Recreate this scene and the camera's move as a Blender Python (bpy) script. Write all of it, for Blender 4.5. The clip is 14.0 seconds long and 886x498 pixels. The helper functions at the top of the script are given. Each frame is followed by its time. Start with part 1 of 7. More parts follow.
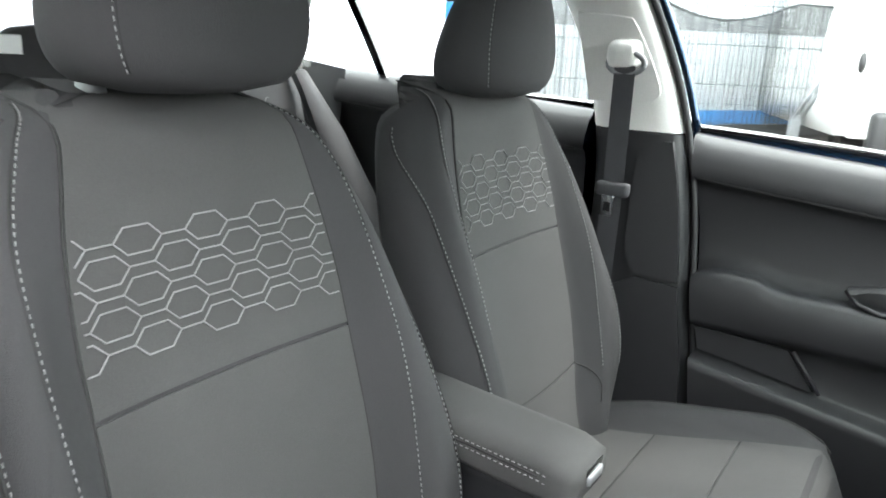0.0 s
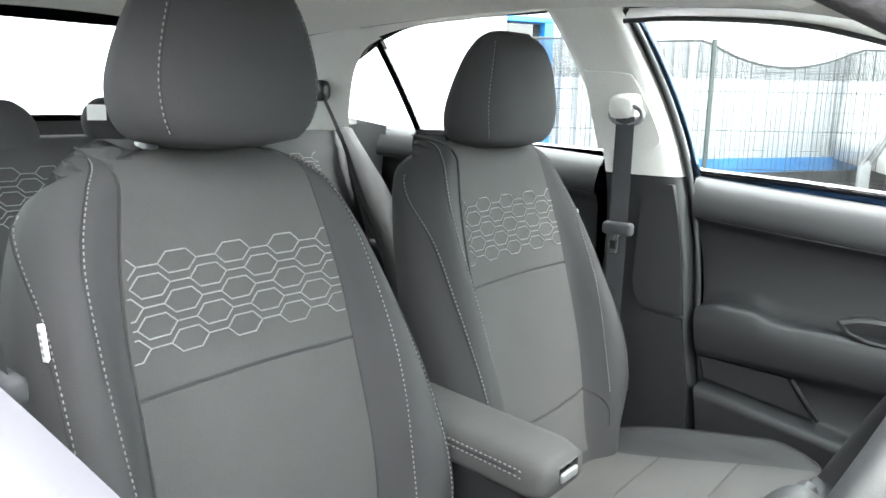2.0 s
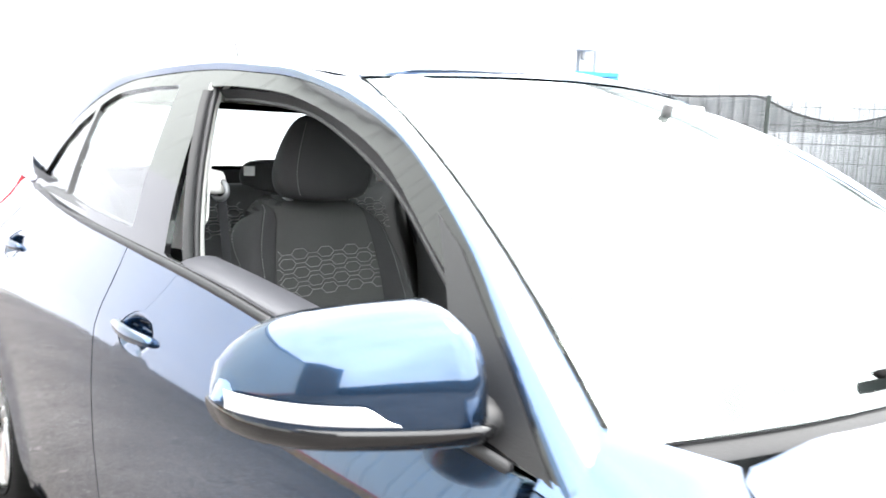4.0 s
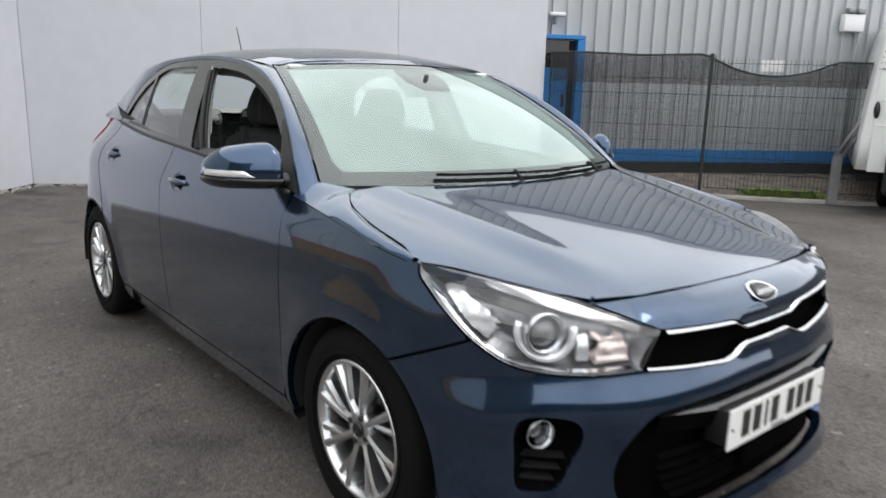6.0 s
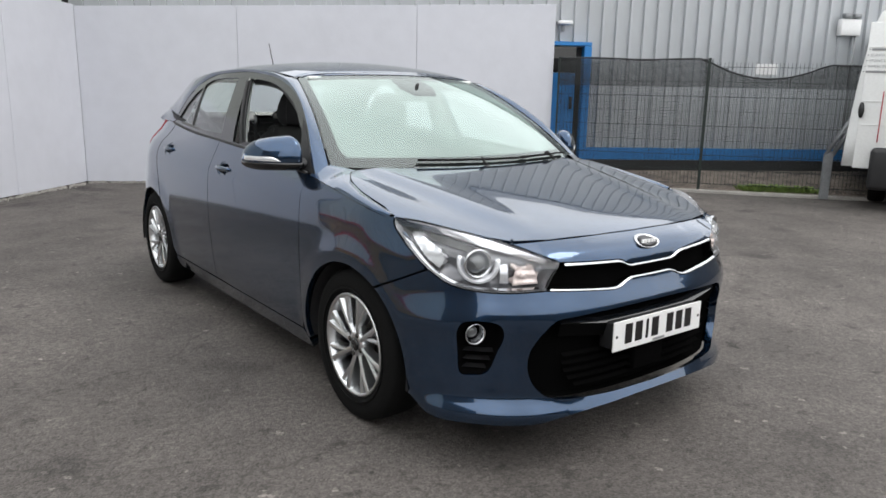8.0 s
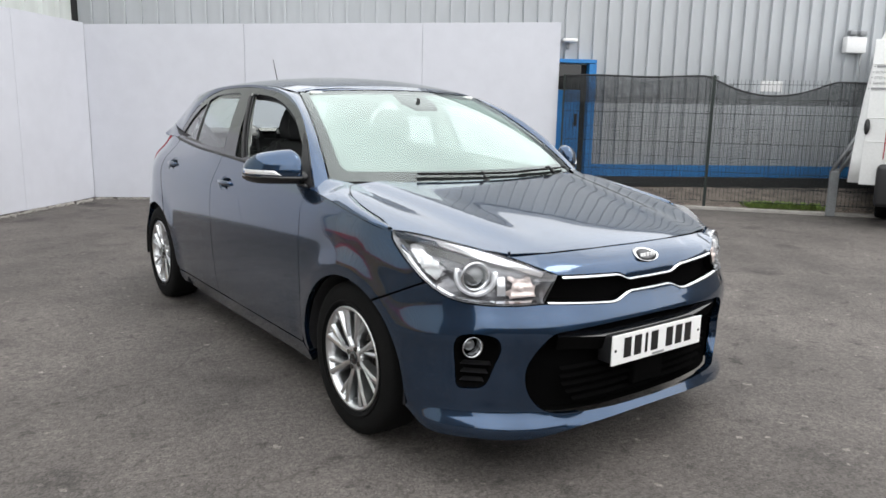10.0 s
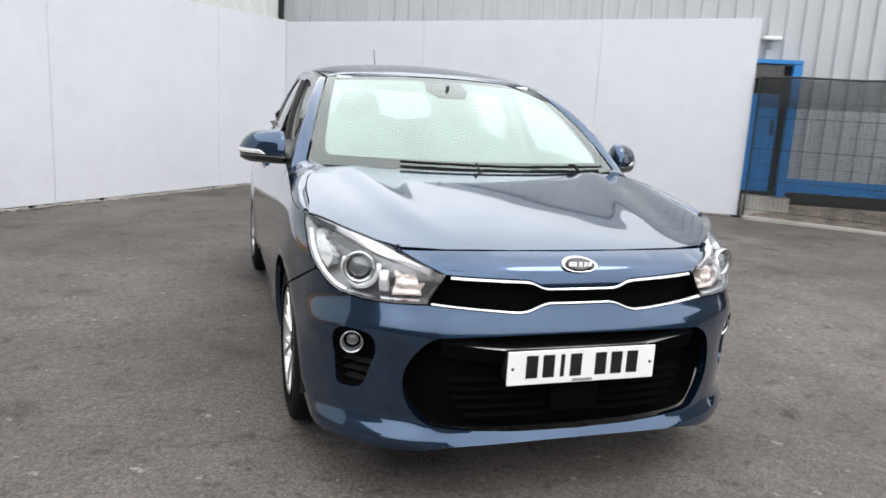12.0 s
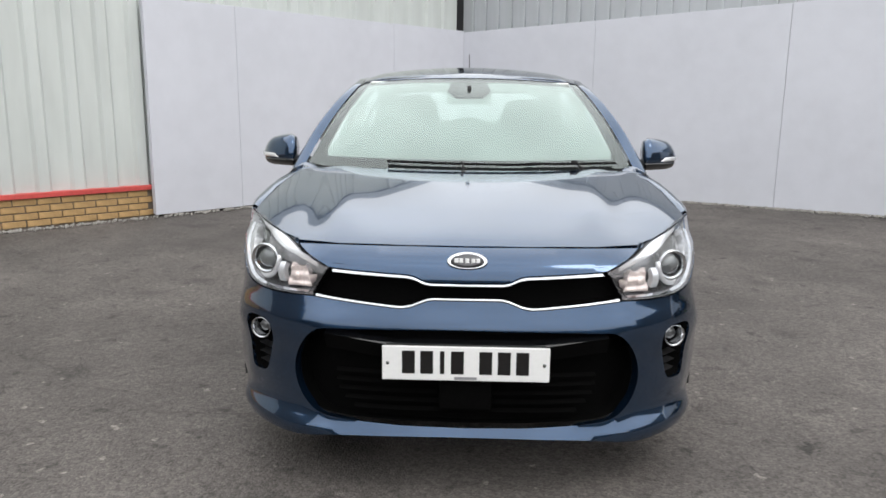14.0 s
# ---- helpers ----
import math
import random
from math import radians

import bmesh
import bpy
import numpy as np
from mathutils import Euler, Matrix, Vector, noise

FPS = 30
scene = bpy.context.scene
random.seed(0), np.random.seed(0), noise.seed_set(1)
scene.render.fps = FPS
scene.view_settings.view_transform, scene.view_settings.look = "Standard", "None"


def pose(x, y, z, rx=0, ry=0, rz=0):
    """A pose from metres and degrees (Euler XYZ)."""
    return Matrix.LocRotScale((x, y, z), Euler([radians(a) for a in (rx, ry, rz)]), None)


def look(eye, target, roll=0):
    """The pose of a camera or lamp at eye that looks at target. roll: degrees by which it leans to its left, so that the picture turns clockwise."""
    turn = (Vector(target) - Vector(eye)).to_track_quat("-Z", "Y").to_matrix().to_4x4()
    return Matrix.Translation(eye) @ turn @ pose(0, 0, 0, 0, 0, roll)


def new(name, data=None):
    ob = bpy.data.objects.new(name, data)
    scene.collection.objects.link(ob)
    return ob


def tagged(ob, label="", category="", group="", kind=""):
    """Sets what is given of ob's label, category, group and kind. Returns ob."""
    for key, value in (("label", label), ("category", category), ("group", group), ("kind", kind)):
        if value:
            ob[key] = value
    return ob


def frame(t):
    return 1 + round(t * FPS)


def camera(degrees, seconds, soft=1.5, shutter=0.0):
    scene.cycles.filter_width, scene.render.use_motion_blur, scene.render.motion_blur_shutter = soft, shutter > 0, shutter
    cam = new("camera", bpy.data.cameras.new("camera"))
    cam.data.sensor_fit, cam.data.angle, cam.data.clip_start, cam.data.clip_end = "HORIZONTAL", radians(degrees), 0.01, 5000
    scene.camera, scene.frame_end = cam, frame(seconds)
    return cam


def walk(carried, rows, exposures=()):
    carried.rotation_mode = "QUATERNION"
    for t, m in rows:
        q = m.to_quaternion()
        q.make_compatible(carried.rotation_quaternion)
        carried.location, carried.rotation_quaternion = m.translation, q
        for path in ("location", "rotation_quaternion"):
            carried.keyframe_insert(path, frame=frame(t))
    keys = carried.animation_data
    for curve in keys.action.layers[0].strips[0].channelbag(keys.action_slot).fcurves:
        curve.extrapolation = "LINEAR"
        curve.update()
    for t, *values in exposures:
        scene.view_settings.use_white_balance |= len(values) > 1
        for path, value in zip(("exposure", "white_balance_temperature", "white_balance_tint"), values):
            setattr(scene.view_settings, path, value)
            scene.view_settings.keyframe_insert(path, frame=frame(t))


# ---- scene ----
# ---- the camera and its walk ----
cam = camera(62.5, 14.0, soft=1.6, shutter=0.4)
PATH = [
    (0, (-0.755, -0.291, 1.149), (0.844, 0.789, 0.622), 2.6),
    (0.5, (-0.812, -0.435, 1.161), (0.717, 0.781, 0.734), 1.9),
    (1, (-0.819, -0.452, 1.157), (0.706, 0.777, 0.749), 1.2),
    (1.5, (-0.82, -0.461, 1.157), (0.689, 0.79, 0.758), 1.1),
    (2, (-0.818, -0.472, 1.157), (0.685, 0.788, 0.764), 1.0),
    (2.25, (-0.822, -0.478, 1.159), (0.676, 0.785, 0.766), 1.0),
    (3.0, (-1.13, -0.56, 1.19), (0.38, 0.62, 0.82), 0.8),
    (3.7, (-1.31, -1.02, 1.24), (0.12, 0.30, 0.94), 1.4),
    (4.3, (-1.336, -1.409, 1.287), (-0.053, 0.092, 0.972), 2.5),
    (4.5, (-1.415, -1.553, 1.279), (-0.068, -0.101, 0.997), 1.2),
    (5, (-1.589, -1.987, 1.274), (-0.247, -0.533, 0.982), 0.7),
    (5.5, (-1.776, -2.444, 1.3), (-0.458, -0.978, 0.967), 1.3),
    (6, (-1.909, -2.868, 1.286), (-0.658, -1.367, 0.861), 1.6),
    (6.5, (-2.031, -3.222, 1.294), (-0.782, -1.728, 0.839), 2.1),
    (7, (-2.168, -3.473, 1.296), (-0.975, -1.926, 0.867), 1.5),
    (7.5, (-2.218, -3.586, 1.301), (-1.032, -2.037, 0.86), 1.4),
    (8, (-2.237, -3.616, 1.302), (-1.05, -2.062, 0.883), 1.2),
    (10.5, (-2.183, -3.654, 1.277), (-1.021, -2.066, 0.918), 1.5),
    (11, (-1.917, -3.818, 1.267), (-0.957, -2.107, 0.879), 2.7),
    (11.5, (-1.581, -3.897, 1.259), (-0.736, -2.13, 0.852), 3.1),
    (12, (-1.122, -3.996, 1.253), (-0.521, -2.129, 0.866), 3.2),
    (12.5, (-0.733, -4.028, 1.247), (-0.365, -2.101, 0.855), 2.9),
    (13, (-0.343, -4.049, 1.261), (-0.182, -2.099, 0.849), 1.9),
    (13.5, (-0.13, -4.064, 1.256), (-0.127, -2.107, 0.845), 1.7),
    (14, (-0.007, -4.183, 1.257), (-0.068, -2.226, 0.867), 0.6),
]
EXPOSURES = [(0.0, 3.11), (0.5, 3.46), (1.2, 3.51), (2.2, 3.53), (3.2, 3.03), (4.0, 2.23), (4.3, 1.63), (4.5, 1.08), (5.0, 0.43), (5.6, 0.13), (6.5, -0.15), (7.2, -0.13), (8.2, 0.01), (10.5, 0.25), (11.2, 0.31), (12.2, 0.29), (13.0, 0.18), (14.0, 0.01)]
walk(cam, [(t, look(eye, target, roll)) for t, eye, target, roll in PATH], EXPOSURES)

# ---- daylight: a bright overcast sky and a broad, weak sun behind the clouds ----
world = bpy.data.worlds.new("overcast_sky")
scene.world = world
world.use_nodes = True
wn, wl = world.node_tree.nodes, world.node_tree.links
background = wn["Background"]
sky = wn.new("ShaderNodeTexSky")
sky.sky_type, sky.sun_disc = "NISHITA", False
sky.sun_elevation, sky.sun_rotation = radians(57), radians(130)
sky.air_density, sky.dust_density, sky.ozone_density = 1.0, 4.0, 1.0
sky_coord, sky_cloud, sky_ramp, sky_mix, sky_split, sky_rise, sky_bright = (wn.new(k) for k in (
    "ShaderNodeTexCoord", "ShaderNodeTexNoise", "ShaderNodeMapRange", "ShaderNodeMix", "ShaderNodeSeparateXYZ", "ShaderNodeMapRange", "ShaderNodeMath"))
sky_cloud.inputs["Scale"].default_value, sky_cloud.inputs["Detail"].default_value = 2.4, 5.0
sky_ramp.inputs["From Min"].default_value, sky_ramp.inputs["From Max"].default_value = 0.3, 0.7
sky_ramp.inputs["To Min"].default_value, sky_ramp.inputs["To Max"].default_value = 0.82, 1.18
# an overcast sky is three times as bright overhead as at the horizon
sky_rise.inputs["From Min"].default_value, sky_rise.inputs["From Max"].default_value = 0.0, 1.0
sky_rise.inputs["To Min"].default_value, sky_rise.inputs["To Max"].default_value = 14.5, 20.5
sky_bright.operation = "MULTIPLY"
sky_mix.data_type, sky_mix.inputs["Factor"].default_value = "RGBA", 0.86
sky_tint = wn.new("ShaderNodeVectorMath")
sky_tint.operation = "SCALE"
sky_tint.inputs[0].default_value = (0.985, 0.995, 1.0)
wl.new(sky_coord.outputs["Generated"], sky_cloud.inputs["Vector"])
wl.new(sky_coord.outputs["Generated"], sky_split.inputs["Vector"])
wl.new(sky_split.outputs["Z"], sky_rise.inputs["Value"])
wl.new(sky_cloud.outputs["Fac"], sky_ramp.inputs["Value"])
wl.new(sky_ramp.outputs["Result"], sky_bright.inputs[0])
wl.new(sky_rise.outputs["Result"], sky_bright.inputs[1])
wl.new(sky_bright.outputs[0], sky_tint.inputs["Scale"])
wl.new(sky.outputs["Color"], sky_mix.inputs["A"])
wl.new(sky_tint.outputs["Vector"], sky_mix.inputs["B"])
wl.new(sky_mix.outputs["Result"], background.inputs["Color"])
background.inputs["Strength"].default_value = 0.12
sun = new("sun", bpy.data.lights.new("sun", "SUN"))
sun.data.energy, sun.data.angle, sun.data.color = 0.6, radians(20), (1.0, 0.97, 0.93)
sun.matrix_world = look((6, -5, 12), (0, 0, 0))


# ---- materials ----
def material(name, colour, rough=0.6, metal=0.0, vary=0.12, scale=3.0, fine=60.0, bump=0.0, bump_scale=None, coat=0.0, stretch=(1, 1, 1), spec=0.5):
    """A Principled surface whose colour varies at two scales and whose relief is a fine noise."""
    m = bpy.data.materials.new(name)
    m.use_nodes = True
    n, l = m.node_tree.nodes, m.node_tree.links
    p = n["Principled BSDF"]
    p.inputs["Roughness"].default_value, p.inputs["Metallic"].default_value = rough, metal
    p.inputs["Coat Weight"].default_value, p.inputs["Coat Roughness"].default_value = coat, 0.02
    p.inputs["Specular IOR Level"].default_value = spec
    tc, mp = n.new("ShaderNodeTexCoord"), n.new("ShaderNodeMapping")
    mp.inputs["Scale"].default_value = stretch
    l.new(tc.outputs["Object"], mp.inputs["Vector"])
    big, small = n.new("ShaderNodeTexNoise"), n.new("ShaderNodeTexNoise")
    big.inputs["Scale"].default_value, small.inputs["Scale"].default_value = scale, fine
    big.inputs["Detail"].default_value = small.inputs["Detail"].default_value = 3.0
    for t in (big, small):
        l.new(mp.outputs["Vector"], t.inputs["Vector"])
    add, rng, mix = n.new("ShaderNodeMath"), n.new("ShaderNodeMapRange"), n.new("ShaderNodeVectorMath")
    l.new(big.outputs["Fac"], add.inputs[0])
    l.new(small.outputs["Fac"], add.inputs[1])
    l.new(add.outputs[0], rng.inputs["Value"])
    rng.inputs["From Min"].default_value, rng.inputs["From Max"].default_value = 0.7, 1.3
    rng.inputs["To Min"].default_value, rng.inputs["To Max"].default_value = 1 - vary, 1 + vary
    mix.operation = "SCALE"
    mix.inputs[0].default_value = colour
    l.new(rng.outputs["Result"], mix.inputs["Scale"])
    l.new(mix.outputs["Vector"], p.inputs["Base Color"])
    if bump:
        b = n.new("ShaderNodeBump")
        b.inputs["Strength"].default_value, b.inputs["Distance"].default_value = 1.0, bump
        if bump_scale:
            tex = n.new("ShaderNodeTexNoise")
            tex.inputs["Scale"].default_value, tex.inputs["Detail"].default_value = bump_scale, 4.0
            l.new(mp.outputs["Vector"], tex.inputs["Vector"])
            l.new(tex.outputs["Fac"], b.inputs["Height"])
        else:
            l.new(small.outputs["Fac"], b.inputs["Height"])
        l.new(b.outputs["Normal"], p.inputs["Normal"])
    return m


def glass_material(name, tint, ior=1.5, gloss=0.0, sheen=(1, 1, 1)):
    """A thin pane: clear and tinted straight through, more mirror-like the flatter it is seen."""
    m = bpy.data.materials.new(name)
    m.use_nodes = True
    n, l = m.node_tree.nodes, m.node_tree.links
    n.remove(n["Principled BSDF"])
    clear, shine, mix, facing = (n.new(k) for k in ("ShaderNodeBsdfTransparent", "ShaderNodeBsdfGlossy", "ShaderNodeMixShader", "ShaderNodeLayerWeight"))
    clear.inputs["Color"].default_value = (*tint, 1)
    shine.inputs["Color"].default_value, shine.inputs["Roughness"].default_value = (*sheen, 1), 0.0
    head_on = gloss + 1.8 * ((ior - 1) / (ior + 1)) ** 2
    steep, lift = n.new("ShaderNodeMath"), n.new("ShaderNodeMath")
    steep.operation, lift.operation = "POWER", "MULTIPLY_ADD"
    steep.inputs[1].default_value = 4.5
    lift.inputs[1].default_value, lift.inputs[2].default_value = 1 - head_on, head_on
    l.new(facing.outputs["Facing"], steep.inputs[0])
    l.new(steep.outputs[0], lift.inputs[0])
    l.new(lift.outputs[0], mix.inputs["Fac"])
    l.new(clear.outputs[0], mix.inputs[1])
    l.new(shine.outputs[0], mix.inputs[2])
    l.new(mix.outputs[0], n["Material Output"].inputs["Surface"])
    return m


paint = material("blue_metallic_paint", (0.0165, 0.0505, 0.112), 0.14, 0.90, 0.10, 4.0, 900.0, coat=1.0)
paint.node_tree.nodes["Principled BSDF"].inputs["Coat IOR"].default_value = 1.62
black_plastic = material("black_plastic", (0.014, 0.014, 0.015), 0.45, 0, 0.15, 6.0, 300.0, bump=0.0004, bump_scale=500.0)
gloss_black = material("gloss_black", (0.0045, 0.0045, 0.005), 0.12, 0, 0.1, 5.0, 100.0, coat=0.6)
rubber = material("tyre_rubber", (0.005, 0.005, 0.005), 0.85, 0, 0.25, 8.0, 120.0, bump=0.0006, bump_scale=260.0, spec=0.15)
grille_black = material("grille_black", (0.0035, 0.0035, 0.0035), 0.7, 0, 0.2, 6.0, 120.0, spec=0.0)
glass_border = material("glass_border_black", (0.02, 0.02, 0.021), 0.9, 0, 0.1, 9.0, 200.0, spec=0.05)
chrome = material("chrome", (0.62, 0.63, 0.65), 0.07, 1.0, 0.04, 6.0, 80.0)
alloy = material("alloy_silver", (0.74, 0.75, 0.76), 0.30, 1.0, 0.06, 10.0, 200.0)
alloy_dark = material("alloy_dark_recess", (0.09, 0.09, 0.095), 0.45, 0.6, 0.1, 10.0, 200.0)
steel_dark = material("dark_steel", (0.06, 0.055, 0.05), 0.5, 0.7, 0.3, 12.0, 150.0)
screen_glass = glass_material("windscreen_glass", (0.84, 0.92, 0.89), 1.55, 0.03, (0.94, 1.0, 0.99))
side_glass = glass_material("side_glass", (0.84, 0.91, 0.89), 1.55, 0.06)
lens_glass = glass_material("lamp_lens", (0.97, 0.98, 0.99), 1.45, 0.0)
clear_reflector = material("white_reflector", (0.88, 0.88, 0.90), 0.25, 0.6, 0.1, 60.0, 300.0)
red_lens = material("red_lens", (0.42, 0.02, 0.03), 0.15, 0, 0.1, 10.0, 90.0, coat=0.8)
white_plate = material("white_plate", (0.80, 0.80, 0.79), 0.35, 0, 0.03, 10.0, 90.0)


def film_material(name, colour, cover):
    """A thin added layer on glass: part of the light scatters in its pale colour, the rest goes straight through."""
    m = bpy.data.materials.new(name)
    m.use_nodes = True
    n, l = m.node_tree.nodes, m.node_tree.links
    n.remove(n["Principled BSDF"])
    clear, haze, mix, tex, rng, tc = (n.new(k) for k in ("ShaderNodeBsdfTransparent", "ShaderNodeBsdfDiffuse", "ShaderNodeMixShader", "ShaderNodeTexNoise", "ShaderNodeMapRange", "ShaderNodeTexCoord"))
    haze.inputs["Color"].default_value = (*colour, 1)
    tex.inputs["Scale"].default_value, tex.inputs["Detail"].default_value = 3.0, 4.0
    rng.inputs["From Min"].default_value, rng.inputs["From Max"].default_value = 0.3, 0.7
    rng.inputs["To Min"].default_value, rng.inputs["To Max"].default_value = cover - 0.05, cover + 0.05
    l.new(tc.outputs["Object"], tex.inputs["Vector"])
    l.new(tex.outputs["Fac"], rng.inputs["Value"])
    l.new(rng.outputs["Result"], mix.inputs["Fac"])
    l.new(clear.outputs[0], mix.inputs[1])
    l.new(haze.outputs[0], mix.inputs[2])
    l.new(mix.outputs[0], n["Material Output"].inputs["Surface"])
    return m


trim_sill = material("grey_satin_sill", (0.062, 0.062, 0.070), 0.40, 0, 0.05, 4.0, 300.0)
screen_film = film_material("windscreen_pale_layer", (0.60, 0.70, 0.665), 0.40)


def asphalt_material():
    """Worn asphalt: pale and dark stones, broad wear patches, dark stains and a few cracks."""
    m = bpy.data.materials.new("asphalt")
    m.use_nodes = True
    n, l = m.node_tree.nodes, m.node_tree.links
    p = n["Principled BSDF"]
    p.inputs["Roughness"].default_value, p.inputs["Specular IOR Level"].default_value = 0.78, 0.35
    tc = n.new("ShaderNodeTexCoord")

    def tex(kind, **values):
        t = n.new(kind)
        for key, value in values.items():
            t.inputs[key].default_value = value
        l.new(tc.outputs["Object"], t.inputs["Vector"])
        return t

    def ramp(source, a, b, lo, hi):
        r = n.new("ShaderNodeMapRange")
        for key, value in (("From Min", a), ("From Max", b), ("To Min", lo), ("To Max", hi)):
            r.inputs[key].default_value = value
        l.new(source, r.inputs["Value"])
        return r.outputs["Result"]

    def times(a, b):
        t = n.new("ShaderNodeMath")
        t.operation = "MULTIPLY"
        l.new(a, t.inputs[0])
        l.new(b, t.inputs[1])
        return t.outputs[0]

    stones = tex("ShaderNodeTexVoronoi", Scale=125.0)
    stone_val = n.new("ShaderNodeSeparateColor")
    l.new(stones.outputs["Color"], stone_val.inputs["Color"])
    grit = tex("ShaderNodeTexNoise", Scale=34.0, Detail=6.0)
    wear = tex("ShaderNodeTexNoise", Scale=0.55, Detail=5.0)
    blotch = tex("ShaderNodeTexNoise", Scale=2.6, Detail=4.0)
    stain = tex("ShaderNodeTexNoise", Scale=1.3, Detail=2.0)
    wob = tex("ShaderNodeTexNoise", Scale=1.1, Detail=4.0)
    crack = n.new("ShaderNodeTexVoronoi")
    crack.feature = "DISTANCE_TO_EDGE"
    crack.inputs["Scale"].default_value = 0.42
    bend = n.new("ShaderNodeVectorMath")
    bend.operation = "MULTIPLY_ADD"
    bend.inputs[1].default_value = (0.9, 0.9, 0.9)
    l.new(wob.outputs["Color"], bend.inputs[0])
    l.new(tc.outputs["Object"], bend.inputs[2])
    l.new(bend.outputs["Vector"], crack.inputs["Vector"])
    value = times(ramp(stone_val.outputs["Red"], 0.0, 1.0, 0.66, 1.36), ramp(grit.outputs["Fac"], 0.3, 0.7, 0.78, 1.22))
    value = times(value, ramp(wear.outputs["Fac"], 0.35, 0.65, 0.80, 1.22))
    value = times(value, ramp(blotch.outputs["Fac"], 0.30, 0.70, 0.82, 1.16))
    value = times(value, ramp(stain.outputs["Fac"], 0.30, 0.38, 0.62, 1.0))
    pits = tex("ShaderNodeTexNoise", Scale=7.5, Detail=6.0, Roughness=0.7)
    value = times(value, ramp(pits.outputs["Fac"], 0.36, 0.42, 0.60, 1.0))
    value = times(value, ramp(crack.outputs["Distance"], 0.0, 0.005, 0.76, 1.0))
    drip = tex("ShaderNodeTexNoise", Scale=2.9, Detail=5.0, Roughness=0.62)
    value = times(value, ramp(drip.outputs["Fac"], 0.315, 0.355, 0.42, 1.0))
    speck = tex("ShaderNodeTexVoronoi", Scale=46.0)
    speck_val = n.new("ShaderNodeSeparateColor")
    l.new(speck.outputs["Color"], speck_val.inputs["Color"])
    value = times(value, ramp(speck_val.outputs["Green"], 0.9945, 0.9965, 1.0, 2.0))
    scale = n.new("ShaderNodeVectorMath")
    scale.operation = "SCALE"
    scale.inputs[0].default_value = (0.095, 0.085, 0.0785)
    l.new(value, scale.inputs["Scale"])
    l.new(scale.outputs["Vector"], p.inputs["Base Color"])
    bump = n.new("ShaderNodeBump")
    bump.inputs["Strength"].default_value, bump.inputs["Distance"].default_value = 0.7, 0.005
    l.new(times(ramp(stones.outputs["Distance"], 0.0, 0.7, 1.0, 0.2), ramp(crack.outputs["Distance"], 0.0, 0.008, 0.0, 1.0)), bump.inputs["Height"])
    l.new(bump.outputs["Normal"], p.inputs["Normal"])
    return m


asphalt = asphalt_material()
board_paint = material("painted_board", (0.59, 0.60, 0.65), 0.55, 0, 0.035, 0.8, 5.0, bump=0.0015, bump_scale=14.0)
cladding = material("grey_cladding", (0.46, 0.48, 0.50), 0.42, 0.15, 0.07, 0.6, 5.0, stretch=(1, 1, 0.25))
cladding_pale = material("pale_cladding", (0.55, 0.58, 0.56), 0.45, 0.0, 0.08, 0.8, 6.0, stretch=(1, 1, 0.2))
red_trim = material("red_trim", (0.55, 0.075, 0.065), 0.5, 0, 0.15, 2.0, 30.0)
blue_trim = material("blue_trim", (0.018, 0.19, 0.50), 0.45, 0, 0.15, 2.0, 30.0)
cladding_dark = material("dark_grey_cladding", (0.13, 0.13, 0.135), 0.6, 0.0, 0.12, 0.8, 6.0, stretch=(1, 1, 0.25))
brick_face = material("buff_brick", (0.42, 0.27, 0.12), 0.85, 0, 0.25, 9.0, 90.0, bump=0.002, bump_scale=90.0)
mortar = material("dark_mortar", (0.16, 0.13, 0.10), 0.95, 0, 0.2, 9.0, 90.0, bump=0.002, bump_scale=120.0)
concrete = material("pale_concrete", (0.33, 0.315, 0.29), 0.9, 0, 0.25, 3.0, 60.0, bump=0.004, bump_scale=60.0)
gravel_ground = material("gravel", (0.155, 0.130, 0.110), 0.95, 0, 0.65, 5.0, 38.0, bump=0.03, bump_scale=45.0)
fence_green = material("dark_green_fence", (0.010, 0.018, 0.015), 0.5, 0, 0.15, 4.0, 60.0)
netting = material("dark_netting", (0.035, 0.037, 0.039), 0.8, 0, 0.25, 3.0, 60.0)
galvanised = material("galvanised_steel", (0.27, 0.28, 0.29), 0.5, 0.6, 0.2, 5.0, 60.0)
van_white = material("van_white", (0.74, 0.75, 0.74), 0.35, 0, 0.05, 2.0, 40.0, coat=0.4)
weed = material("weed_leaf", (0.165, 0.245, 0.055), 0.7, 0, 0.35, 9.0, 40.0)
sign_white = material("sign_white", (0.78, 0.78, 0.78), 0.5, 0, 0.05, 5.0, 40.0)
print_grey = material("grey_print", (0.25, 0.25, 0.26), 0.6, 0, 0.1, 9.0, 60.0)
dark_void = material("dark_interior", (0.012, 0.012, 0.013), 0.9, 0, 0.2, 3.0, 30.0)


# ---- building helpers ----
from mathutils.geometry import delaunay_2d_cdt


def part(name, bm, mat, parent=None, label="", smooth=True):
    """Links a bmesh as one mesh object, under a thing or a part of it."""
    mesh = bpy.data.meshes.new(name)
    bm.to_mesh(mesh)
    bm.free()
    for poly in mesh.polygons:
        poly.use_smooth = smooth
    if mat:
        mesh.materials.append(mat)
    ob = new(name, mesh)
    if parent:
        ob.parent = parent
        ob.matrix_parent_inverse = parent.matrix_world.inverted()
    if label:
        ob["label"] = label
    return ob


def thing(name, label, category, group="", kind="", at=(0, 0, 0)):
    ob = new(name)
    ob.location = at
    bpy.context.view_layer.update()
    return tagged(ob, label, category, group, kind)


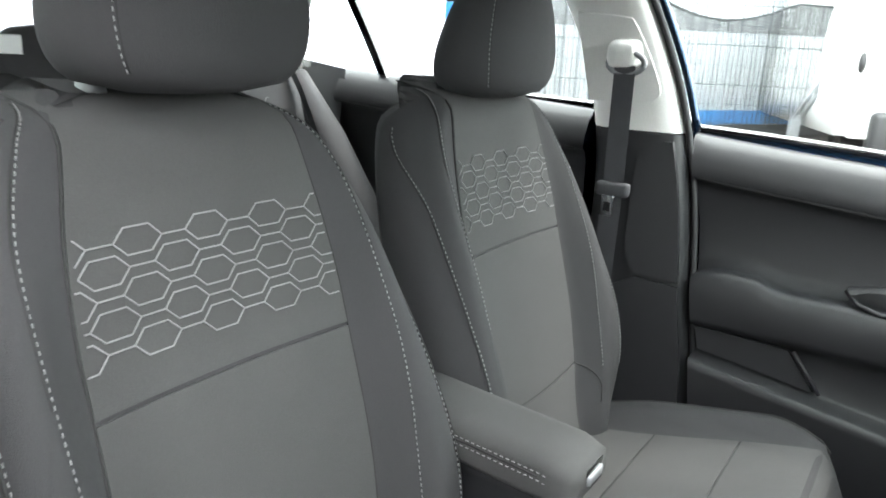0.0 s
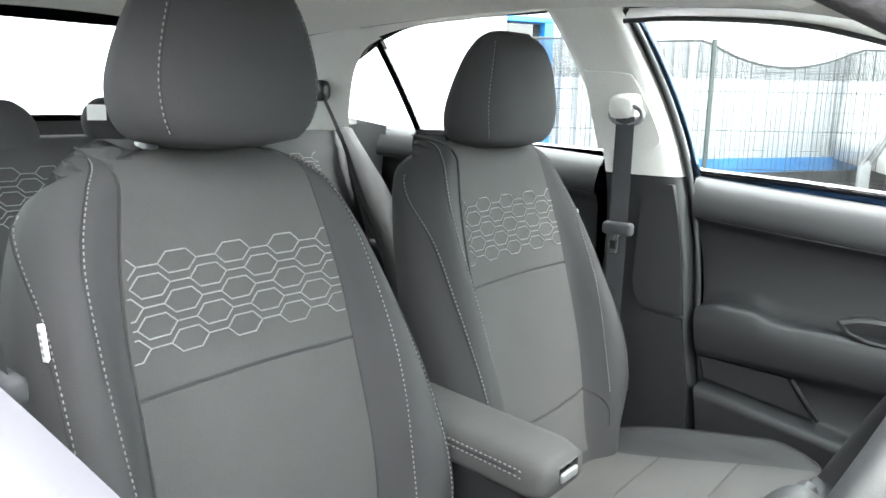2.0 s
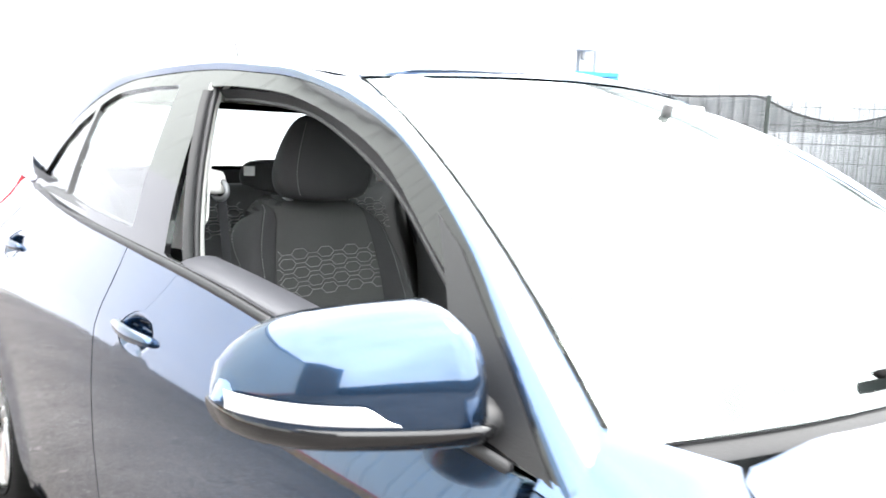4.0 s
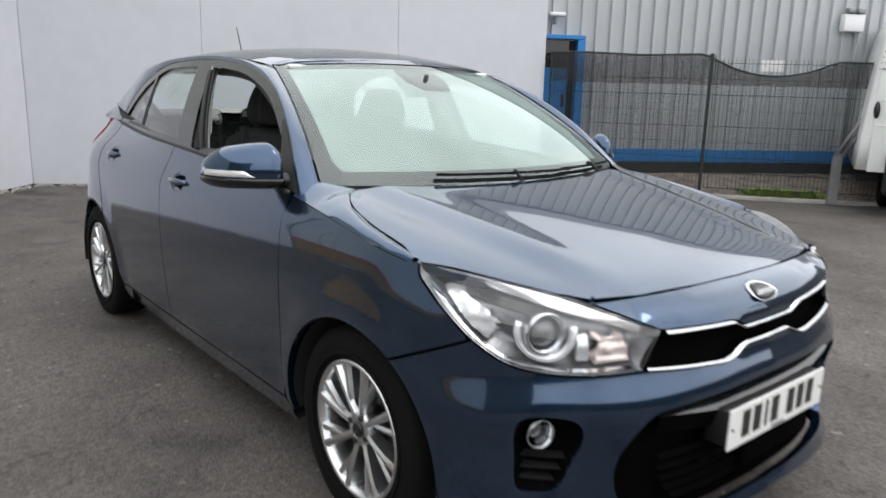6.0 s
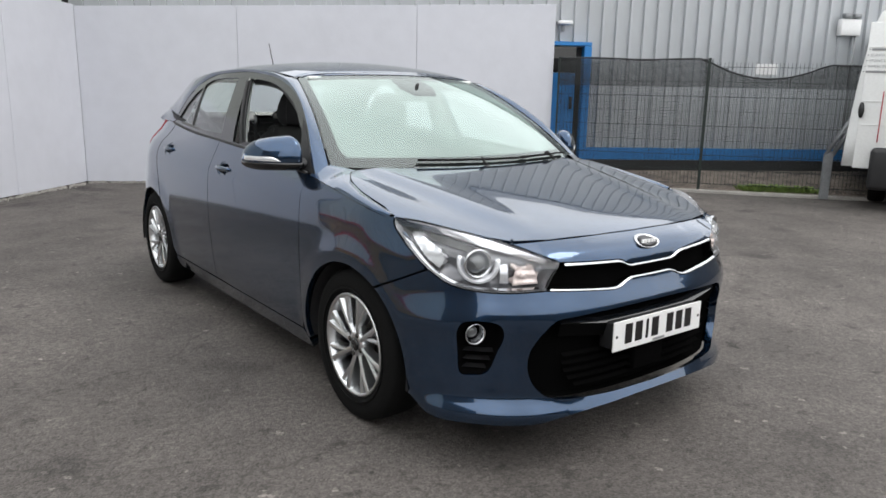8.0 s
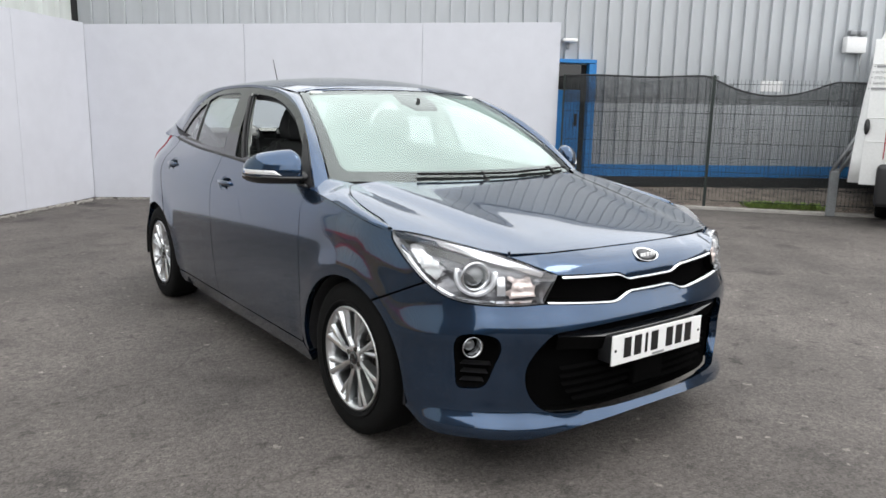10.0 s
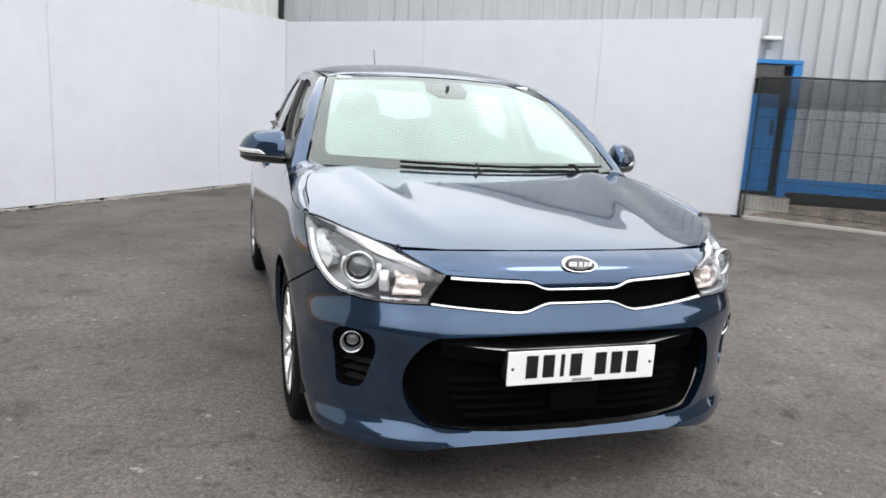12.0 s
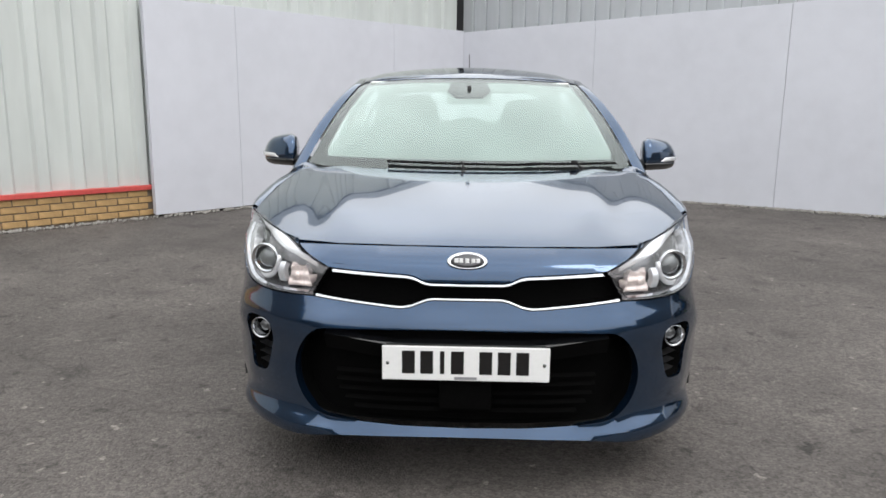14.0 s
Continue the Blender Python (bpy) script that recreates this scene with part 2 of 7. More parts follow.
def box_bm(a, b, bevel=0.0, seg=2):
    """A box between two corners."""
    bm = bmesh.new()
    lo, hi = [min(p, q) for p, q in zip(a, b)], [max(p, q) for p, q in zip(a, b)]
    m = Matrix.Translation([(p + q) / 2 for p, q in zip(lo, hi)]) @ Matrix.Diagonal([max(q - p, 1e-4) for p, q in zip(lo, hi)] + [1])
    bmesh.ops.create_cube(bm, size=1, matrix=m)
    if bevel:
        bmesh.ops.bevel(bm, geom=bm.edges[:], offset=bevel, segments=seg, affect="EDGES", profile=0.5)
    return bm


def turn_bm(bm, m):
    bmesh.ops.transform(bm, matrix=m, verts=bm.verts[:])
    return bm


def tube_bm(line, radius, sides=8, closed=False, flat=None, bm=None):
    """A round rod along a line of points; flat: a second radius, across."""
    bm = bm or bmesh.new()
    pts = [Vector(p) for p in line]
    rings = []
    n = len(pts)
    side0 = None
    for i, p in enumerate(pts):
        if closed:
            way = pts[(i + 1) % n] - pts[i - 1]
        else:
            way = pts[min(i + 1, n - 1)] - pts[max(i - 1, 0)]
        way.normalize()
        ref = side0 if side0 is not None else (Vector((0, 0, 1)) if abs(way.z) < 0.9 else Vector((1, 0, 0)))
        up = (ref - way * ref.dot(way)).normalized()
        side0 = up
        across = way.cross(up)
        r = radius(i / max(1, n - 1)) if callable(radius) else radius
        rings.append([bm.verts.new(p + up * (r * math.cos(2 * math.pi * k / sides)) + across * ((flat or r) * math.sin(2 * math.pi * k / sides))) for k in range(sides)])
    for i in range(n if closed else n - 1):
        a, b = rings[i], rings[(i + 1) % n]
        for k in range(sides):
            bm.faces.new((a[k], a[(k + 1) % sides], b[(k + 1) % sides], b[k]))
    if not closed:
        bm.faces.new(rings[0][::-1])
        bm.faces.new(rings[-1])
    return bm


def rings_bm(rings, cap=True, bm=None):
    """A skin over rings of equal count."""
    bm = bm or bmesh.new()
    made = [[bm.verts.new(p) for p in ring] for ring in rings]
    for a, b in zip(made, made[1:]):
        for k in range(len(a)):
            bm.faces.new((a[k], a[(k + 1) % len(a)], b[(k + 1) % len(a)], b[k]))
    if cap:
        for ring, back in ((made[0], True), (made[-1], False)):
            c = bm.verts.new(sum((v.co for v in ring), Vector()) / len(ring))
            for k in range(len(ring)):
                tri = (ring[k], ring[(k + 1) % len(ring)], c)
                bm.faces.new(tri[::-1] if back else tri)
    bmesh.ops.recalc_face_normals(bm, faces=bm.faces[:])
    return bm


def lathe_bm(profile, sides=32, axis="x", at=(0, 0, 0), bm=None):
    """A ring-shaped solid: a closed profile of (distance along the axis, radius) turned round it."""
    bm = bm or bmesh.new()
    rings = []
    for k in range(sides):
        a = 2 * math.pi * k / sides
        ring = []
        for h, r in profile:
            q = {"x": (h, r * math.cos(a), r * math.sin(a)), "y": (r * math.cos(a), h, r * math.sin(a)), "z": (r * math.cos(a), r * math.sin(a), h)}[axis]
            ring.append(bm.verts.new(Vector(q) + Vector(at)))
        rings.append(ring)
    m = len(profile)
    for k in range(sides):
        a, b = rings[k], rings[(k + 1) % sides]
        for i in range(m):
            bm.faces.new((a[i], a[(i + 1) % m], b[(i + 1) % m], b[i]))
    bmesh.ops.recalc_face_normals(bm, faces=bm.faces[:])
    return bm


def inside(points, poly):
    x, y = points[:, 0][:, None], points[:, 1][:, None]
    a, b = poly, np.roll(poly, -1, 0)
    dy = b[:, 1] - a[:, 1]
    cross = ((a[:, 1] > y) != (b[:, 1] > y)) & (x < (b[:, 0] - a[:, 0]) * (y - a[:, 1]) / np.where(dy == 0, 1e-12, dy) + a[:, 0])
    return cross.sum(1) % 2 == 1


def gap_from(points, poly):
    a, b = poly, np.roll(poly, -1, 0)
    d = b - a
    t = (((points[:, None] - a) * d).sum(-1) / np.maximum((d * d).sum(-1), 1e-12)).clip(0, 1)
    return np.linalg.norm(points[:, None] - (a + t[..., None] * d), axis=-1).min(1)


def dense(line, h):
    """A closed outline with no side longer than h."""
    out = []
    for p, q in zip(line, list(line[1:]) + [line[0]]):
        p, q = np.array(p, float), np.array(q, float)
        n = max(1, int(math.ceil(np.linalg.norm(q - p) / h)))
        out += [p + (q - p) * k / n for k in range(n)]
    keep = [out[0]]
    for p in out[1:]:
        if np.linalg.norm(p - keep[-1]) > h * 0.08:
            keep.append(p)
    if np.linalg.norm(keep[0] - keep[-1]) < h * 0.08:
        keep.pop()
    return np.array(keep)


def shrunk(poly, gap):
    """The outline moved inwards by gap."""
    area = 0.5 * float(np.sum(poly[:, 0] * np.roll(poly[:, 1], -1) - np.roll(poly[:, 0], -1) * poly[:, 1]))
    d = np.roll(poly, -1, 0) - np.roll(poly, 1, 0)
    n = np.stack([-d[:, 1], d[:, 0]], 1)
    n /= np.maximum(np.linalg.norm(n, axis=1, keepdims=True), 1e-9)
    return poly + n * (gap if area > 0 else -gap)


def sheet_bm(outline, surface, h=0.03, holes=(), thick=0.012, gap=0.0025, out=None, roll=0.0):
    """A curved panel: the outline (with holes) in a surface's two measures, filled with a mesh, its rim turned inwards by thick."""
    rim = shrunk(dense(outline, h), gap)
    cuts = [dense(hole, h) for hole in holes]
    lo, hi = rim.min(0), rim.max(0)
    grid = np.array([(u + (0.5 * h if k % 2 else 0), v) for k, v in enumerate(np.arange(lo[1], hi[1], h * 0.87)) for u in np.arange(lo[0], hi[0], h)])
    ok = inside(grid, rim) & (gap_from(grid, rim) > 0.42 * h)
    for cut in cuts:
        ok &= ~inside(grid, cut) & (gap_from(grid, cut) > 0.42 * h)
    pts = [tuple(p) for p in rim]
    edges = [(k, (k + 1) % len(rim)) for k in range(len(rim))]
    for cut in cuts:
        base = len(pts)
        pts += [tuple(p) for p in cut]
        edges += [(base + k, base + (k + 1) % len(cut)) for k in range(len(cut))]
    pts += [tuple(p) for p in grid[ok]]
    flat, _, faces, *_ = delaunay_2d_cdt([Vector(p) for p in pts], edges, [], 0, 1e-6)
    uv = np.array([tuple(p) for p in flat])
    mid = np.array([uv[list(f)].mean(0) for f in faces])
    tri = uv[np.array([list(f)[:3] for f in faces])]
    area = 0.5 * np.abs((tri[:, 1, 0] - tri[:, 0, 0]) * (tri[:, 2, 1] - tri[:, 0, 1]) - (tri[:, 2, 0] - tri[:, 0, 0]) * (tri[:, 1, 1] - tri[:, 0, 1]))
    good = inside(mid, rim) & (area > 3e-7)
    for cut in cuts:
        good &= ~inside(mid, cut)
    bm = bmesh.new()
    place = [surface(float(u), float(v)) for u, v in uv]
    verts = [bm.verts.new(p) for p in place]
    for f, g in zip(faces, good):
        if g and len(set(f)) == 3:
            bm.faces.new([verts[i] for i in f])
    for v in [v for v in bm.verts if not v.link_faces]:
        bm.verts.remove(v)
    bmesh.ops.recalc_face_normals(bm, faces=bm.faces[:])
    bm.normal_update()
    out = out or (lambda p: Vector((p.x, p.y * 0.35, p.z - 0.45)))
    if sum(f.normal.dot(out(f.calc_center_median())) * f.calc_area() for f in bm.faces) < 0:
        bmesh.ops.reverse_faces(bm, faces=bm.faces[:])
        bm.normal_update()
    if thick:
        normal = {v: v.normal.copy() for v in bm.verts}
        rim_edges = [e for e in bm.edges if e.is_boundary]
        inner = {}
        for e in rim_edges:
            for v in e.verts:
                if v not in inner:
                    inner[v] = bm.verts.new(v.co - normal[v] * thick)
        for e in rim_edges:
            face = e.link_faces[0]
            a, b = e.verts
            loop = next(lp for lp in face.loops if lp.edge == e)
            a, b = loop.vert, loop.link_loop_next.vert
            f = bm.faces.new((b, a, inner[a], inner[b]))
            e.smooth = False
            f.smooth = False
    return bm


def flipped(bm):
    """The mirror image, for the car's other side."""
    other = bm.copy()
    for v in other.verts:
        v.co.x = -v.co.x
    bmesh.ops.reverse_faces(other, faces=other.faces[:])
    return other


def both(name, bm, mat, parent, label=""):
    """A part on each side of the car."""
    other = flipped(bm)
    return [part(name, bm, mat, parent, label), part(name, other, mat, parent, label)]


def loft_bm(a, b, n=5, bulge=0.0, out=None):
    """A strip between two lines of equal count, bowed outwards by bulge."""
    bm = bmesh.new()
    rows = []
    for p, q in zip(a, b):
        p, q = Vector(p), Vector(q)
        row = []
        for k in range(n + 1):
            t = k / n
            w = p.lerp(q, t)
            if bulge:
                d = out(w) if out else Vector((w.x, 0, w.z - 0.6))
                w = w + d.normalized() * bulge * 4 * t * (1 - t)
            row.append(bm.verts.new(w))
        rows.append(row)
    for r, s in zip(rows, rows[1:]):
        for k in range(n):
            bm.faces.new((r[k], s[k], s[k + 1], r[k + 1]))
    bmesh.ops.recalc_face_normals(bm, faces=bm.faces[:])
    d = out or (lambda w: Vector((w.x, 0, w.z - 0.6)))
    if sum(f.normal.dot(d(f.calc_center_median())) for f in bm.faces) < 0:
        bmesh.ops.reverse_faces(bm, faces=bm.faces[:])
    return bm


def resample(line, n):
    p = np.array([tuple(q) for q in line], float)
    s = np.r_[0, np.cumsum(np.linalg.norm(np.diff(p, axis=0), axis=1))]
    t = np.linspace(0, s[-1], n)
    return [Vector([float(np.interp(v, s, p[:, k])) for k in range(p.shape[1])]) for v in t]


# ---- the car's surfaces: a plan curve wrapped round the lower body, a bonnet, a greenhouse, a roof and a windscreen ----
# The car stands along y, nose at -y; x is half-width, mirrored for the other side.


def hermite(points):
    """A smooth curve y(x) through the given points, held level past its ends."""
    xs, ys = [p[0] for p in points], [p[1] for p in points]
    n = len(xs)
    slope = []
    for i in range(n):
        a, b = max(i - 1, 0), min(i + 1, n - 1)
        slope.append((ys[b] - ys[a]) / (xs[b] - xs[a]))

    def at(x):
        if x <= xs[0]:
            return ys[0]
        if x >= xs[-1]:
            return ys[-1]
        i = 0
        while x > xs[i + 1]:
            i += 1
        w = xs[i + 1] - xs[i]
        t = (x - xs[i]) / w
        return ((2 * t**3 - 3 * t**2 + 1) * ys[i] + (t**3 - 2 * t**2 + t) * w * slope[i]
                + (3 * t**2 - 2 * t**3) * ys[i + 1] + (t**3 - t**2) * w * slope[i + 1])

    return at


def smooth01(t):
    t = min(1.0, max(0.0, t))
    return t * t * (3 - 2 * t)


def spline(points, n=8, closed=False):
    """A Catmull-Rom line through the points, n steps a span."""
    p = [np.array(q, float) for q in points]
    m = len(p)
    out = []
    for i in range(m if closed else m - 1):
        if closed:
            a, b, c, d = p[i - 1], p[i], p[(i + 1) % m], p[(i + 2) % m]
        else:
            b, c = p[i], p[i + 1]
            a = p[i - 1] if i else 2 * b - c
            d = p[i + 2] if i + 2 < m else 2 * c - b
        for k in range(n):
            t = k / n
            out.append(0.5 * (2 * b + (c - a) * t + (2 * a - 5 * b + 4 * c - d) * t * t + (3 * b - a - 3 * c + d) * t**3))
    if not closed:
        out.append(p[-1])
    return out


PLAN = spline([(0, -2.015), (0.26, -2.005), (0.48, -1.965), (0.645, -1.885), (0.757, -1.765), (0.825, -1.6), (0.857, -1.35),
               (0.862, -1.0), (0.8625, -0.4), (0.8625, 0.5), (0.858, 1.1), (0.845, 1.5), (0.80, 1.78), (0.70, 1.94), (0.45, 2.015), (0, 2.03)], 10)
ARC = [0.0]
for a_, b_ in zip(PLAN, PLAN[1:]):
    ARC.append(ARC[-1] + float(np.linalg.norm(b_ - a_)))
PLAN_X, PLAN_Y = [float(p[0]) for p in PLAN], [float(p[1]) for p in PLAN]
FRONT_N = max(i for i, x in enumerate(PLAN_X) if i < 60 and x < 0.70)


def s_of_y(y):
    return float(np.interp(y, PLAN_Y, ARC))


def s_of_x(x):
    """The place along the nose at half-width x."""
    return float(np.interp(x, PLAN_X[: FRONT_N + 12], ARC[: FRONT_N + 12]))


def plan(s):
    x, y = float(np.interp(s, ARC, PLAN_X)), float(np.interp(s, ARC, PLAN_Y))
    x1, y1 = float(np.interp(s + 0.03, ARC, PLAN_X)), float(np.interp(s + 0.03, ARC, PLAN_Y))
    x0, y0 = float(np.interp(s - 0.03, ARC, PLAN_X)), float(np.interp(s - 0.03, ARC, PLAN_Y))
    if s < 0.03:
        x0, y0 = -x1, y1
    if s > ARC[-1] - 0.03:
        x1, y1 = -x0, y0
    tx, ty = x1 - x0, y1 - y0
    k = math.hypot(tx, ty)
    return x, y, ty / k, -tx / k


side_in = hermite([(0.15, 0.075), (0.22, 0.045), (0.30, 0.022), (0.42, 0.010), (0.58, 0.002), (0.70, 0.0), (0.80, 0.004), (0.87, 0.012),
                   (0.905, 0.026), (0.95, 0.048), (1.0, 0.072), (1.06, 0.10), (1.14, 0.15)])
nose_in = hermite([(0.14, 0.045), (0.175, 0.010), (0.21, 0.000), (0.25, 0.002), (0.32, 0.0), (0.50, 0.0), (0.58, 0.010), (0.63, 0.030), (0.68, 0.040),
                   (0.735, 0.045), (0.775, 0.070), (0.795, 0.112), (0.81, 0.150), (0.85, 0.21)])
tail_in = hermite([(0.15, 0.10), (0.25, 0.02), (0.45, 0.0), (0.62, 0.02), (0.8, 0.06), (0.95, 0.09), (1.06, 0.13), (1.2, 0.20)])
S_NOSE, S_FENDER, S_QUARTER, S_TAIL = s_of_x(0.42), s_of_y(-1.28), s_of_y(1.45), s_of_y(1.93)


def wrap(s, z):
    """The lower body's skin at s metres round from the middle of the nose, z up."""
    x, y, nx, ny = plan(s)
    f = 1 - smooth01((s - S_NOSE) / (S_FENDER - S_NOSE))
    r = smooth01((s - S_QUARTER) / (S_TAIL - S_QUARTER))
    d = f * nose_in(z) + r * tail_in(z) + (1 - f - r) * side_in(z)
    g = smooth01((s - 0.42) / 0.16) * (1 - smooth01((s - 0.90) / 0.14))
    d += g * 0.018 * smooth01((z - 0.225) / 0.055) * (1 - smooth01((z - 0.42) / 0.14))
    d -= (1 - smooth01((s - 0.92) / 0.14)) * 0.016 * (1 - smooth01((z - 0.200) / 0.055))
    d -= 0.020 * math.exp(-((s - 0.93) / 0.14) ** 2) * (1 - smooth01((z - 0.50) / 0.12))
    if y > 0.35:
        d += 0.045 * smooth01((y - 0.35) / 1.1) * smooth01((z - 0.93) / 0.12)
    for axle in (-1.2025, 1.3775):
        away = math.hypot((y - axle), (z - 0.31))
        d -= 0.012 * math.exp(-((away - 0.36) / 0.06) ** 2) * (1 - f)
    return Vector((x - nx * d, y - ny * d, z))


bonnet_mid = hermite([(-1.95, 0.775), (-1.90, 0.800), (-1.80, 0.830), (-1.60, 0.872), (-1.40, 0.9100), (-1.20, 0.9465), (-1.02, 0.9775), (-0.80, 1.013)])
bonnet_fall = hermite([(-1.90, 0.075), (-1.75, 0.065), (-1.43, 0.040), (-1.15, 0.037), (-0.90, 0.028)])


def bonnet(x, y):
    """The bonnet and the tops of the wings."""
    a = abs(x)
    ridge = np.interp(y, (-1.9, -1.0), (0.40, 0.56))
    lift = 0.007 * smooth01((y + 1.88) / 0.35) * (math.exp(-((a - ridge) / 0.07) ** 2) - 0.6 * math.exp(-((a - ridge - 0.10) / 0.06) ** 2))
    over = max(0.0, a - 0.70)
    return Vector((x, y, bonnet_mid(y) - bonnet_fall(y) * x * x - 1.0 * over * over + lift))


belt = hermite([(-0.90, 0.945), (-0.60, 0.968), (-0.30, 0.992), (0.0, 1.012), (0.6, 1.035), (1.0, 1.05), (1.5, 1.085)])


def belt_x(y):
    return wrap(s_of_y(y), belt(y))[0] - 0.004


BELT_X = hermite([(y_, belt_x(y_)) for y_ in (-1.0, -0.6, -0.2, 0.2, 0.6, 0.9, 1.15, 1.35, 1.55, 1.8)])


def green(y, z):
    """The skin of the side windows."""
    dz = z - belt(y)
    return Vector((BELT_X(y) - 0.33 * dz - 0.42 * max(dz, 0.0) ** 2, y, z))


roof_mid = hermite([(-0.32, 1.384), (-0.2, 1.416), (-0.05, 1.443), (0.12, 1.460), (0.3, 1.467), (0.7, 1.462), (1.1, 1.438), (1.5, 1.395), (1.8, 1.352)])


def roof(x, y):
    return Vector((x, y, roof_mid(y) - 0.14 * x * x - 1.2 * max(0.0, abs(x) - 0.46) ** 2))


def screen(x, t):
    """The windscreen: x across at its foot in parts of its half-width, t from the foot (0) to the head (1)."""
    foot = Vector((0.735 * x, -1.015 + 0.165 * x * x, 0.972 + 0.008 * x * x))
    head = Vector((0.560 * x, -0.285 + 0.100 * x * x, 1.390 - 0.024 * x * x))
    p = foot.lerp(head, t)
    bow = 0.035 * 4 * t * (1 - t)
    return p + Vector((0, -0.5 * bow, 0.85 * bow))


# ---- the yard: asphalt, boarded corner, clad buildings ----
CORNER, RIGHT_END, LEFT_END = Vector((-0.08, 7.25, 0)), Vector((5.60, 4.10, 0)), Vector((-3.42, 3.68, 0))
R_WAY, L_WAY = (RIGHT_END - CORNER).normalized(), (LEFT_END - CORNER).normalized()
R_OUT, L_OUT = Vector((R_WAY.y, -R_WAY.x, 0)), Vector((-L_WAY.y, L_WAY.x, 0))
if R_OUT.y > 0:
    R_OUT = -R_OUT
if L_OUT.x < 0:
    L_OUT = -L_OUT


def frame_on(origin, way, out):
    """A pose whose x runs along a wall, y out of it, z up."""
    m = Matrix.Identity(4)
    m.col[0][:3], m.col[1][:3], m.col[2][:3], m.col[3][:3] = way, out, (0, 0, 1), origin
    return m


WALL_R, WALL_L = frame_on(CORNER, R_WAY, R_OUT), frame_on(CORNER, L_WAY, L_OUT)


def ground_bm():
    """One sheet to the horizon, finer near the car, with slight unevenness."""
    bm = bmesh.new()
    steps = [-900, -300, -100, -40, -20] + list(np.arange(-12, 12.1, 0.6)) + [20, 40, 100, 300, 900]
    rows = [[bm.verts.new((x, y, 0.0 if max(abs(x), abs(y)) > 11 or (abs(x) < 1.3 and abs(y) < 2.6) else 0.012 * noise.noise(Vector((x * 0.4, y * 0.4, 0))) - 0.006)) for x in steps] for y in steps]
    for a, b in zip(rows, rows[1:]):
        for k in range(len(a) - 1):
            bm.faces.new((a[k], a[k + 1], b[k + 1], b[k]))
    return bm


tagged(part("ground", ground_bm(), asphalt), "worn dark grey asphalt yard with patches and cracks", "ground", kind="structure")


def ribbed_bm(length, height, pitch, rib, depth, z0=0.0, slope=0.20):
    """Profiled sheet along x: flat pans between trapezoid ribs that stand out along y."""
    bm = bmesh.new()
    line, x = [], 0.0
    while x < length:
        line += [(x, 0.0), (x + pitch - rib, 0.0), (x + pitch - rib * (1 - slope), depth), (x + pitch - rib * slope, depth)]
        x += pitch
    line.append((x, 0.0))
    low = [bm.verts.new((px, py, z0)) for px, py in line]
    high = [bm.verts.new((px, py, height)) for px, py in line]
    for k in range(len(line) - 1):
        bm.faces.new((low[k], low[k + 1], high[k + 1], high[k]))
    return bm


# right-hand building: grey cladding behind the boards and beyond them
wall = part("wall_north", turn_bm(ribbed_bm(16.2, 4.6, 0.212, 0.038, 0.055, 0.0, 0.08), WALL_R @ pose(-0.35, -0.20, 0)), cladding, smooth=False)
tagged(wall, "tall grey profiled metal cladding of an industrial building", "wall", kind="structure")
part("wall_core", turn_bm(box_bm((-0.4, -0.55, 0), (15.85, -0.21, 4.6)), WALL_R), dark_void, wall, smooth=False)
part("roof_trim", turn_bm(box_bm((-0.4, -0.6, 4.60), (15.9, -0.10, 4.78), 0.01), WALL_R), galvanised, wall, "folded grey metal edge trim", smooth=False)
# left-hand building: pale cladding over a red trim and a low brick plinth
wall_w = part("wall_west", turn_bm(ribbed_bm(13.6, 4.7, 0.335, 0.16, 0.04, 0.335), WALL_L @ pose(0.0, -0.16, 0)), cladding_pale, smooth=False)
tagged(wall_w, "pale greenish profiled metal cladding above a buff brick plinth", "wall", kind="structure")
part("wall_core", turn_bm(box_bm((-0.3, -0.5, 0), (13.6, -0.17, 4.7)), WALL_L), dark_void, wall_w, smooth=False)
part("roof_trim", turn_bm(box_bm((-0.3, -0.55, 4.7), (13.6, -0.08, 4.88), 0.01), WALL_L), galvanised, wall_w, smooth=False)
part("red_trim", turn_bm(box_bm((4.7, -0.17, 0.295), (13.6, -0.075, 0.345), 0.004), WALL_L), red_trim, wall_w, "red painted metal drip trim", smooth=False)
part("mortar_bed", turn_bm(box_bm((4.6, -0.17, -0.02), (13.6, -0.118, 0.296)), WALL_L), mortar, wall_w, smooth=False)


def boards(name, pose_m, length, seams, top, label):
    """A row of tall painted boards with narrow joints and a turned foot."""
    base = None
    edges = [0.0, *seams, length]
    for a, b in zip(edges, edges[1:]):
        ob = part("board", turn_bm(box_bm((a + 0.0018, -0.075, 0.018 + 0.006 * math.sin(a * 5)), (b - 0.0018, 0.0, 1.0), 0.003), pose_m), board_paint, base, smooth=False)
        for v in ob.data.vertices:
            if v.co.z > 0.5:
                x = (pose_m.inverted() @ v.co).x
                v.co.z += top(x) - 1.0 + 0.006 * math.sin(a * 3)
        if base is None:
            base = ob
            ob.name = name
            tagged(ob, label, "hoarding", kind="structure")
    return base


boards("wall_boards_north", WALL_R, (RIGHT_END - CORNER).length, [2.06, 4.50], lambda x: 2.31 + 0.038 * x, "white painted timber hoarding boards with scuffs and joints")
boards("wall_boards_west", WALL_L, (LEFT_END - CORNER).length, [1.40, 3.82], lambda x: 2.33, "white painted timber hoarding boards meeting at a corner")


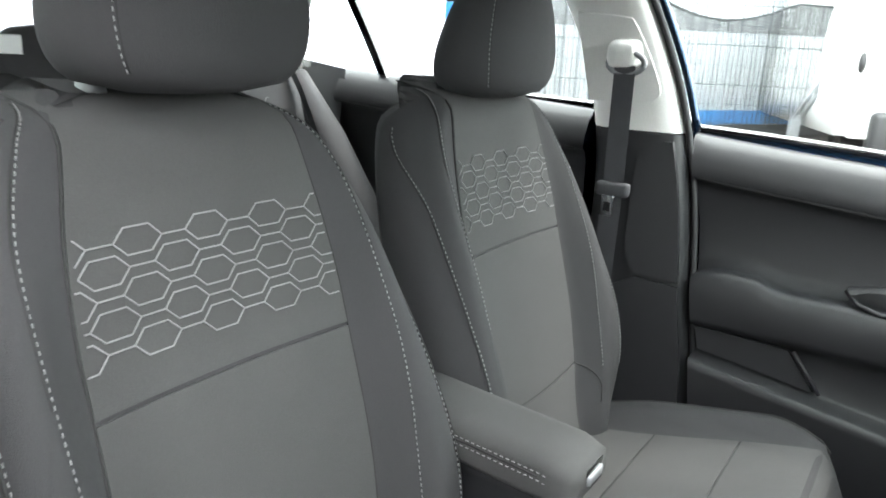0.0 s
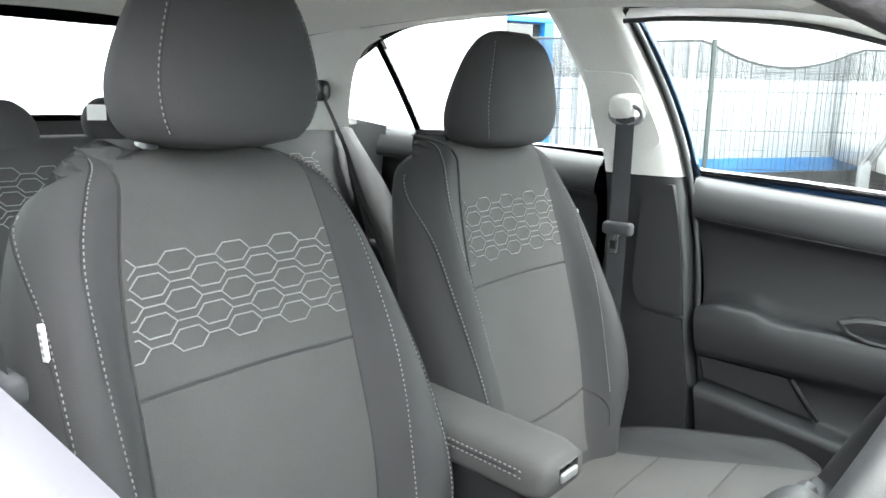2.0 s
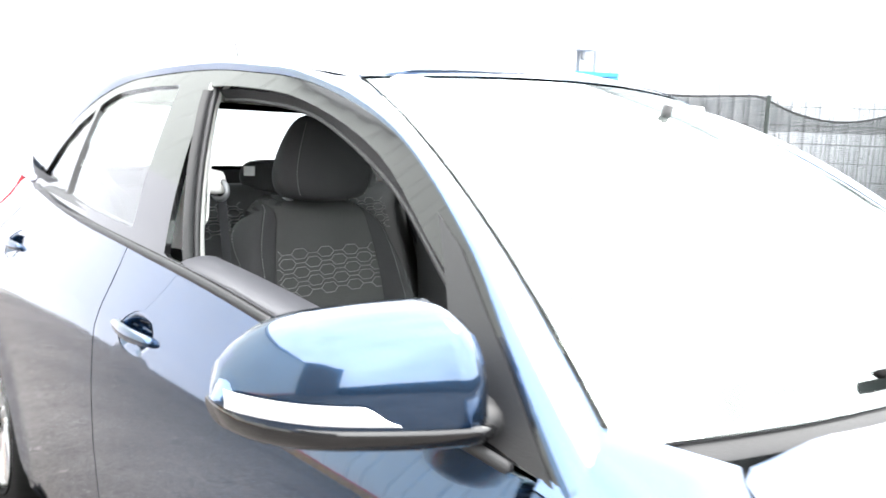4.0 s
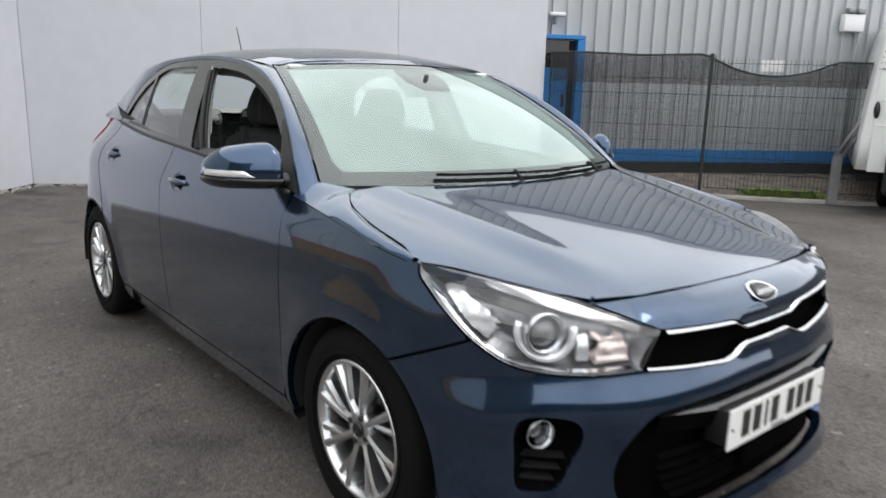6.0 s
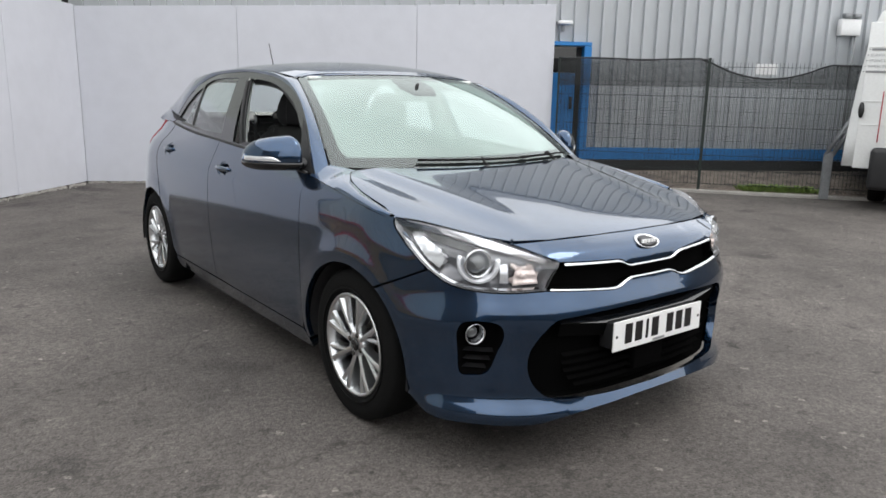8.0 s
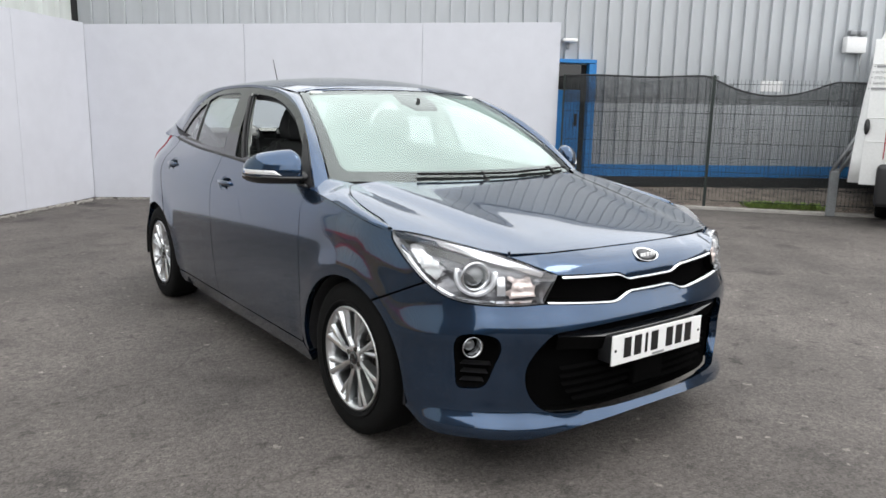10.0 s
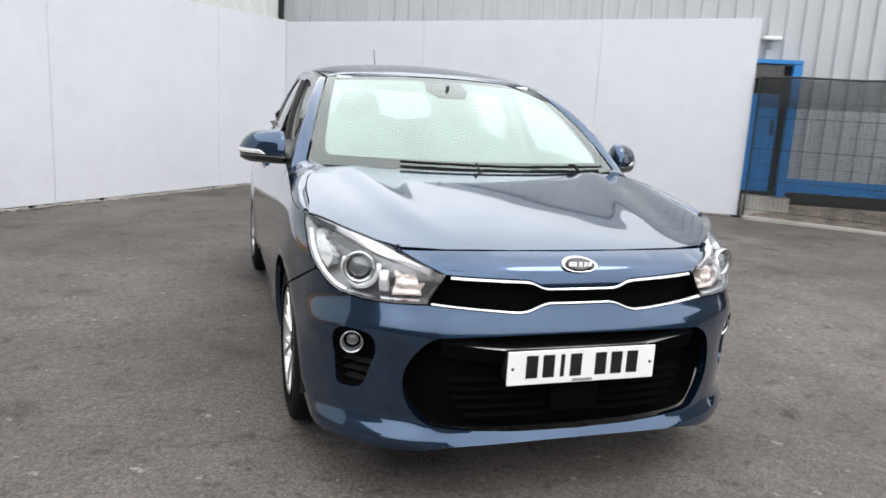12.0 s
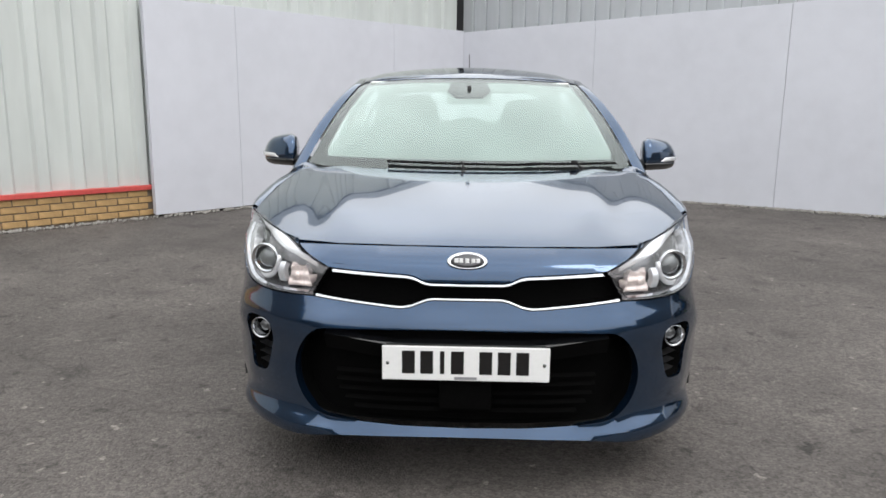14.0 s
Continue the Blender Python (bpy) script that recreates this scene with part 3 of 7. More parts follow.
def rubble_bm(m, length, n, seed):
    """Crumbled mortar and chippings along a wall's foot."""
    rng = random.Random(seed)
    bm = bmesh.new()
    for _ in range(n):
        x, y, r = rng.uniform(0.05, length), abs(rng.gauss(0.0, 0.045)), rng.uniform(0.006, 0.022)
        bmesh.ops.create_icosphere(bm, subdivisions=1, radius=r, matrix=m @ pose(x, y + 0.01, r * 0.35, rng.uniform(0, 90), rng.uniform(0, 90), 0) @ Matrix.Diagonal((1.3, 1, 0.6, 1)))
    return bm


for nm, m_, ln, seed in (("wall_foot_rubble", WALL_R, 6.4, 3), ("wall_foot_rubble", WALL_L, 8.5, 4)):
    tagged(part(nm, rubble_bm(m_, ln, 900, seed), concrete, smooth=False), "pale crumbled mortar and chippings along the wall foot", "rubble", kind="stuff")

# door, lower bands and lamps of the right-hand building; x runs along the wall from the boards' end
DOOR0 = (RIGHT_END - CORNER).length + 0.03
band = part("trim_blue_band", turn_bm(box_bm((DOOR0 + 0.55, -0.165, 0.36), (15.6, -0.13, 0.54), 0.004), WALL_R), blue_trim, smooth=False)
tagged(band, "blue painted metal band along the wall foot", "trim", kind="structure")
plinth = part("trim_black_plinth", turn_bm(box_bm((DOOR0 - 0.3, -0.17, -0.02), (15.6, -0.12, 0.355), 0.004), WALL_R), black_plastic, smooth=False)
tagged(plinth, "black painted plinth below the cladding", "plinth", kind="structure")


def blue_door():
    d = thing("door_1", "blue metal door with a dark glazed head in a blue frame", "door", kind="structure", at=WALL_R @ Vector((DOOR0, -0.15, 0.34)))
    part("frame_post", turn_bm(box_bm((DOOR0 + 0.43, -0.17, 0.30), (DOOR0 + 0.54, -0.02, 2.00), 0.006), WALL_R), blue_trim, d, smooth=False)
    part("frame_post", turn_bm(box_bm((DOOR0 - 0.38, -0.17, 0.30), (DOOR0 - 0.28, -0.06, 2.00), 0.006), WALL_R), blue_trim, d, smooth=False)
    part("frame_head", turn_bm(box_bm((DOOR0 - 0.38, -0.17, 2.005), (DOOR0 + 0.54, -0.02, 2.06), 0.006), WALL_R), blue_trim, d, smooth=False)
    leaf = part("door_leaf", turn_bm(box_bm((DOOR0 - 0.27, -0.16, 0.34), (DOOR0 + 0.34, -0.12, 1.62), 0.004), WALL_R), blue_trim, d, smooth=False)
    part("kick_rail", turn_bm(box_bm((DOOR0 - 0.24, -0.119, 0.40), (DOOR0 + 0.31, -0.105, 0.55), 0.004), WALL_R), blue_trim, leaf, smooth=False)
    part("glazed_head", turn_bm(box_bm((DOOR0 - 0.27, -0.155, 1.63), (DOOR0 + 0.34, -0.13, 1.99)), WALL_R), gloss_black, d, "dark glass above the door", smooth=False)
    part("jamb", turn_bm(box_bm((DOOR0 + 0.35, -0.165, 0.34), (DOOR0 + 0.42, -0.13, 1.99)), WALL_R), dark_void, d, smooth=False)
    part("door_handle", turn_bm(box_bm((DOOR0 + 0.26, -0.119, 1.10), (DOOR0 + 0.29, -0.06, 1.28), 0.008), WALL_R), black_plastic, d)


blue_door()
step = part("door_step", turn_bm(box_bm((DOOR0 + 0.01, -0.11, 0.0), (DOOR0 + 0.58, 0.10, 0.30), 0.012), WALL_R), concrete, smooth=False)
tagged(step, "worn concrete step below the blue door", "step")


def bulkhead(name, x, z, w, h, label):
    d = thing(name, label, "wall lamp", at=WALL_R @ Vector((x, -0.16, z)))
    part("housing", turn_bm(box_bm((x, -0.165, z), (x + w, -0.05, z + h), 0.012), WALL_R), sign_white, d)
    for k in (0.25, 0.75):
        part("lamp_head", turn_bm(box_bm((x + w * k - 0.06, -0.12, z + h + 0.012), (x + w * k + 0.06, -0.02, z + h + 0.09), 0.02), WALL_R), galvanised, d, "small tilted lamp head")
        part("stem", turn_bm(box_bm((x + w * k - 0.01, -0.10, z + h - 0.005), (x + w * k + 0.01, -0.08, z + h + 0.02)), WALL_R), galvanised, d)
    part("conduit", turn_bm(box_bm((x + w - 0.03, -0.155, 0.6), (x + w - 0.005, -0.135, z)), WALL_R), galvanised, d, "thin cable conduit down the wall")


bulkhead("emergency_light", 11.0, 2.28, 0.33, 0.24, "white twin-head emergency light on the cladding")
lamp2 = thing("bulkhead_lamp", "small cream bulkhead lamp above the blue door", "wall lamp", at=WALL_R @ Vector((DOOR0 + 0.1, -0.1, 2.42)))
part("hood", turn_bm(box_bm((DOOR0 + 0.02, -0.165, 2.30), (DOOR0 + 0.24, -0.03, 2.35), 0.012), WALL_R), sign_white, lamp2)
part("bracket", turn_bm(box_bm((DOOR0 + 0.10, -0.165, 2.20), (DOOR0 + 0.14, -0.11, 2.30), 0.004), WALL_R), galvanised, lamp2)

# unseen dark walls, added to block low sky light and darken the car's reflections
WEST_END = WALL_L @ Vector((13.6, -0.16, 0))
YARD = [WEST_END, Vector((-10.2, -8.8, 0)), Vector((11.5, -8.8, 0)), Vector((12.4, -1.2, 0))]
for nm, high_, a_, b_ in zip(("unseen_wall_southwest", "unseen_wall_south", "unseen_wall_east"), (5.2, 1.3, 3.4), YARD, YARD[1:]):
    way_ = (b_ - a_).normalized()
    side_m = frame_on(a_, way_, Vector((-way_.y, way_.x, 0)))
    w_ = part(nm, turn_bm(ribbed_bm((b_ - a_).length, high_, 0.33, 0.1, 0.035), side_m), cladding_dark, smooth=False)
    tagged(w_, "unseen dark grey profiled wall added to cut low sky light", "wall", kind="structure")
    part("wall_core", turn_bm(box_bm((0.0, -0.3, 0), ((b_ - a_).length, -0.01, high_)), side_m), dark_void, w_, smooth=False)

# kerb, gravel strip, fence, netting
KERB0, KERB1 = Vector((5.52, 3.92, 0)), Vector((10.2, -1.78, 0))
K_WAY = (KERB1 - KERB0).normalized()
K_OUT = Vector((K_WAY.y, -K_WAY.x, 0))
if K_OUT.x > 0:
    K_OUT = -K_OUT
KERB = frame_on(KERB0, K_WAY, K_OUT)
K_LEN = (KERB1 - KERB0).length
kerb = part("kerb", turn_bm(box_bm((0, -0.12, -0.03), (K_LEN, 0, 0.035), 0.012), KERB), concrete, smooth=False)
tagged(kerb, "low pale concrete kerb below the fence", "kerb", kind="structure")


def gravel_bm():
    bm = bmesh.new()
    a, b, c, d = KERB @ Vector((0, -0.1, 0.030)), KERB @ Vector((K_LEN, -0.1, 0.030)), WALL_R @ Vector((15.8, -0.15, 0.20)), WALL_R @ Vector((6.45, -0.1, 0.20))
    n = 26
    rows = []
    for i in range(n + 1):
        p, q = a.lerp(b, i / n), d.lerp(c, i / n)
        rows.append([bm.verts.new(p.lerp(q, j / 8) + Vector((0, 0, 0.02 * noise.noise(p * 3 + q * j) if 0 < j < 8 else 0))) for j in range(9)])
    for r, s in zip(rows, rows[1:]):
        for j in range(8):
            bm.faces.new((r[j], s[j], s[j + 1], r[j + 1]))
    return bm


tagged(part("ground_gravel", gravel_bm(), gravel_ground), "gravel and dirt strip between kerb and building", "gravel", kind="structure")
FENCE_Y = -0.10
POST_X = [0.0, 2.04, 5.55]
SAG_END = 3.55


def fence():
    f = thing("mesh_fence", "dark green welded mesh fence with sagging dark netting", "fence", at=KERB @ Vector((0, FENCE_Y, 0.05)))
    for x in POST_X:
        hw = 0.020 if 1 < x < 3 else 0.012
        part("post", turn_bm(box_bm((x - hw, FENCE_Y - 0.02, 0.02), (x + hw, FENCE_Y + 0.02, 1.84), 0.005), KERB), fence_green, f, smooth=False)
    for a, b in zip(POST_X, POST_X[1:]):
        bm = bmesh.new()
        n = int((b - a) / 0.05)
        for k in range(1, n):
            x = a + (b - a) * k / n
            bmesh.ops.create_cube(bm, size=1, matrix=Matrix.Translation((x, FENCE_Y, 0.94)) @ Matrix.Diagonal((0.0042, 0.0042, 1.68, 1)))
        for z in (0.12, 0.32, 0.52, 0.72, 0.92, 1.12, 1.32, 1.52, 1.72):
            bmesh.ops.create_cube(bm, size=1, matrix=Matrix.Translation(((a + b) / 2, FENCE_Y + 0.006, z)) @ Matrix.Diagonal((b - a, 0.006, 0.006, 1)))
        part("mesh_panel", turn_bm(bm, KERB), fence_green, f, smooth=False)
    return f


fence()


def net_top(x):
    """The netting's upper edge: taut to the tall post, sagging after it."""
    if x < POST_X[1]:
        return 1.82 + 0.01 * math.sin(x * 4)
    t = (x - POST_X[1]) / (SAG_END - POST_X[1])
    return 1.79 - 0.24 * 4 * (t * (1 - t)) * (0.85 if t <= 1 else 0) - 0.03 * t


def net_bm(z0, top, step, wire, x0, x1):
    """A woven screen as crossing threads."""
    bm = bmesh.new()
    x = x0
    while x < x1:
        zt = top(x)
        bmesh.ops.create_cube(bm, size=1, matrix=Matrix.Translation((x, FENCE_Y - 0.03, (z0 + zt) / 2)) @ Matrix.Diagonal((wire, 0.002, zt - z0, 1)))
        x += step
    z = z0
    while z < 1.84:
        run = None
        for k in range(0, int((x1 - x0) / 0.1) + 2):
            xx = min(x0 + 0.1 * k, x1)
            ok = z <= top(xx) and k <= int((x1 - x0) / 0.1)
            if ok and run is None:
                run = xx
            if not ok and run is not None:
                if xx - run > 0.12:
                    bmesh.ops.create_cube(bm, size=1, matrix=Matrix.Translation(((run + xx) / 2, FENCE_Y - 0.032, z)) @ Matrix.Diagonal((xx - run, 0.002, wire, 1)))
                run = None
        z += step
    return bm


net = thing("debris_netting", "dark woven netting tied along the mesh fence", "netting", at=KERB @ Vector((0, FENCE_Y - 0.03, 0.3)))
part("upper_band", turn_bm(net_bm(1.45, net_top, 0.015, 0.0068, 0.0, 6.5), KERB), netting, net, "denser doubled band of netting", smooth=False)
part("lower_band", turn_bm(net_bm(0.30, lambda x: 1.45, 0.021, 0.0032, 0.0, 6.5), KERB), netting, net, smooth=False)
hem = [KERB @ Vector((x, FENCE_Y - 0.03, net_top(x))) for x in np.arange(0.0, 6.5, 0.12)]
part("hem", tube_bm(hem, 0.012, 6), netting, net, "rolled black upper hem")
sign = part("fence_sign", turn_bm(box_bm((2.64, FENCE_Y - 0.055, 1.63), (2.92, FENCE_Y - 0.045, 1.77), 0.003), KERB), sign_white, smooth=False)
tagged(sign, "small white notice board tied to the fence", "sign")



def weeds_bm():
    """Low broad-leaved clumps, thickest in one patch by the kerb."""
    rng = random.Random(8)
    bm = bmesh.new()
    for _ in range(85):
        cx = rng.choice((rng.gauss(2.92, 0.13), rng.gauss(3.2, 0.15), rng.uniform(2.65, 3.5), rng.gauss(3.0, 0.16)))
        cy, size = -0.16 - abs(rng.gauss(0.0, 0.10)), rng.uniform(0.8, 1.8)
        for _ in range(14):
            a, hgt = rng.uniform(0, 6.28), rng.uniform(0.025, 0.075) * size
            base = KERB @ Vector((cx + rng.gauss(0, 0.03), cy + rng.gauss(0, 0.03), 0.03))
            lean = Vector((math.cos(a), math.sin(a), 0)) * hgt * rng.uniform(0.5, 1.3)
            wide = Vector((-math.sin(a), math.cos(a), 0)) * rng.uniform(0.008, 0.018) * size
            v = [bm.verts.new(p) for p in (base, base + lean * 0.55 + Vector((0, 0, hgt * 0.75)) - wide, base + lean + Vector((0, 0, hgt * 0.9)), base + lean * 0.55 + Vector((0, 0, hgt * 0.75)) + wide)]
            bm.faces.new(v)
    return bm


tagged(part("weeds", weeds_bm(), weed, smooth=False), "low green weeds growing along the fence", "weeds", kind="stuff")


def chips_bm():
    """Loose stones on the gravel strip."""
    rng = random.Random(21)
    bm = bmesh.new()
    for _ in range(2600):
        x, t = rng.uniform(0.1, 6.6), rng.random() ** 1.4
        p = KERB @ Vector((x, -0.13, 0.030))
        q = p + Vector((R_OUT.x, R_OUT.y, 0)) * -0.9 * t + Vector((0, 0, 0.07 * t))
        r = rng.uniform(0.009, 0.028)
        m = Matrix.Translation(q) @ pose(0, 0, 0, rng.uniform(0, 90), rng.uniform(0, 90), rng.uniform(0, 90)) @ Matrix.Diagonal((r, r * rng.uniform(0.6, 1.0), r * 0.7, 1))
        v = [bm.verts.new(m @ Vector(c)) for c in ((1, 0, 0), (-1, 0, 0), (0, 1, 0), (0, -1, 0), (0, 0, 1), (0, 0, -1))]
        for i, j, k in ((0, 2, 4), (2, 1, 4), (1, 3, 4), (3, 0, 4), (2, 0, 5), (1, 2, 5), (3, 1, 5), (0, 3, 5)):
            bm.faces.new((v[i], v[j], v[k]))
    return bm


chip_stone = material("loose_stone", (0.24, 0.20, 0.165), 0.9, 0, 0.5, 14.0, 40.0)
tagged(part("gravel_stones", chips_bm(), chip_stone, smooth=False), "loose brown and grey stones below the fence", "gravel", kind="stuff")


def barrier_post():
    """A galvanised post with a raked, slotted arm in front of the fence."""
    b = thing("barrier_post", "galvanised steel post with a raked slotted arm", "post", at=KERB @ Vector((3.635, 0.06, 0.0)))
    part("upright", turn_bm(box_bm((3.58, 0.03, 0.0), (3.69, 0.09, 0.60), 0.006), KERB), galvanised, b, smooth=False)
    for side in (-0.040, 0.040):
        p, q = KERB @ Vector((3.635 + side, 0.06, 0.58)), KERB @ Vector((3.97 + side, 0.10, 1.24))
        part("arm_bar", tube_bm([p, p.lerp(q, 0.5), q], 0.028, 4, flat=0.02), galvanised, b)
    for t in (0.05, 0.5, 0.95):
        c = (KERB @ Vector((3.635, 0.06, 0.58))).lerp(KERB @ Vector((3.97, 0.10, 1.24)), t)
        part("cross_plate", turn_bm(box_bm((-0.052, -0.012, -0.03), (0.052, 0.012, 0.03)), Matrix.Translation(c) @ KERB.to_3x3().to_4x4()), galvanised, b, smooth=False)


barrier_post()


def text_bm(words, size):
    """Raised lettering in the built-in font, along x, facing -y."""
    curve = bpy.data.curves.new("lettering", "FONT")
    curve.body, curve.size, curve.extrude = words, size, 0.0008
    ob = bpy.data.objects.new("lettering", curve)
    mesh = bpy.data.meshes.new_from_object(ob)
    bm = bmesh.new()
    bm.from_mesh(mesh)
    bpy.data.objects.remove(ob)
    bpy.data.curves.remove(curve)
    bpy.data.meshes.remove(mesh)
    return turn_bm(bm, pose(0, 0, 0, 90))


def letters(bm):
    """The lettering's mesh, cut into one mesh a letter along the gaps."""
    faces = sorted(([v.co.copy() for v in f.verts] for f in bm.faces), key=lambda c: min(p.x for p in c))
    out, reach = [], None
    for c in faces:
        if reach is None or min(p.x for p in c) > reach + 0.0005:
            out.append(bmesh.new())
            reach = -1e9
        reach = max(reach, max(p.x for p in c))
        out[-1].faces.new([out[-1].verts.new(p) for p in c])
    bm.free()
    return out


VAN_AT = frame_on(Vector((7.16, 0.62, 0)), Vector((0.40, -0.9165, 0)), Vector((-0.9165, -0.40, 0)))


def van():
    """The end of a parked white van: x along its rear, y towards the yard."""
    v = thing("white_van", "parked white panel van with black bumper and grey lettering", "van", at=VAN_AT @ Vector((1.0, -1.0, 0)))
    side = [(0.0, 0.52), (0.012, 0.8), (0.035, 1.15), (0.07, 1.55), (0.12, 1.95), (0.165, 2.2), (0.22, 2.34), (0.34, 2.40)]
    ring = lambda y, k: [Vector((x * k + (1 - k) * 1.0, y, z)) for x, z in side] + [Vector(((2.0 - x) * k + (1 - k) * 1.0, y, z)) for x, z in reversed(side)]
    part("body_shell", turn_bm(rings_bm([ring(-0.02, 0.985), ring(-0.06, 1.0), ring(-2.4, 1.0), ring(-4.6, 1.0), ring(-5.2, 0.93)]), VAN_AT), van_white, v)
    for a, b in ((0.10, 0.985), (1.015, 1.90)):
        door = part("rear_door", turn_bm(box_bm((a + 0.02, -0.035, 0.50), (b, -0.006, 2.22), 0.012), VAN_AT), van_white, v)
        for z in (1.02, 1.30, 1.93):
            part("swage", turn_bm(box_bm((a + 0.04, -0.008, z), (b - 0.02, 0.002, z + 0.012), 0.004), VAN_AT), van_white, door)
    part("handle", turn_bm(rings_bm([[Vector((0.14 + 0.032 * math.cos(t), y, 1.20 + 0.095 * math.sin(t))) for t in np.linspace(0, 6.28, 17)[:-1]] for y in (-0.01, 0.012, 0.016)]), VAN_AT), black_plastic, v, "black oval door handle")
    part("reflector_strip", turn_bm(box_bm((0.345, -0.004, 0.82), (0.356, 0.006, 1.42), 0.004), VAN_AT), red_lens, v, "thin red reflector strip")
    part("bumper", turn_bm(box_bm((0.30, -0.10, 0.25), (1.75, 0.10, 0.76), 0.06, 4), VAN_AT), black_plastic, v, "black plastic bumper")
    for x in (0.35, 1.45):
        wheel_ = part("wheel", turn_bm(lathe_bm([(0, 0.16), (0, 0.31), (0.02, 0.335), (0.18, 0.335), (0.2, 0.31), (0.2, 0.16)], 28, "x", (x, -1.0, 0.335)), VAN_AT), rubber, v)
        part("rim", turn_bm(lathe_bm([(0.02, 0.02), (0.02, 0.16), (0.18, 0.16), (0.18, 0.02)], 24, "x", (x, -1.0, 0.335)), VAN_AT), steel_dark, wheel_)
    for k, words in enumerate(("", "SCRATCHES", "STONE CHIPS", "WHEEL REFURB", "")):
        z = 1.89 - 0.064 * k
        part("bullet", turn_bm(box_bm((0.140 - 0.009 * k, -0.006, z + 0.010), (0.152 - 0.009 * k, 0.003, z + 0.022)), VAN_AT), print_grey, v, smooth=False)
        if words:
            for letter in letters(text_bm(words, 0.044)):
                part("letter", turn_bm(letter, VAN_AT @ pose(0.168 - 0.009 * k, 0.003, z) @ Matrix.Diagonal((1, -1, 1, 1))), print_grey, v, smooth=False)
        else:
            part("print_bar", turn_bm(box_bm((0.168 - 0.009 * k, -0.006, z + 0.004), (0.52, 0.003, z + 0.028)), VAN_AT), print_grey, v, smooth=False)


van()


# ---- the car ----
car = thing("hatchback_car", "dark blue metallic five-door hatchback parked with its driver window open", "car")
Y = s_of_y


def arch(axle, a0, a1, n=22):
    """Part of a wheel arch, from angle a0 to a1 (degrees from straight back, over the top), as (s, z)."""
    return [(Y(axle + 0.372 * math.cos(radians(a))), 0.295 + 0.352 * math.sin(radians(a))) for a in np.linspace(a0, a1, n)]


FRONT_AXLE, REAR_AXLE = -1.2025, 1.3775
LAMP_TOP = spline([(0.455, 0.742), (0.55, 0.775), (0.66, 0.803), (0.79, 0.826), (0.92, 0.846), (1.05, 0.864), (1.15, 0.866)], 5)
LAMP_LOW = spline([(1.15, 0.866), (1.135, 0.825), (1.054, 0.769), (0.959, 0.705), (0.866, 0.662), (0.762, 0.648), (0.64, 0.645), (0.513, 0.648)], 5)
SLOT_TOP = [(0.0, 0.708), (0.115, 0.708), (0.135, 0.712), (0.168, 0.727), (0.19, 0.731), (0.44, 0.741)]
SLOT_LOW = [(0.0, 0.653), (0.110, 0.653), (0.132, 0.648), (0.178, 0.630), (0.205, 0.626), (0.235, 0.627), (0.500, 0.647)]
INTAKE = [(0.0, 0.566)] + spline([(0.221, 0.563), (0.40, 0.556), (0.490, 0.544), (0.552, 0.48), (0.580, 0.41), (0.566, 0.335), (0.512, 0.276), (0.42, 0.256), (0.20, 0.246)], 5) + [(0.0, 0.244)]
FOG = spline([(0.695, 0.545), (0.79, 0.550), (0.83, 0.52), (0.832, 0.43), (0.825, 0.36), (0.785, 0.352), (0.725, 0.366), (0.695, 0.43), (0.670, 0.50)], 4, closed=True)


def signed(p):
    """The nose in a measure that runs through the middle to the other side."""
    def at(s, z):
        q = p(abs(s), z)
        return Vector((q[0] if s >= 0 else -q[0], q[1], q[2]))
    return at


def mirrored(line):
    """A half outline from the middle out, made whole."""
    return list(line) + [(-p[0], p[1]) for p in reversed(line) if p[0] > 1e-6]


nose = signed(wrap)
FRONT_OUT = lambda p: Vector((p.x * 0.6, -1.2, 0.0)) if p.y < -1.5 else Vector((p.x, 0, 0))
# bumper cover: from the slot down, round to the wheel arch
BUMPER_TOP = [tuple(p) for p in SLOT_LOW] + [(0.513, 0.648)] + [tuple(p) for p in reversed([q for q in LAMP_LOW if 0.53 < q[0] < 0.965])] + [(0.968, 0.702)]
BUMPER_ARCH = [p for p in arch(FRONT_AXLE, 122, 190, 18)]
LIP = [(tuple(p)) for p in spline([BUMPER_ARCH[-1], (0.93, 0.180), (0.78, 0.178), (0.66, 0.177), (0.585, 0.177), (0.53, 0.182), (0.40, 0.203), (0.2, 0.213), (0.0, 0.216)], 4)][1:]
half = BUMPER_TOP + BUMPER_ARCH + LIP
whole = half + [(-p[0], p[1]) for p in reversed(half[1:-1])]
fog_other = [(-p[0], p[1]) for p in FOG]
part("bumper_cover", sheet_bm(whole, nose, 0.019, (mirrored(INTAKE), FOG, fog_other), 0.03, 0.002, FRONT_OUT), paint, car, "blue bumper cover with black intake openings")
# nose strip between slot and bonnet
NOSE_TOP = [(s, 0.8065 - 0.0154 * s * s) for s in np.linspace(0.0, 0.65, 30)]
half = NOSE_TOP + [tuple(p) for p in reversed([q for q in LAMP_TOP if q[0] < 0.645])][:-1] + [(0.458, 0.742)] + list(reversed(SLOT_TOP))
whole = half[:-1] + [half[-1]] + [(-p[0], p[1]) for p in reversed(half[1:-1])]
part("nose_panel", sheet_bm(whole, nose, 0.024, (), 0.02, 0.0018, FRONT_OUT), paint, car)


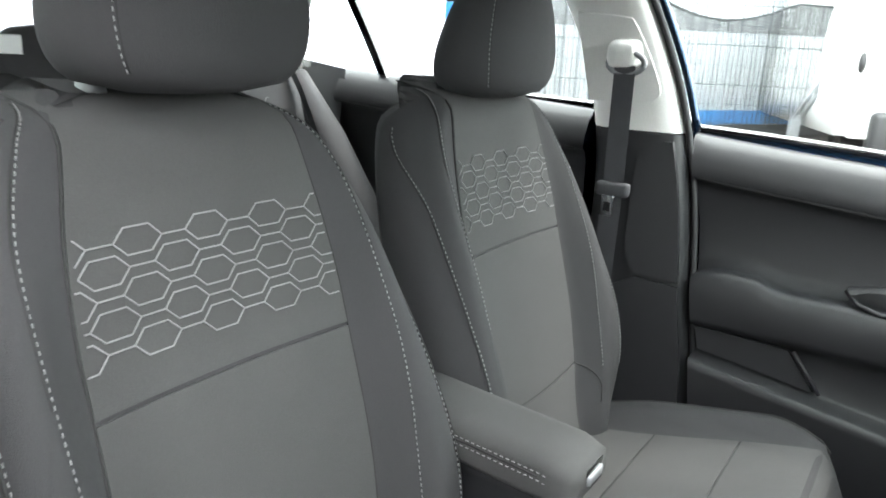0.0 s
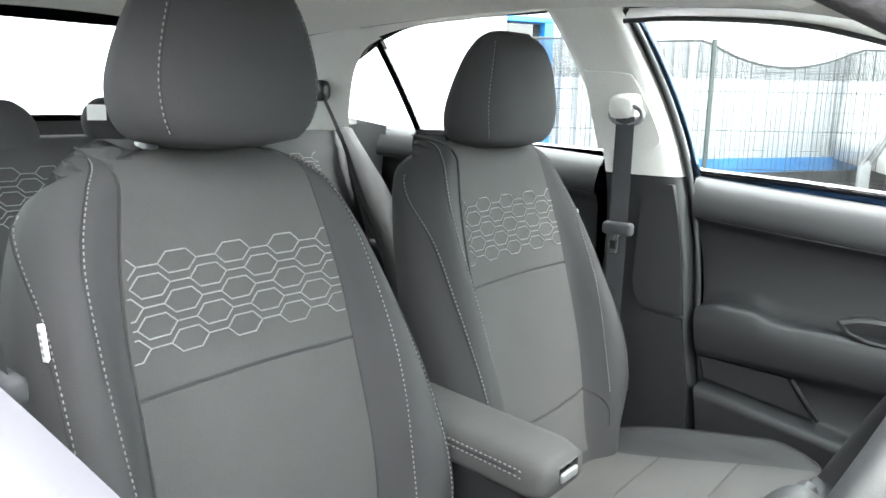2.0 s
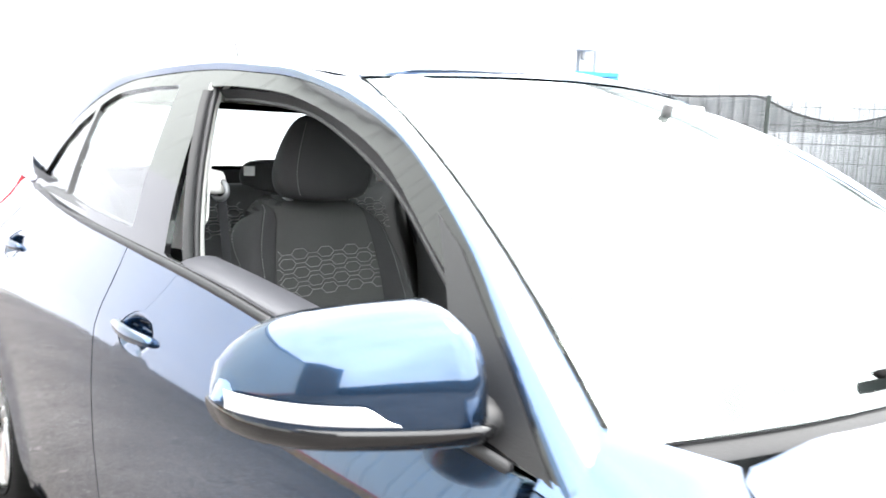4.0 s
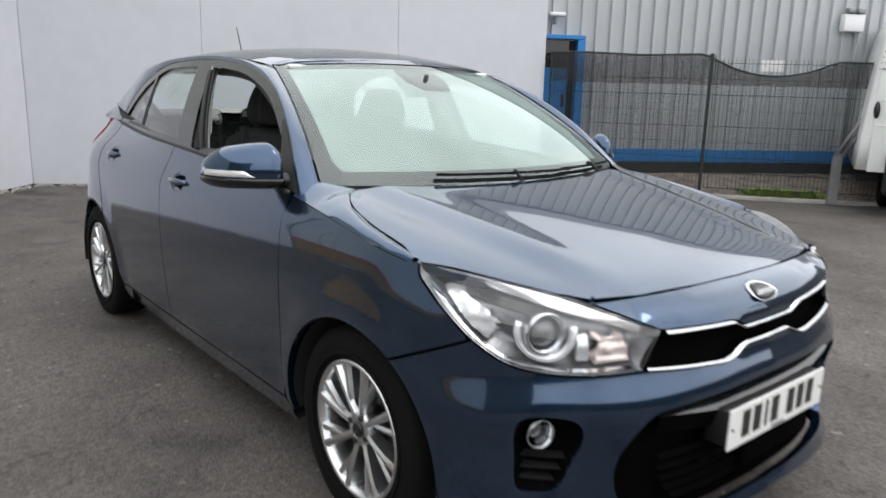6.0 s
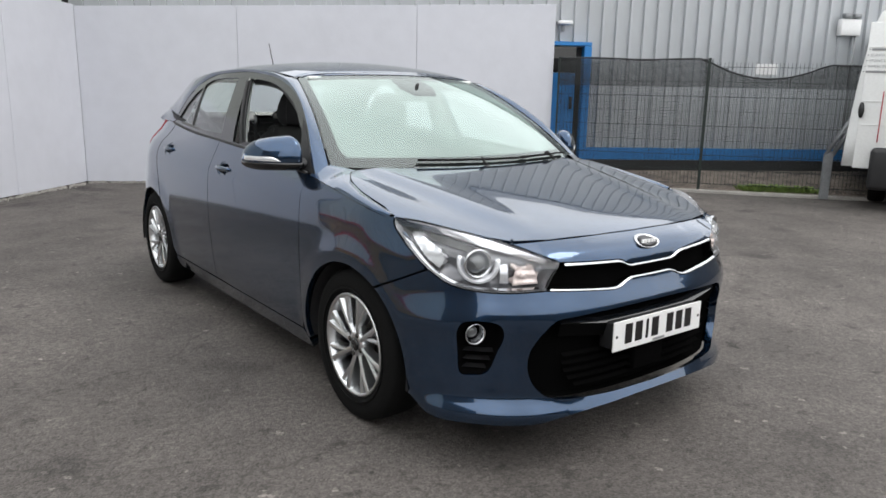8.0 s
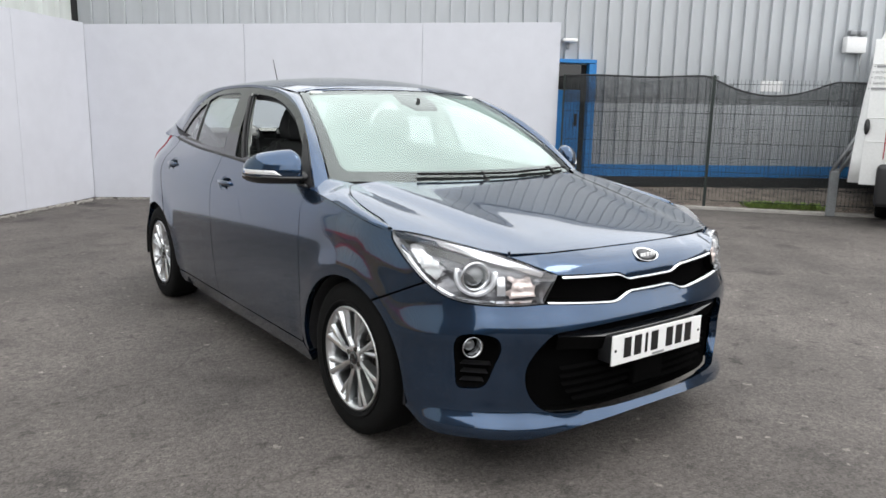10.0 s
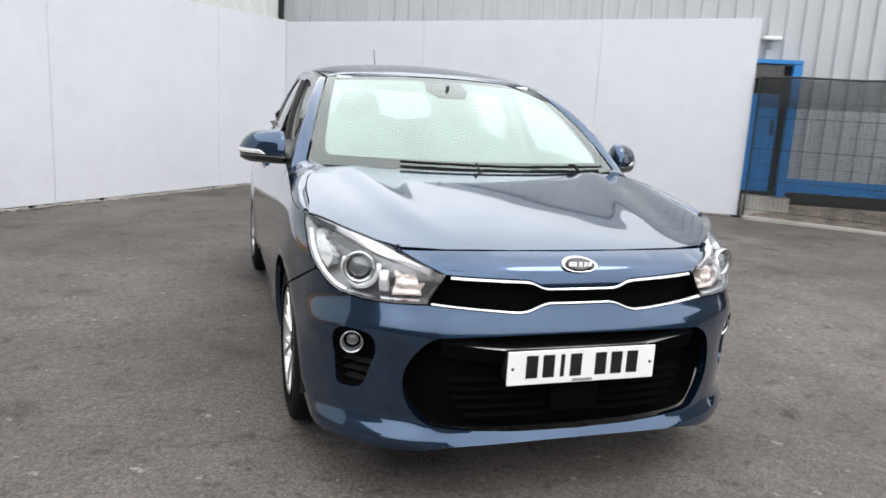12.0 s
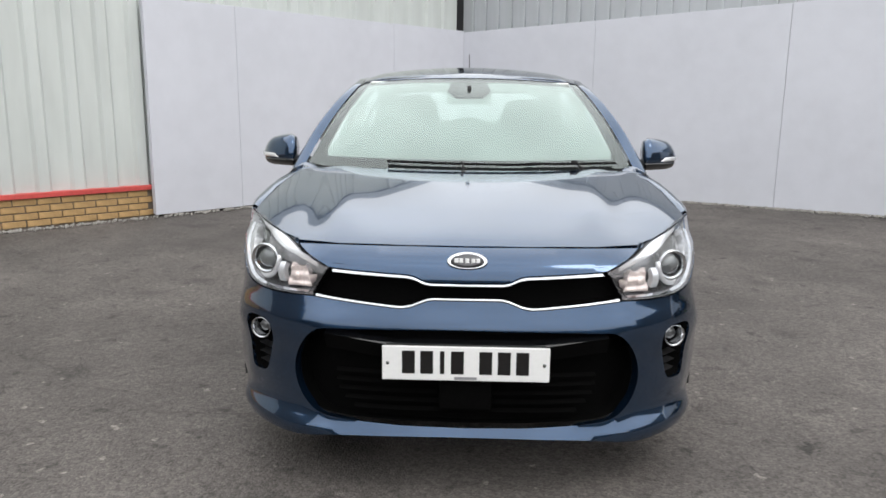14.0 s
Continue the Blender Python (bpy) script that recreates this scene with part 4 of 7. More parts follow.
def bonnet_edge():
    """Half the bonnet's outline, from the middle of its nose to the middle of its rear."""
    line = [(0.0, -1.8785), (0.2, -1.8725), (0.42, -1.8465), (0.56, -1.8045)]
    for s, z in LAMP_TOP:
        if s > 0.68:
            q = wrap(s, z)
            line.append((q[0] - 0.003, q[1] + 0.002))
    line += [tuple(p) for p in spline([(0.790, -1.36), (0.782, -1.20), (0.755, -1.06), (0.700, -0.965), (0.660, -0.945)], 5)]
    line += [(0.60, -0.958), (0.40, -0.998), (0.2, -1.022), (0.0, -1.03)]
    return line


part("bonnet", sheet_bm(mirrored(bonnet_edge()), bonnet, 0.035, (), 0.02, 0.0018, lambda p: Vector((0, 0, 1))), paint, car, "blue bonnet with two raised creases")

# wings
WING_TOP = [(Y(y), z) for y, z in ((-1.43, 0.862), (-1.3, 0.884), (-1.15, 0.905), (-1.0, 0.925), (-0.86, 0.943), (-0.815, 0.948))]
WING = WING_TOP + [(Y(-0.795), 0.90), (Y(-0.79), 0.6), (Y(-0.785), 0.235), (Y(-0.83), 0.235)] + arch(FRONT_AXLE, -10, 121, 26) + [(0.972, 0.703)] + [tuple(p) for p in reversed([q for q in LAMP_LOW if q[0] > 0.975])]
wing_parts = both("front_wing", sheet_bm(WING, wrap, 0.03, (), 0.02, 0.0022), paint, car)
hood_side = [Vector((p[0], p[1], bonnet(p[0], p[1]).z)) for p in [(0.8, -1.445), (0.795, -1.36), (0.787, -1.20), (0.761, -1.06), (0.707, -0.965), (0.667, -0.94), (0.70, -0.88), (0.735, -0.82)]]
wing_side = [wrap(s, z) for s, z in [(Y(y), z) for y, z in ((-1.445, 0.858), (-1.36, 0.874), (-1.20, 0.898), (-1.06, 0.917), (-0.965, 0.930), (-0.94, 0.933), (-0.88, 0.941), (-0.815, 0.948))]]
for w in wing_parts:
    w["label"] = "blue front wing"
both("wing_top", loft_bm(resample(hood_side, 26), resample(wing_side, 26), 5, 0.012, lambda w: Vector((w.x * 0.6, 0, 1))), paint, car)

# doors, sills, rear quarters
FRONT_DOOR = [(Y(y), belt(y)) for y in np.linspace(-0.80, 0.31, 18)] + [(Y(0.315), 0.6), (Y(0.30), 0.40), (Y(0.29), 0.262)] + [(Y(y), 0.258) for y in (0.0, -0.4, -0.76)] + [(Y(-0.788), 0.30), (Y(-0.79), 0.6), (Y(-0.797), 0.90)]
REAR_DOOR = [(Y(y), belt(y)) for y in np.linspace(0.31, 1.28, 16)] + [(Y(1.30), 0.95), (Y(1.25), 0.78)] + [(Y(1.18), 0.63)] + [p for p in arch(REAR_AXLE, 124, 176, 10)] + [(Y(0.985), 0.262), (Y(0.6), 0.260), (Y(0.29), 0.262), (Y(0.30), 0.40), (Y(0.315), 0.6)]
HANDLE = lambda y, z: spline([(Y(y - 0.085), z - 0.004), (Y(y - 0.05), z + 0.030), (Y(y + 0.02), z + 0.036), (Y(y + 0.075), z + 0.006), (Y(y + 0.05), z - 0.030), (Y(y - 0.03), z - 0.036)], 4, closed=True)
front_doors = both("front_door", sheet_bm(FRONT_DOOR, wrap, 0.035, (HANDLE(0.115, 0.890),), 0.03, 0.0025), paint, car)
rear_doors = both("rear_door", sheet_bm(REAR_DOOR, wrap, 0.035, (HANDLE(1.075, 0.925),), 0.03, 0.0025), paint, car)
QUARTER = [(Y(y), belt(y)) for y in (1.285, 1.35, 1.42, 1.5)] + [(Y(1.60), 1.06), (Y(1.74), 0.94), (Y(1.78), 0.72), (Y(1.74), 0.60)] + [p for p in arch(REAR_AXLE, 2, 120, 24)] + [(Y(1.185), 0.63), (Y(1.255), 0.78), (Y(1.305), 0.95)]
both("rear_quarter", sheet_bm(QUARTER, wrap, 0.035, (), 0.03, 0.0025), paint, car)
SILL = [(Y(-0.80), 0.232), (Y(-0.785), 0.232), (Y(-0.76), 0.254), (Y(0.3), 0.256), (Y(0.99), 0.257), (Y(1.005), 0.235), (Y(0.99), 0.185), (Y(0.3), 0.17), (Y(-0.79), 0.17)]
both("sill", sheet_bm(SILL, wrap, 0.04, (), 0.06, 0.001), paint, car)


def handles(doors, y, z):
    for door, sign in zip(doors, (1, -1)):
        cup = sheet_bm(HANDLE(y, z), lambda s, w: wrap(s, w) - Vector((0.022 if gap_from(np.array([[s, w]]), np.array(HANDLE(y, z)))[0] > 0.014 else 0.002, 0, 0)), 0.012, (), 0, 0)
        arm = []
        for k in range(13):
            t = k / 12
            yy = y - 0.088 + 0.178 * t
            p = wrap(Y(yy), z + 0.002)
            arm.append(p + Vector((0.012 * math.sin(math.pi * t) + 0.003, 0, 0)))
        grip = tube_bm(arm, lambda t: 0.008 + 0.006 * math.sin(math.pi * t), 10, flat=0.010)
        if sign < 0:
            cup, grip = flipped(cup), flipped(grip)
        part("handle_cup", cup, paint, door)
        part("door_handle", grip, paint, door, "body-coloured pull handle")


handles(front_doors, 0.115, 0.890)
handles(rear_doors, 1.075, 0.925)

# tail: rear bumper, tailgate, lamps (turned away from the camera)
TAIL_END = ARC[-1]
RB = [(Y(1.745), 0.60), (Y(1.775), 0.70)] + [(s, 0.72) for s in np.linspace(Y(1.80), TAIL_END, 12)] + [(s, 0.30) for s in np.linspace(TAIL_END, Y(1.80), 12)] + [(Y(1.76), 0.29)] + [p for p in arch(REAR_AXLE, 4, 52, 10)]
both("rear_bumper", sheet_bm(RB, wrap, 0.045, (), 0.03, 0.002, lambda p: Vector((p.x, 1.5, 0))), paint, car)
TG = [(Y(1.93), 0.725), (TAIL_END, 0.725), (TAIL_END, 1.04), (Y(1.93), 1.04)]
both("tailgate", sheet_bm(TG, wrap, 0.045, (), 0.03, 0.002, lambda p: Vector((0, 1, 0))), paint, car)
TL = spline([(Y(1.63), 1.07), (Y(1.72), 1.075), (Y(1.93), 1.04), (Y(1.928), 0.88), (Y(1.86), 0.80), (Y(1.785), 0.76), (Y(1.745), 0.94)], 4, closed=True)
both("tail_lamp", sheet_bm(TL, lambda s, z: wrap(s, z) + Vector((0.006, 0.006, 0)), 0.03, (), 0.03, 0.002, lambda p: Vector((p.x, 1.5, 0))), red_lens, car, "red tail lamp lens")

# greenhouse: outlines on the side-window skin
FRAME_TOP = spline([(-0.848, 0.948), (-0.735, 1.055), (-0.618, 1.155), (-0.405, 1.274), (-0.12, 1.353), (0.12, 1.380), (0.34, 1.392), (0.60, 1.389), (0.82, 1.379), (1.02, 1.337), (1.18, 1.262), (1.28, 1.160), (1.335, 1.085)], 5)
FRAME_LOW = [(y, belt(y) + 0.002) for y in np.linspace(1.330, -0.83, 30)]
GREEN_OUT = lambda p: Vector((1, 0, 0.2))
pane_rear = spline([(0.330, 1.055), (0.385, 1.25), (0.425, 1.360)], 4) + spline([(0.60, 1.360), (0.82, 1.350), (0.950, 1.318)], 4) + [(0.925, 1.19), (0.900, 1.075)]
pane_quarter = [(0.923, 1.078), (0.948, 1.19), (0.972, 1.306)] + spline([(1.08, 1.262), (1.18, 1.185), (1.265, 1.092)], 4)
pane_front = [(-0.625, 0.980), (-0.640, 1.075)] + spline([(-0.605, 1.116), (-0.39, 1.243), (-0.12, 1.322), (0.10, 1.348), (0.262, 1.354)], 5) + spline([(0.235, 1.28), (0.175, 1.12), (0.140, 1.03)], 4) + [(y, belt(y) + 0.008) for y in np.linspace(0.12, -0.60, 9)]
frames = both("window_frame", sheet_bm([tuple(p) for p in FRAME_TOP] + FRAME_LOW, green, 0.03, (pane_front, pane_rear, pane_quarter), 0.012, 0.001, GREEN_OUT), gloss_black, car, "black window surrounds and pillar covers")
sail = [(-0.835, 0.951), (-0.735, 1.047), (-0.622, 1.143), (-0.560, 1.178), (-0.598, 1.128), (-0.634, 1.075), (-0.632, 0.985)]
both("sail_panel", sheet_bm(sail, lambda y, z: green(y, z) + Vector((0.0022, 0, 0)), 0.03, (), 0.004, 0.001, GREEN_OUT), black_plastic, car, "black sail panel behind the mirror")
pane_skin = lambda y, z: green(y, z) - Vector((0.008, 0, 0.002))
for nm, pane, sides in (("rear_door_glass", pane_rear, (1, -1)), ("quarter_glass", pane_quarter, (1, -1)), ("front_door_glass", pane_front, (1,))):
    for side in sides:
        bm = sheet_bm(pane, pane_skin, 0.05, (), 0, -0.006, GREEN_OUT)
        glass = part(nm, bm if side > 0 else flipped(bm), side_glass, car)
        glass.visible_shadow = False
both("belt_moulding", tube_bm([green(y, belt(y) - 0.002) + Vector((0.003, 0, 0)) for y in np.linspace(-0.78, 1.32, 34)], 0.009, 8, flat=0.006), black_plastic, car)

# the driver's door top beside the lowered window
strip_in = [green(y, belt(y)) + Vector((-0.088, 0, 0.006)) for y in np.linspace(-0.60, 0.10, 16)]
strip_out = [green(y, belt(y)) + Vector((-0.012, 0, -0.002)) for y in np.linspace(-0.60, 0.10, 16)]
part("door_top_strip", flipped(loft_bm(strip_in, strip_out, 4, 0.007, lambda w: Vector((0, 0, 1)))), trim_sill, car, "grey satin door top beside the lowered window")

# A-pillars, roof rails and C-pillars: one strip from the scuttle over the windows to the tail
rail_out = [green(*p) + Vector((0.002, 0, 0)) for p in FRAME_TOP] + [wrap(Y(1.39), belt(1.39)), wrap(Y(1.46), belt(1.46)), wrap(Y(1.54), 1.083), wrap(Y(1.64), 1.075), wrap(Y(1.74), 1.068)]
ROOF_EDGE = [(0.575, -0.18), (0.583, -0.02), (0.588, 0.25), (0.586, 0.6), (0.575, 0.95), (0.555, 1.25), (0.535, 1.42)]
rail_in = [screen(1.012, t) + Vector((0, 0, 0.004)) for t in np.linspace(-0.03, 0.97, 12)] + [roof(*p) for p in ROOF_EDGE] + [Vector((0.560, 1.560, 1.270)), Vector((0.607, 1.685, 1.160)), Vector((0.660, 1.785, 1.090))]
both("roof_rail", loft_bm(resample(rail_out, 70), resample(rail_in, 70), 7, 0.014, lambda w: Vector((w.x, 0, (w.z - 0.75) * 1.1))), paint, car, "blue pillar and cant rail")
roof_line = [(0.0, -0.275), (0.3, -0.252), (0.52, -0.205), (0.566, -0.185)] + [(p[0] - 0.006, p[1]) for p in ROOF_EDGE[1:]] + [(0.3, 1.47), (0.0, 1.48)]
part("roof_panel", sheet_bm(mirrored(roof_line), roof, 0.05, (), 0.02, 0.001, lambda p: Vector((0, 0, 1))), paint, car, "blue roof panel")
part("roof_header", loft_bm([screen(x, 0.985) + Vector((0, 0, 0.003)) for x in np.linspace(-1, 1, 24)], [roof(0.556 * x, -0.245 + 0.082 * x * x) + Vector((0, 0, 0.0015)) for x in np.linspace(-1, 1, 24)], 3, 0.0, lambda w: Vector((0, -0.4, 1))), paint, car)
rear_pane = lambda x, t: Vector(((0.50 + 0.06 * t) * x, 1.475 + 0.30 * t - 0.05 * x * x, 1.368 - 0.25 * t))
rg = part("rear_window", sheet_bm([(-1, 0.0), (1, 0.0), (1, 1.0), (-1, 1.0)], rear_pane, 0.12, (), 0, 0, lambda p: Vector((0, 1, 0.5))), side_glass, car, "tinted rear window")
rg.visible_shadow = False
rim_t = [(-1.0, -0.01), (1.0, -0.01), (1.0, 1.02), (-1.0, 1.02)]
part("rear_window_frame", sheet_bm(rim_t, rear_pane, 0.08, ([(-0.97, 0.03), (0.97, 0.03), (0.97, 0.96), (-0.97, 0.96)],), 0.03, 0, lambda p: Vector((0, 1, 0.5))), gloss_black, car)

part("tailgate_ledge", loft_bm([rear_pane(x, 1.02) for x in np.linspace(-1.0, 1.0, 16)], [Vector((0.60 * x, 1.885 - 0.07 * x * x, 1.035)) for x in np.linspace(-1.0, 1.0, 16)], 4, 0.012, lambda w: Vector((0, 1, 1))), paint, car)

# windscreen
glass = part("windscreen", sheet_bm([(-1, 0.0), (1, 0.0), (1, 1.0), (-1, 1.0)], screen, 0.06, (), 0, 0.0, lambda p: Vector((0, -1, 1))), screen_glass, car, "pale green tinted windscreen")
glass.visible_shadow = False
band_in = [(-0.895, 0.085), (0.895, 0.085)] + spline([(0.925, 0.15), (0.935, 0.6), (0.93, 0.945)], 3) + [(-0.93, 0.945)] + spline([(-0.935, 0.6), (-0.925, 0.15)], 2)
band_skin = lambda x, t: screen(x, t) - Vector((0, -0.002, 0.004))
part("windscreen_border", sheet_bm([(-1, 0.0), (1, 0.0), (1, 1.0), (-1, 1.0)], band_skin, 0.05, (band_in,), 0, 0.0, lambda p: Vector((0, -1, 1))), glass_border, car, "black dotted glass border")
# added layer whose pale diffuse colour whitens the windscreen inside its border
film = part("glass_film", sheet_bm(band_in, lambda x, t: screen(x, t) - Vector((0, -0.004, 0.008)), 0.05, (), 0, 0.0, lambda p: Vector((0, -1, 1))), screen_film, glass, "pale see-through layer added behind the glass")
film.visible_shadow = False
part("scuttle_panel", loft_bm([Vector((x, -1.028 + 0.155 * (x / 0.7) ** 2, 0.953)) for x in np.linspace(-0.72, 0.72, 24)], [screen(x / 0.735, 0.035) + Vector((0, 0.01, -0.012)) for x in np.linspace(-0.73, 0.73, 24)], 3, 0.006, lambda w: Vector((0, -0.3, 1))), black_plastic, car, "black plastic scuttle below the windscreen")


def wiper(x0, x1, pivot):
    arm = part("wiper", tube_bm([screen(pivot / 0.735, -0.01) + Vector((0, -0.015, 0.006)), screen(((x0 + x1) / 2 + pivot) / 2 / 0.735, 0.036) + Vector((0, -0.016, 0.019)), screen((x0 + x1) / 2 / 0.735, 0.038) + Vector((0, -0.013, 0.017))], 0.0075, 8, flat=0.005), black_plastic, car)
    blade = [screen(x / 0.735, 0.03 + 0.02 * abs(x - x1)) + Vector((0, -0.012, 0.010)) for x in np.linspace(x0, x1, 14)]
    part("blade", tube_bm(blade, 0.005, 6, flat=0.008), rubber, arm)
    part("pivot_cap", lathe_bm([(0, 0.0), (0, 0.016), (0.03, 0.013), (0.03, 0.0)], 14, "z", screen(pivot / 0.735, -0.01) + Vector((0, -0.015, -0.02))), black_plastic, arm)


wiper(-0.36, 0.30, -0.02)
wiper(0.25, 0.66, 0.50)


# ---- the car's lamps, grille, plate, mirrors, wheels ----
def skin_in(s, z, depth):
    """A place behind the skin."""
    x, y, nx, ny = plan(abs(s))
    p = wrap(abs(s), z) - Vector((nx * depth, ny * depth, 0))
    return p if s >= 0 else Vector((-p.x, p.y, p.z))


def bowl(outline, depth, width):
    """A skin that sinks behind the outline to a depth, over a width from its rim."""
    ring = np.array([tuple(p) for p in outline])

    def at(s, z):
        g = float(gap_from(np.array([[s, z]]), ring)[0])
        return skin_in(s, z, 0.004 + depth * smooth01(g / width))
    return at


LAMP = [tuple(p) for p in LAMP_TOP] + [tuple(p) for p in LAMP_LOW[1:]]


def headlamp():
    parts = both("headlamp", sheet_bm(LAMP, bowl(LAMP, 0.065, 0.03), 0.016, (), 0, 0.0015, FRONT_OUT), lamp_bezel, car, "clear projector headlamp with chrome trim")
    for lamp, flip in zip(parts, (False, True)):
        def sub(name, bm, mat, label=""):
            return part(name, flipped(bm) if flip else bm, mat, lamp, label)
        lens = sub("lens", sheet_bm(LAMP, wrap, 0.02, (), 0.004, 0.003, FRONT_OUT), lens_glass, "clear outer lens")
        lens.visible_shadow = False
        top = [(p[0], p[1]) for p in LAMP_TOP if 0.50 < p[0] < 1.13]
        sub("daylight_bar", loft_bm([skin_in(s, z - 0.010, 0.012) for s, z in top], [skin_in(s, z - 0.034 + 0.012 * abs(s - 0.8), 0.030) for s, z in top], 4, 0.004, FRONT_OUT), clear_reflector, "bright chrome upper bar")
        sub("bezel_blade", loft_bm([skin_in(s, z - 0.040, 0.030) for s, z in top if s > 0.72], [skin_in(s, z - 0.062, 0.045) for s, z in top if s > 0.72], 3, 0.0, FRONT_OUT), gloss_black)
        low = [(p[0], p[1]) for p in LAMP_LOW if 0.52 < p[0] < 1.12]
        sub("lower_trim", loft_bm([skin_in(s, z + 0.007, 0.010) for s, z in low], [skin_in(s, z + 0.012, 0.020) for s, z in low], 2, 0.0, FRONT_OUT), chrome, "thin chrome edge")
        c = skin_in(0.775, 0.737, 0.020)
        x_, y_, nx, ny = plan(0.775)
        aim = Matrix.Translation(c) @ Vector((nx * 0.5, ny - 0.6, 0)).normalized().to_track_quat("Z", "Y").to_matrix().to_4x4()
        sub("projector_ring", turn_bm(lathe_bm([(-0.05, 0.044), (0.0, 0.052), (0.006, 0.050), (-0.002, 0.040), (-0.045, 0.036)], 30, "z"), aim), chrome, "chrome projector ring")
        ball = bmesh.new()
        bmesh.ops.create_uvsphere(ball, u_segments=24, v_segments=14, radius=0.038, matrix=aim @ Matrix.Translation((0, 0, -0.026)) @ Matrix.Diagonal((1, 1, 0.8, 1)))
        sub("projector_lens", ball, projector_glass, "domed projector lens")
        u_line = [skin_in(0.775 + 0.075 * math.cos(a), 0.742 + 0.064 * math.sin(a), 0.028) for a in np.linspace(math.radians(170), math.radians(375), 22)]
        sub("light_guide", tube_bm(u_line, 0.0085, 8, flat=0.012), clear_reflector, "U-shaped light guide")
        ind = [(0.535, 0.668), (0.640, 0.664), (0.628, 0.726), (0.560, 0.735)]
        sub("indicator", sheet_bm(ind, lambda s, z: skin_in(s, z, 0.026 + 0.004 * math.sin(z * 700)), 0.008, (), 0.03, 0, FRONT_OUT), amber_clear, "faceted amber indicator")
        sub("indicator_bulb", tube_bm([skin_in(0.60, 0.70, 0.03), skin_in(0.60, 0.70, 0.018)], 0.012, 12), amber_clear)
        mid = [(0.655, 0.672), (0.690, 0.672), (0.690, 0.735), (0.662, 0.738)]
        sub("small_reflector", sheet_bm(mid, lambda s, z: skin_in(s, z, 0.030 - 0.010 * math.sin((z - 0.67) * 48)), 0.008, (), 0.02, 0, FRONT_OUT), clear_reflector)
        side = [(0.925, 0.712), (0.975, 0.738), (1.075, 0.812), (1.04, 0.815), (0.93, 0.775), (0.905, 0.745)]
        sub("side_reflector", sheet_bm(side, lambda s, z: skin_in(s, z, 0.020 + 0.003 * math.sin(z * 400)), 0.012, (), 0.03, 0, FRONT_OUT), clear_reflector, "pale side reflector")


lamp_bezel = material("lamp_bezel_grey", (0.20, 0.20, 0.21), 0.25, 0.7, 0.1, 20.0, 200.0)
projector_glass = material("projector_lens_glass", (0.13, 0.135, 0.14), 0.04, 0.35, 0.05, 10.0, 60.0, coat=1.0)
amber_clear = material("clear_amber_lens", (0.86, 0.73, 0.68), 0.18, 0.35, 0.25, 45.0, 300.0, coat=0.6)
headlamp()

# upper grille
slot = [tuple(p) for p in SLOT_TOP] + [(0.457, 0.740), (0.512, 0.650)] + [tuple(p) for p in reversed(SLOT_LOW)]
slot = slot[:-1] + [slot[-1]] + [(-p[0], p[1]) for p in reversed(slot[1:-1])]
grille = part("upper_grille", sheet_bm(slot, lambda s, z: skin_in(s, z, 0.045), 0.03, (), -0.04, -0.004, FRONT_OUT), grille_black, car, "gloss black waisted grille")
for k, line in enumerate((SLOT_TOP, SLOT_LOW)):
    sign = -1 if k == 0 else 1
    full = [(-p[0], p[1]) for p in reversed(line[1:])] + list(line)
    full = [tuple(p) for p in resample(full, 90)]
    a = [skin_in(s, z + sign * 0.001, -0.003 if k else 0.004) for s, z in full]
    b = [skin_in(s, z + sign * (0.0095 if k else 0.010), 0.004 if k else -0.004) for s, z in full]
    part("chrome_strip", loft_bm(a, b, 4, 0.003, FRONT_OUT), chrome, grille, "chrome grille strip")
# lower intake
intake = mirrored(INTAKE)
lower = part("lower_grille", sheet_bm(intake, lambda s, z: skin_in(s, z, 0.085 if z < 0.52 else 0.055), 0.03, (), -0.045, -0.004, FRONT_OUT), grille_black, car, "black lower intake with slats")
for z, w in ((0.288, 0.37), (0.318, 0.40), (0.348, 0.42), (0.378, 0.43), (0.408, 0.43)):
    part("slat", loft_bm([skin_in(s, z + 0.005, 0.050) for s in np.linspace(-w, w, 34)], [skin_in(s, z - 0.004, 0.036) for s in np.linspace(-w, w, 34)], 2, 0.0, FRONT_OUT), grille_black, lower)
brow = [(s, 0.532 - 0.022 * (1 - smooth01((abs(s) - 0.20) / 0.26))) for s in np.linspace(-0.462, 0.462, 50)]
part("gloss_brow", loft_bm([skin_in(s, z, 0.012) for s, z in brow], [skin_in(s, min(z + 0.03, 0.556), 0.052) for s, z in brow], 4, 0.004, FRONT_OUT), gloss_black, lower, "gloss black upper lip of the intake")
part("gloss_face", loft_bm([skin_in(s, z, 0.012) for s, z in brow], [skin_in(s, z - 0.05, 0.028) for s, z in brow], 3, 0.0, FRONT_OUT), grille_black, lower)
part("sensor_cover", box_bm((-0.085, -1.995, 0.295), (0.085, -1.95, 0.395), 0.008), grille_black, lower, "square black sensor cover")
for x in (-0.17, 0.17):
    part("cooler_bar", tube_bm([(x - 0.055, -1.945, 0.338), (x + 0.06, -1.945, 0.338)], 0.004, 6), galvanised, lower)

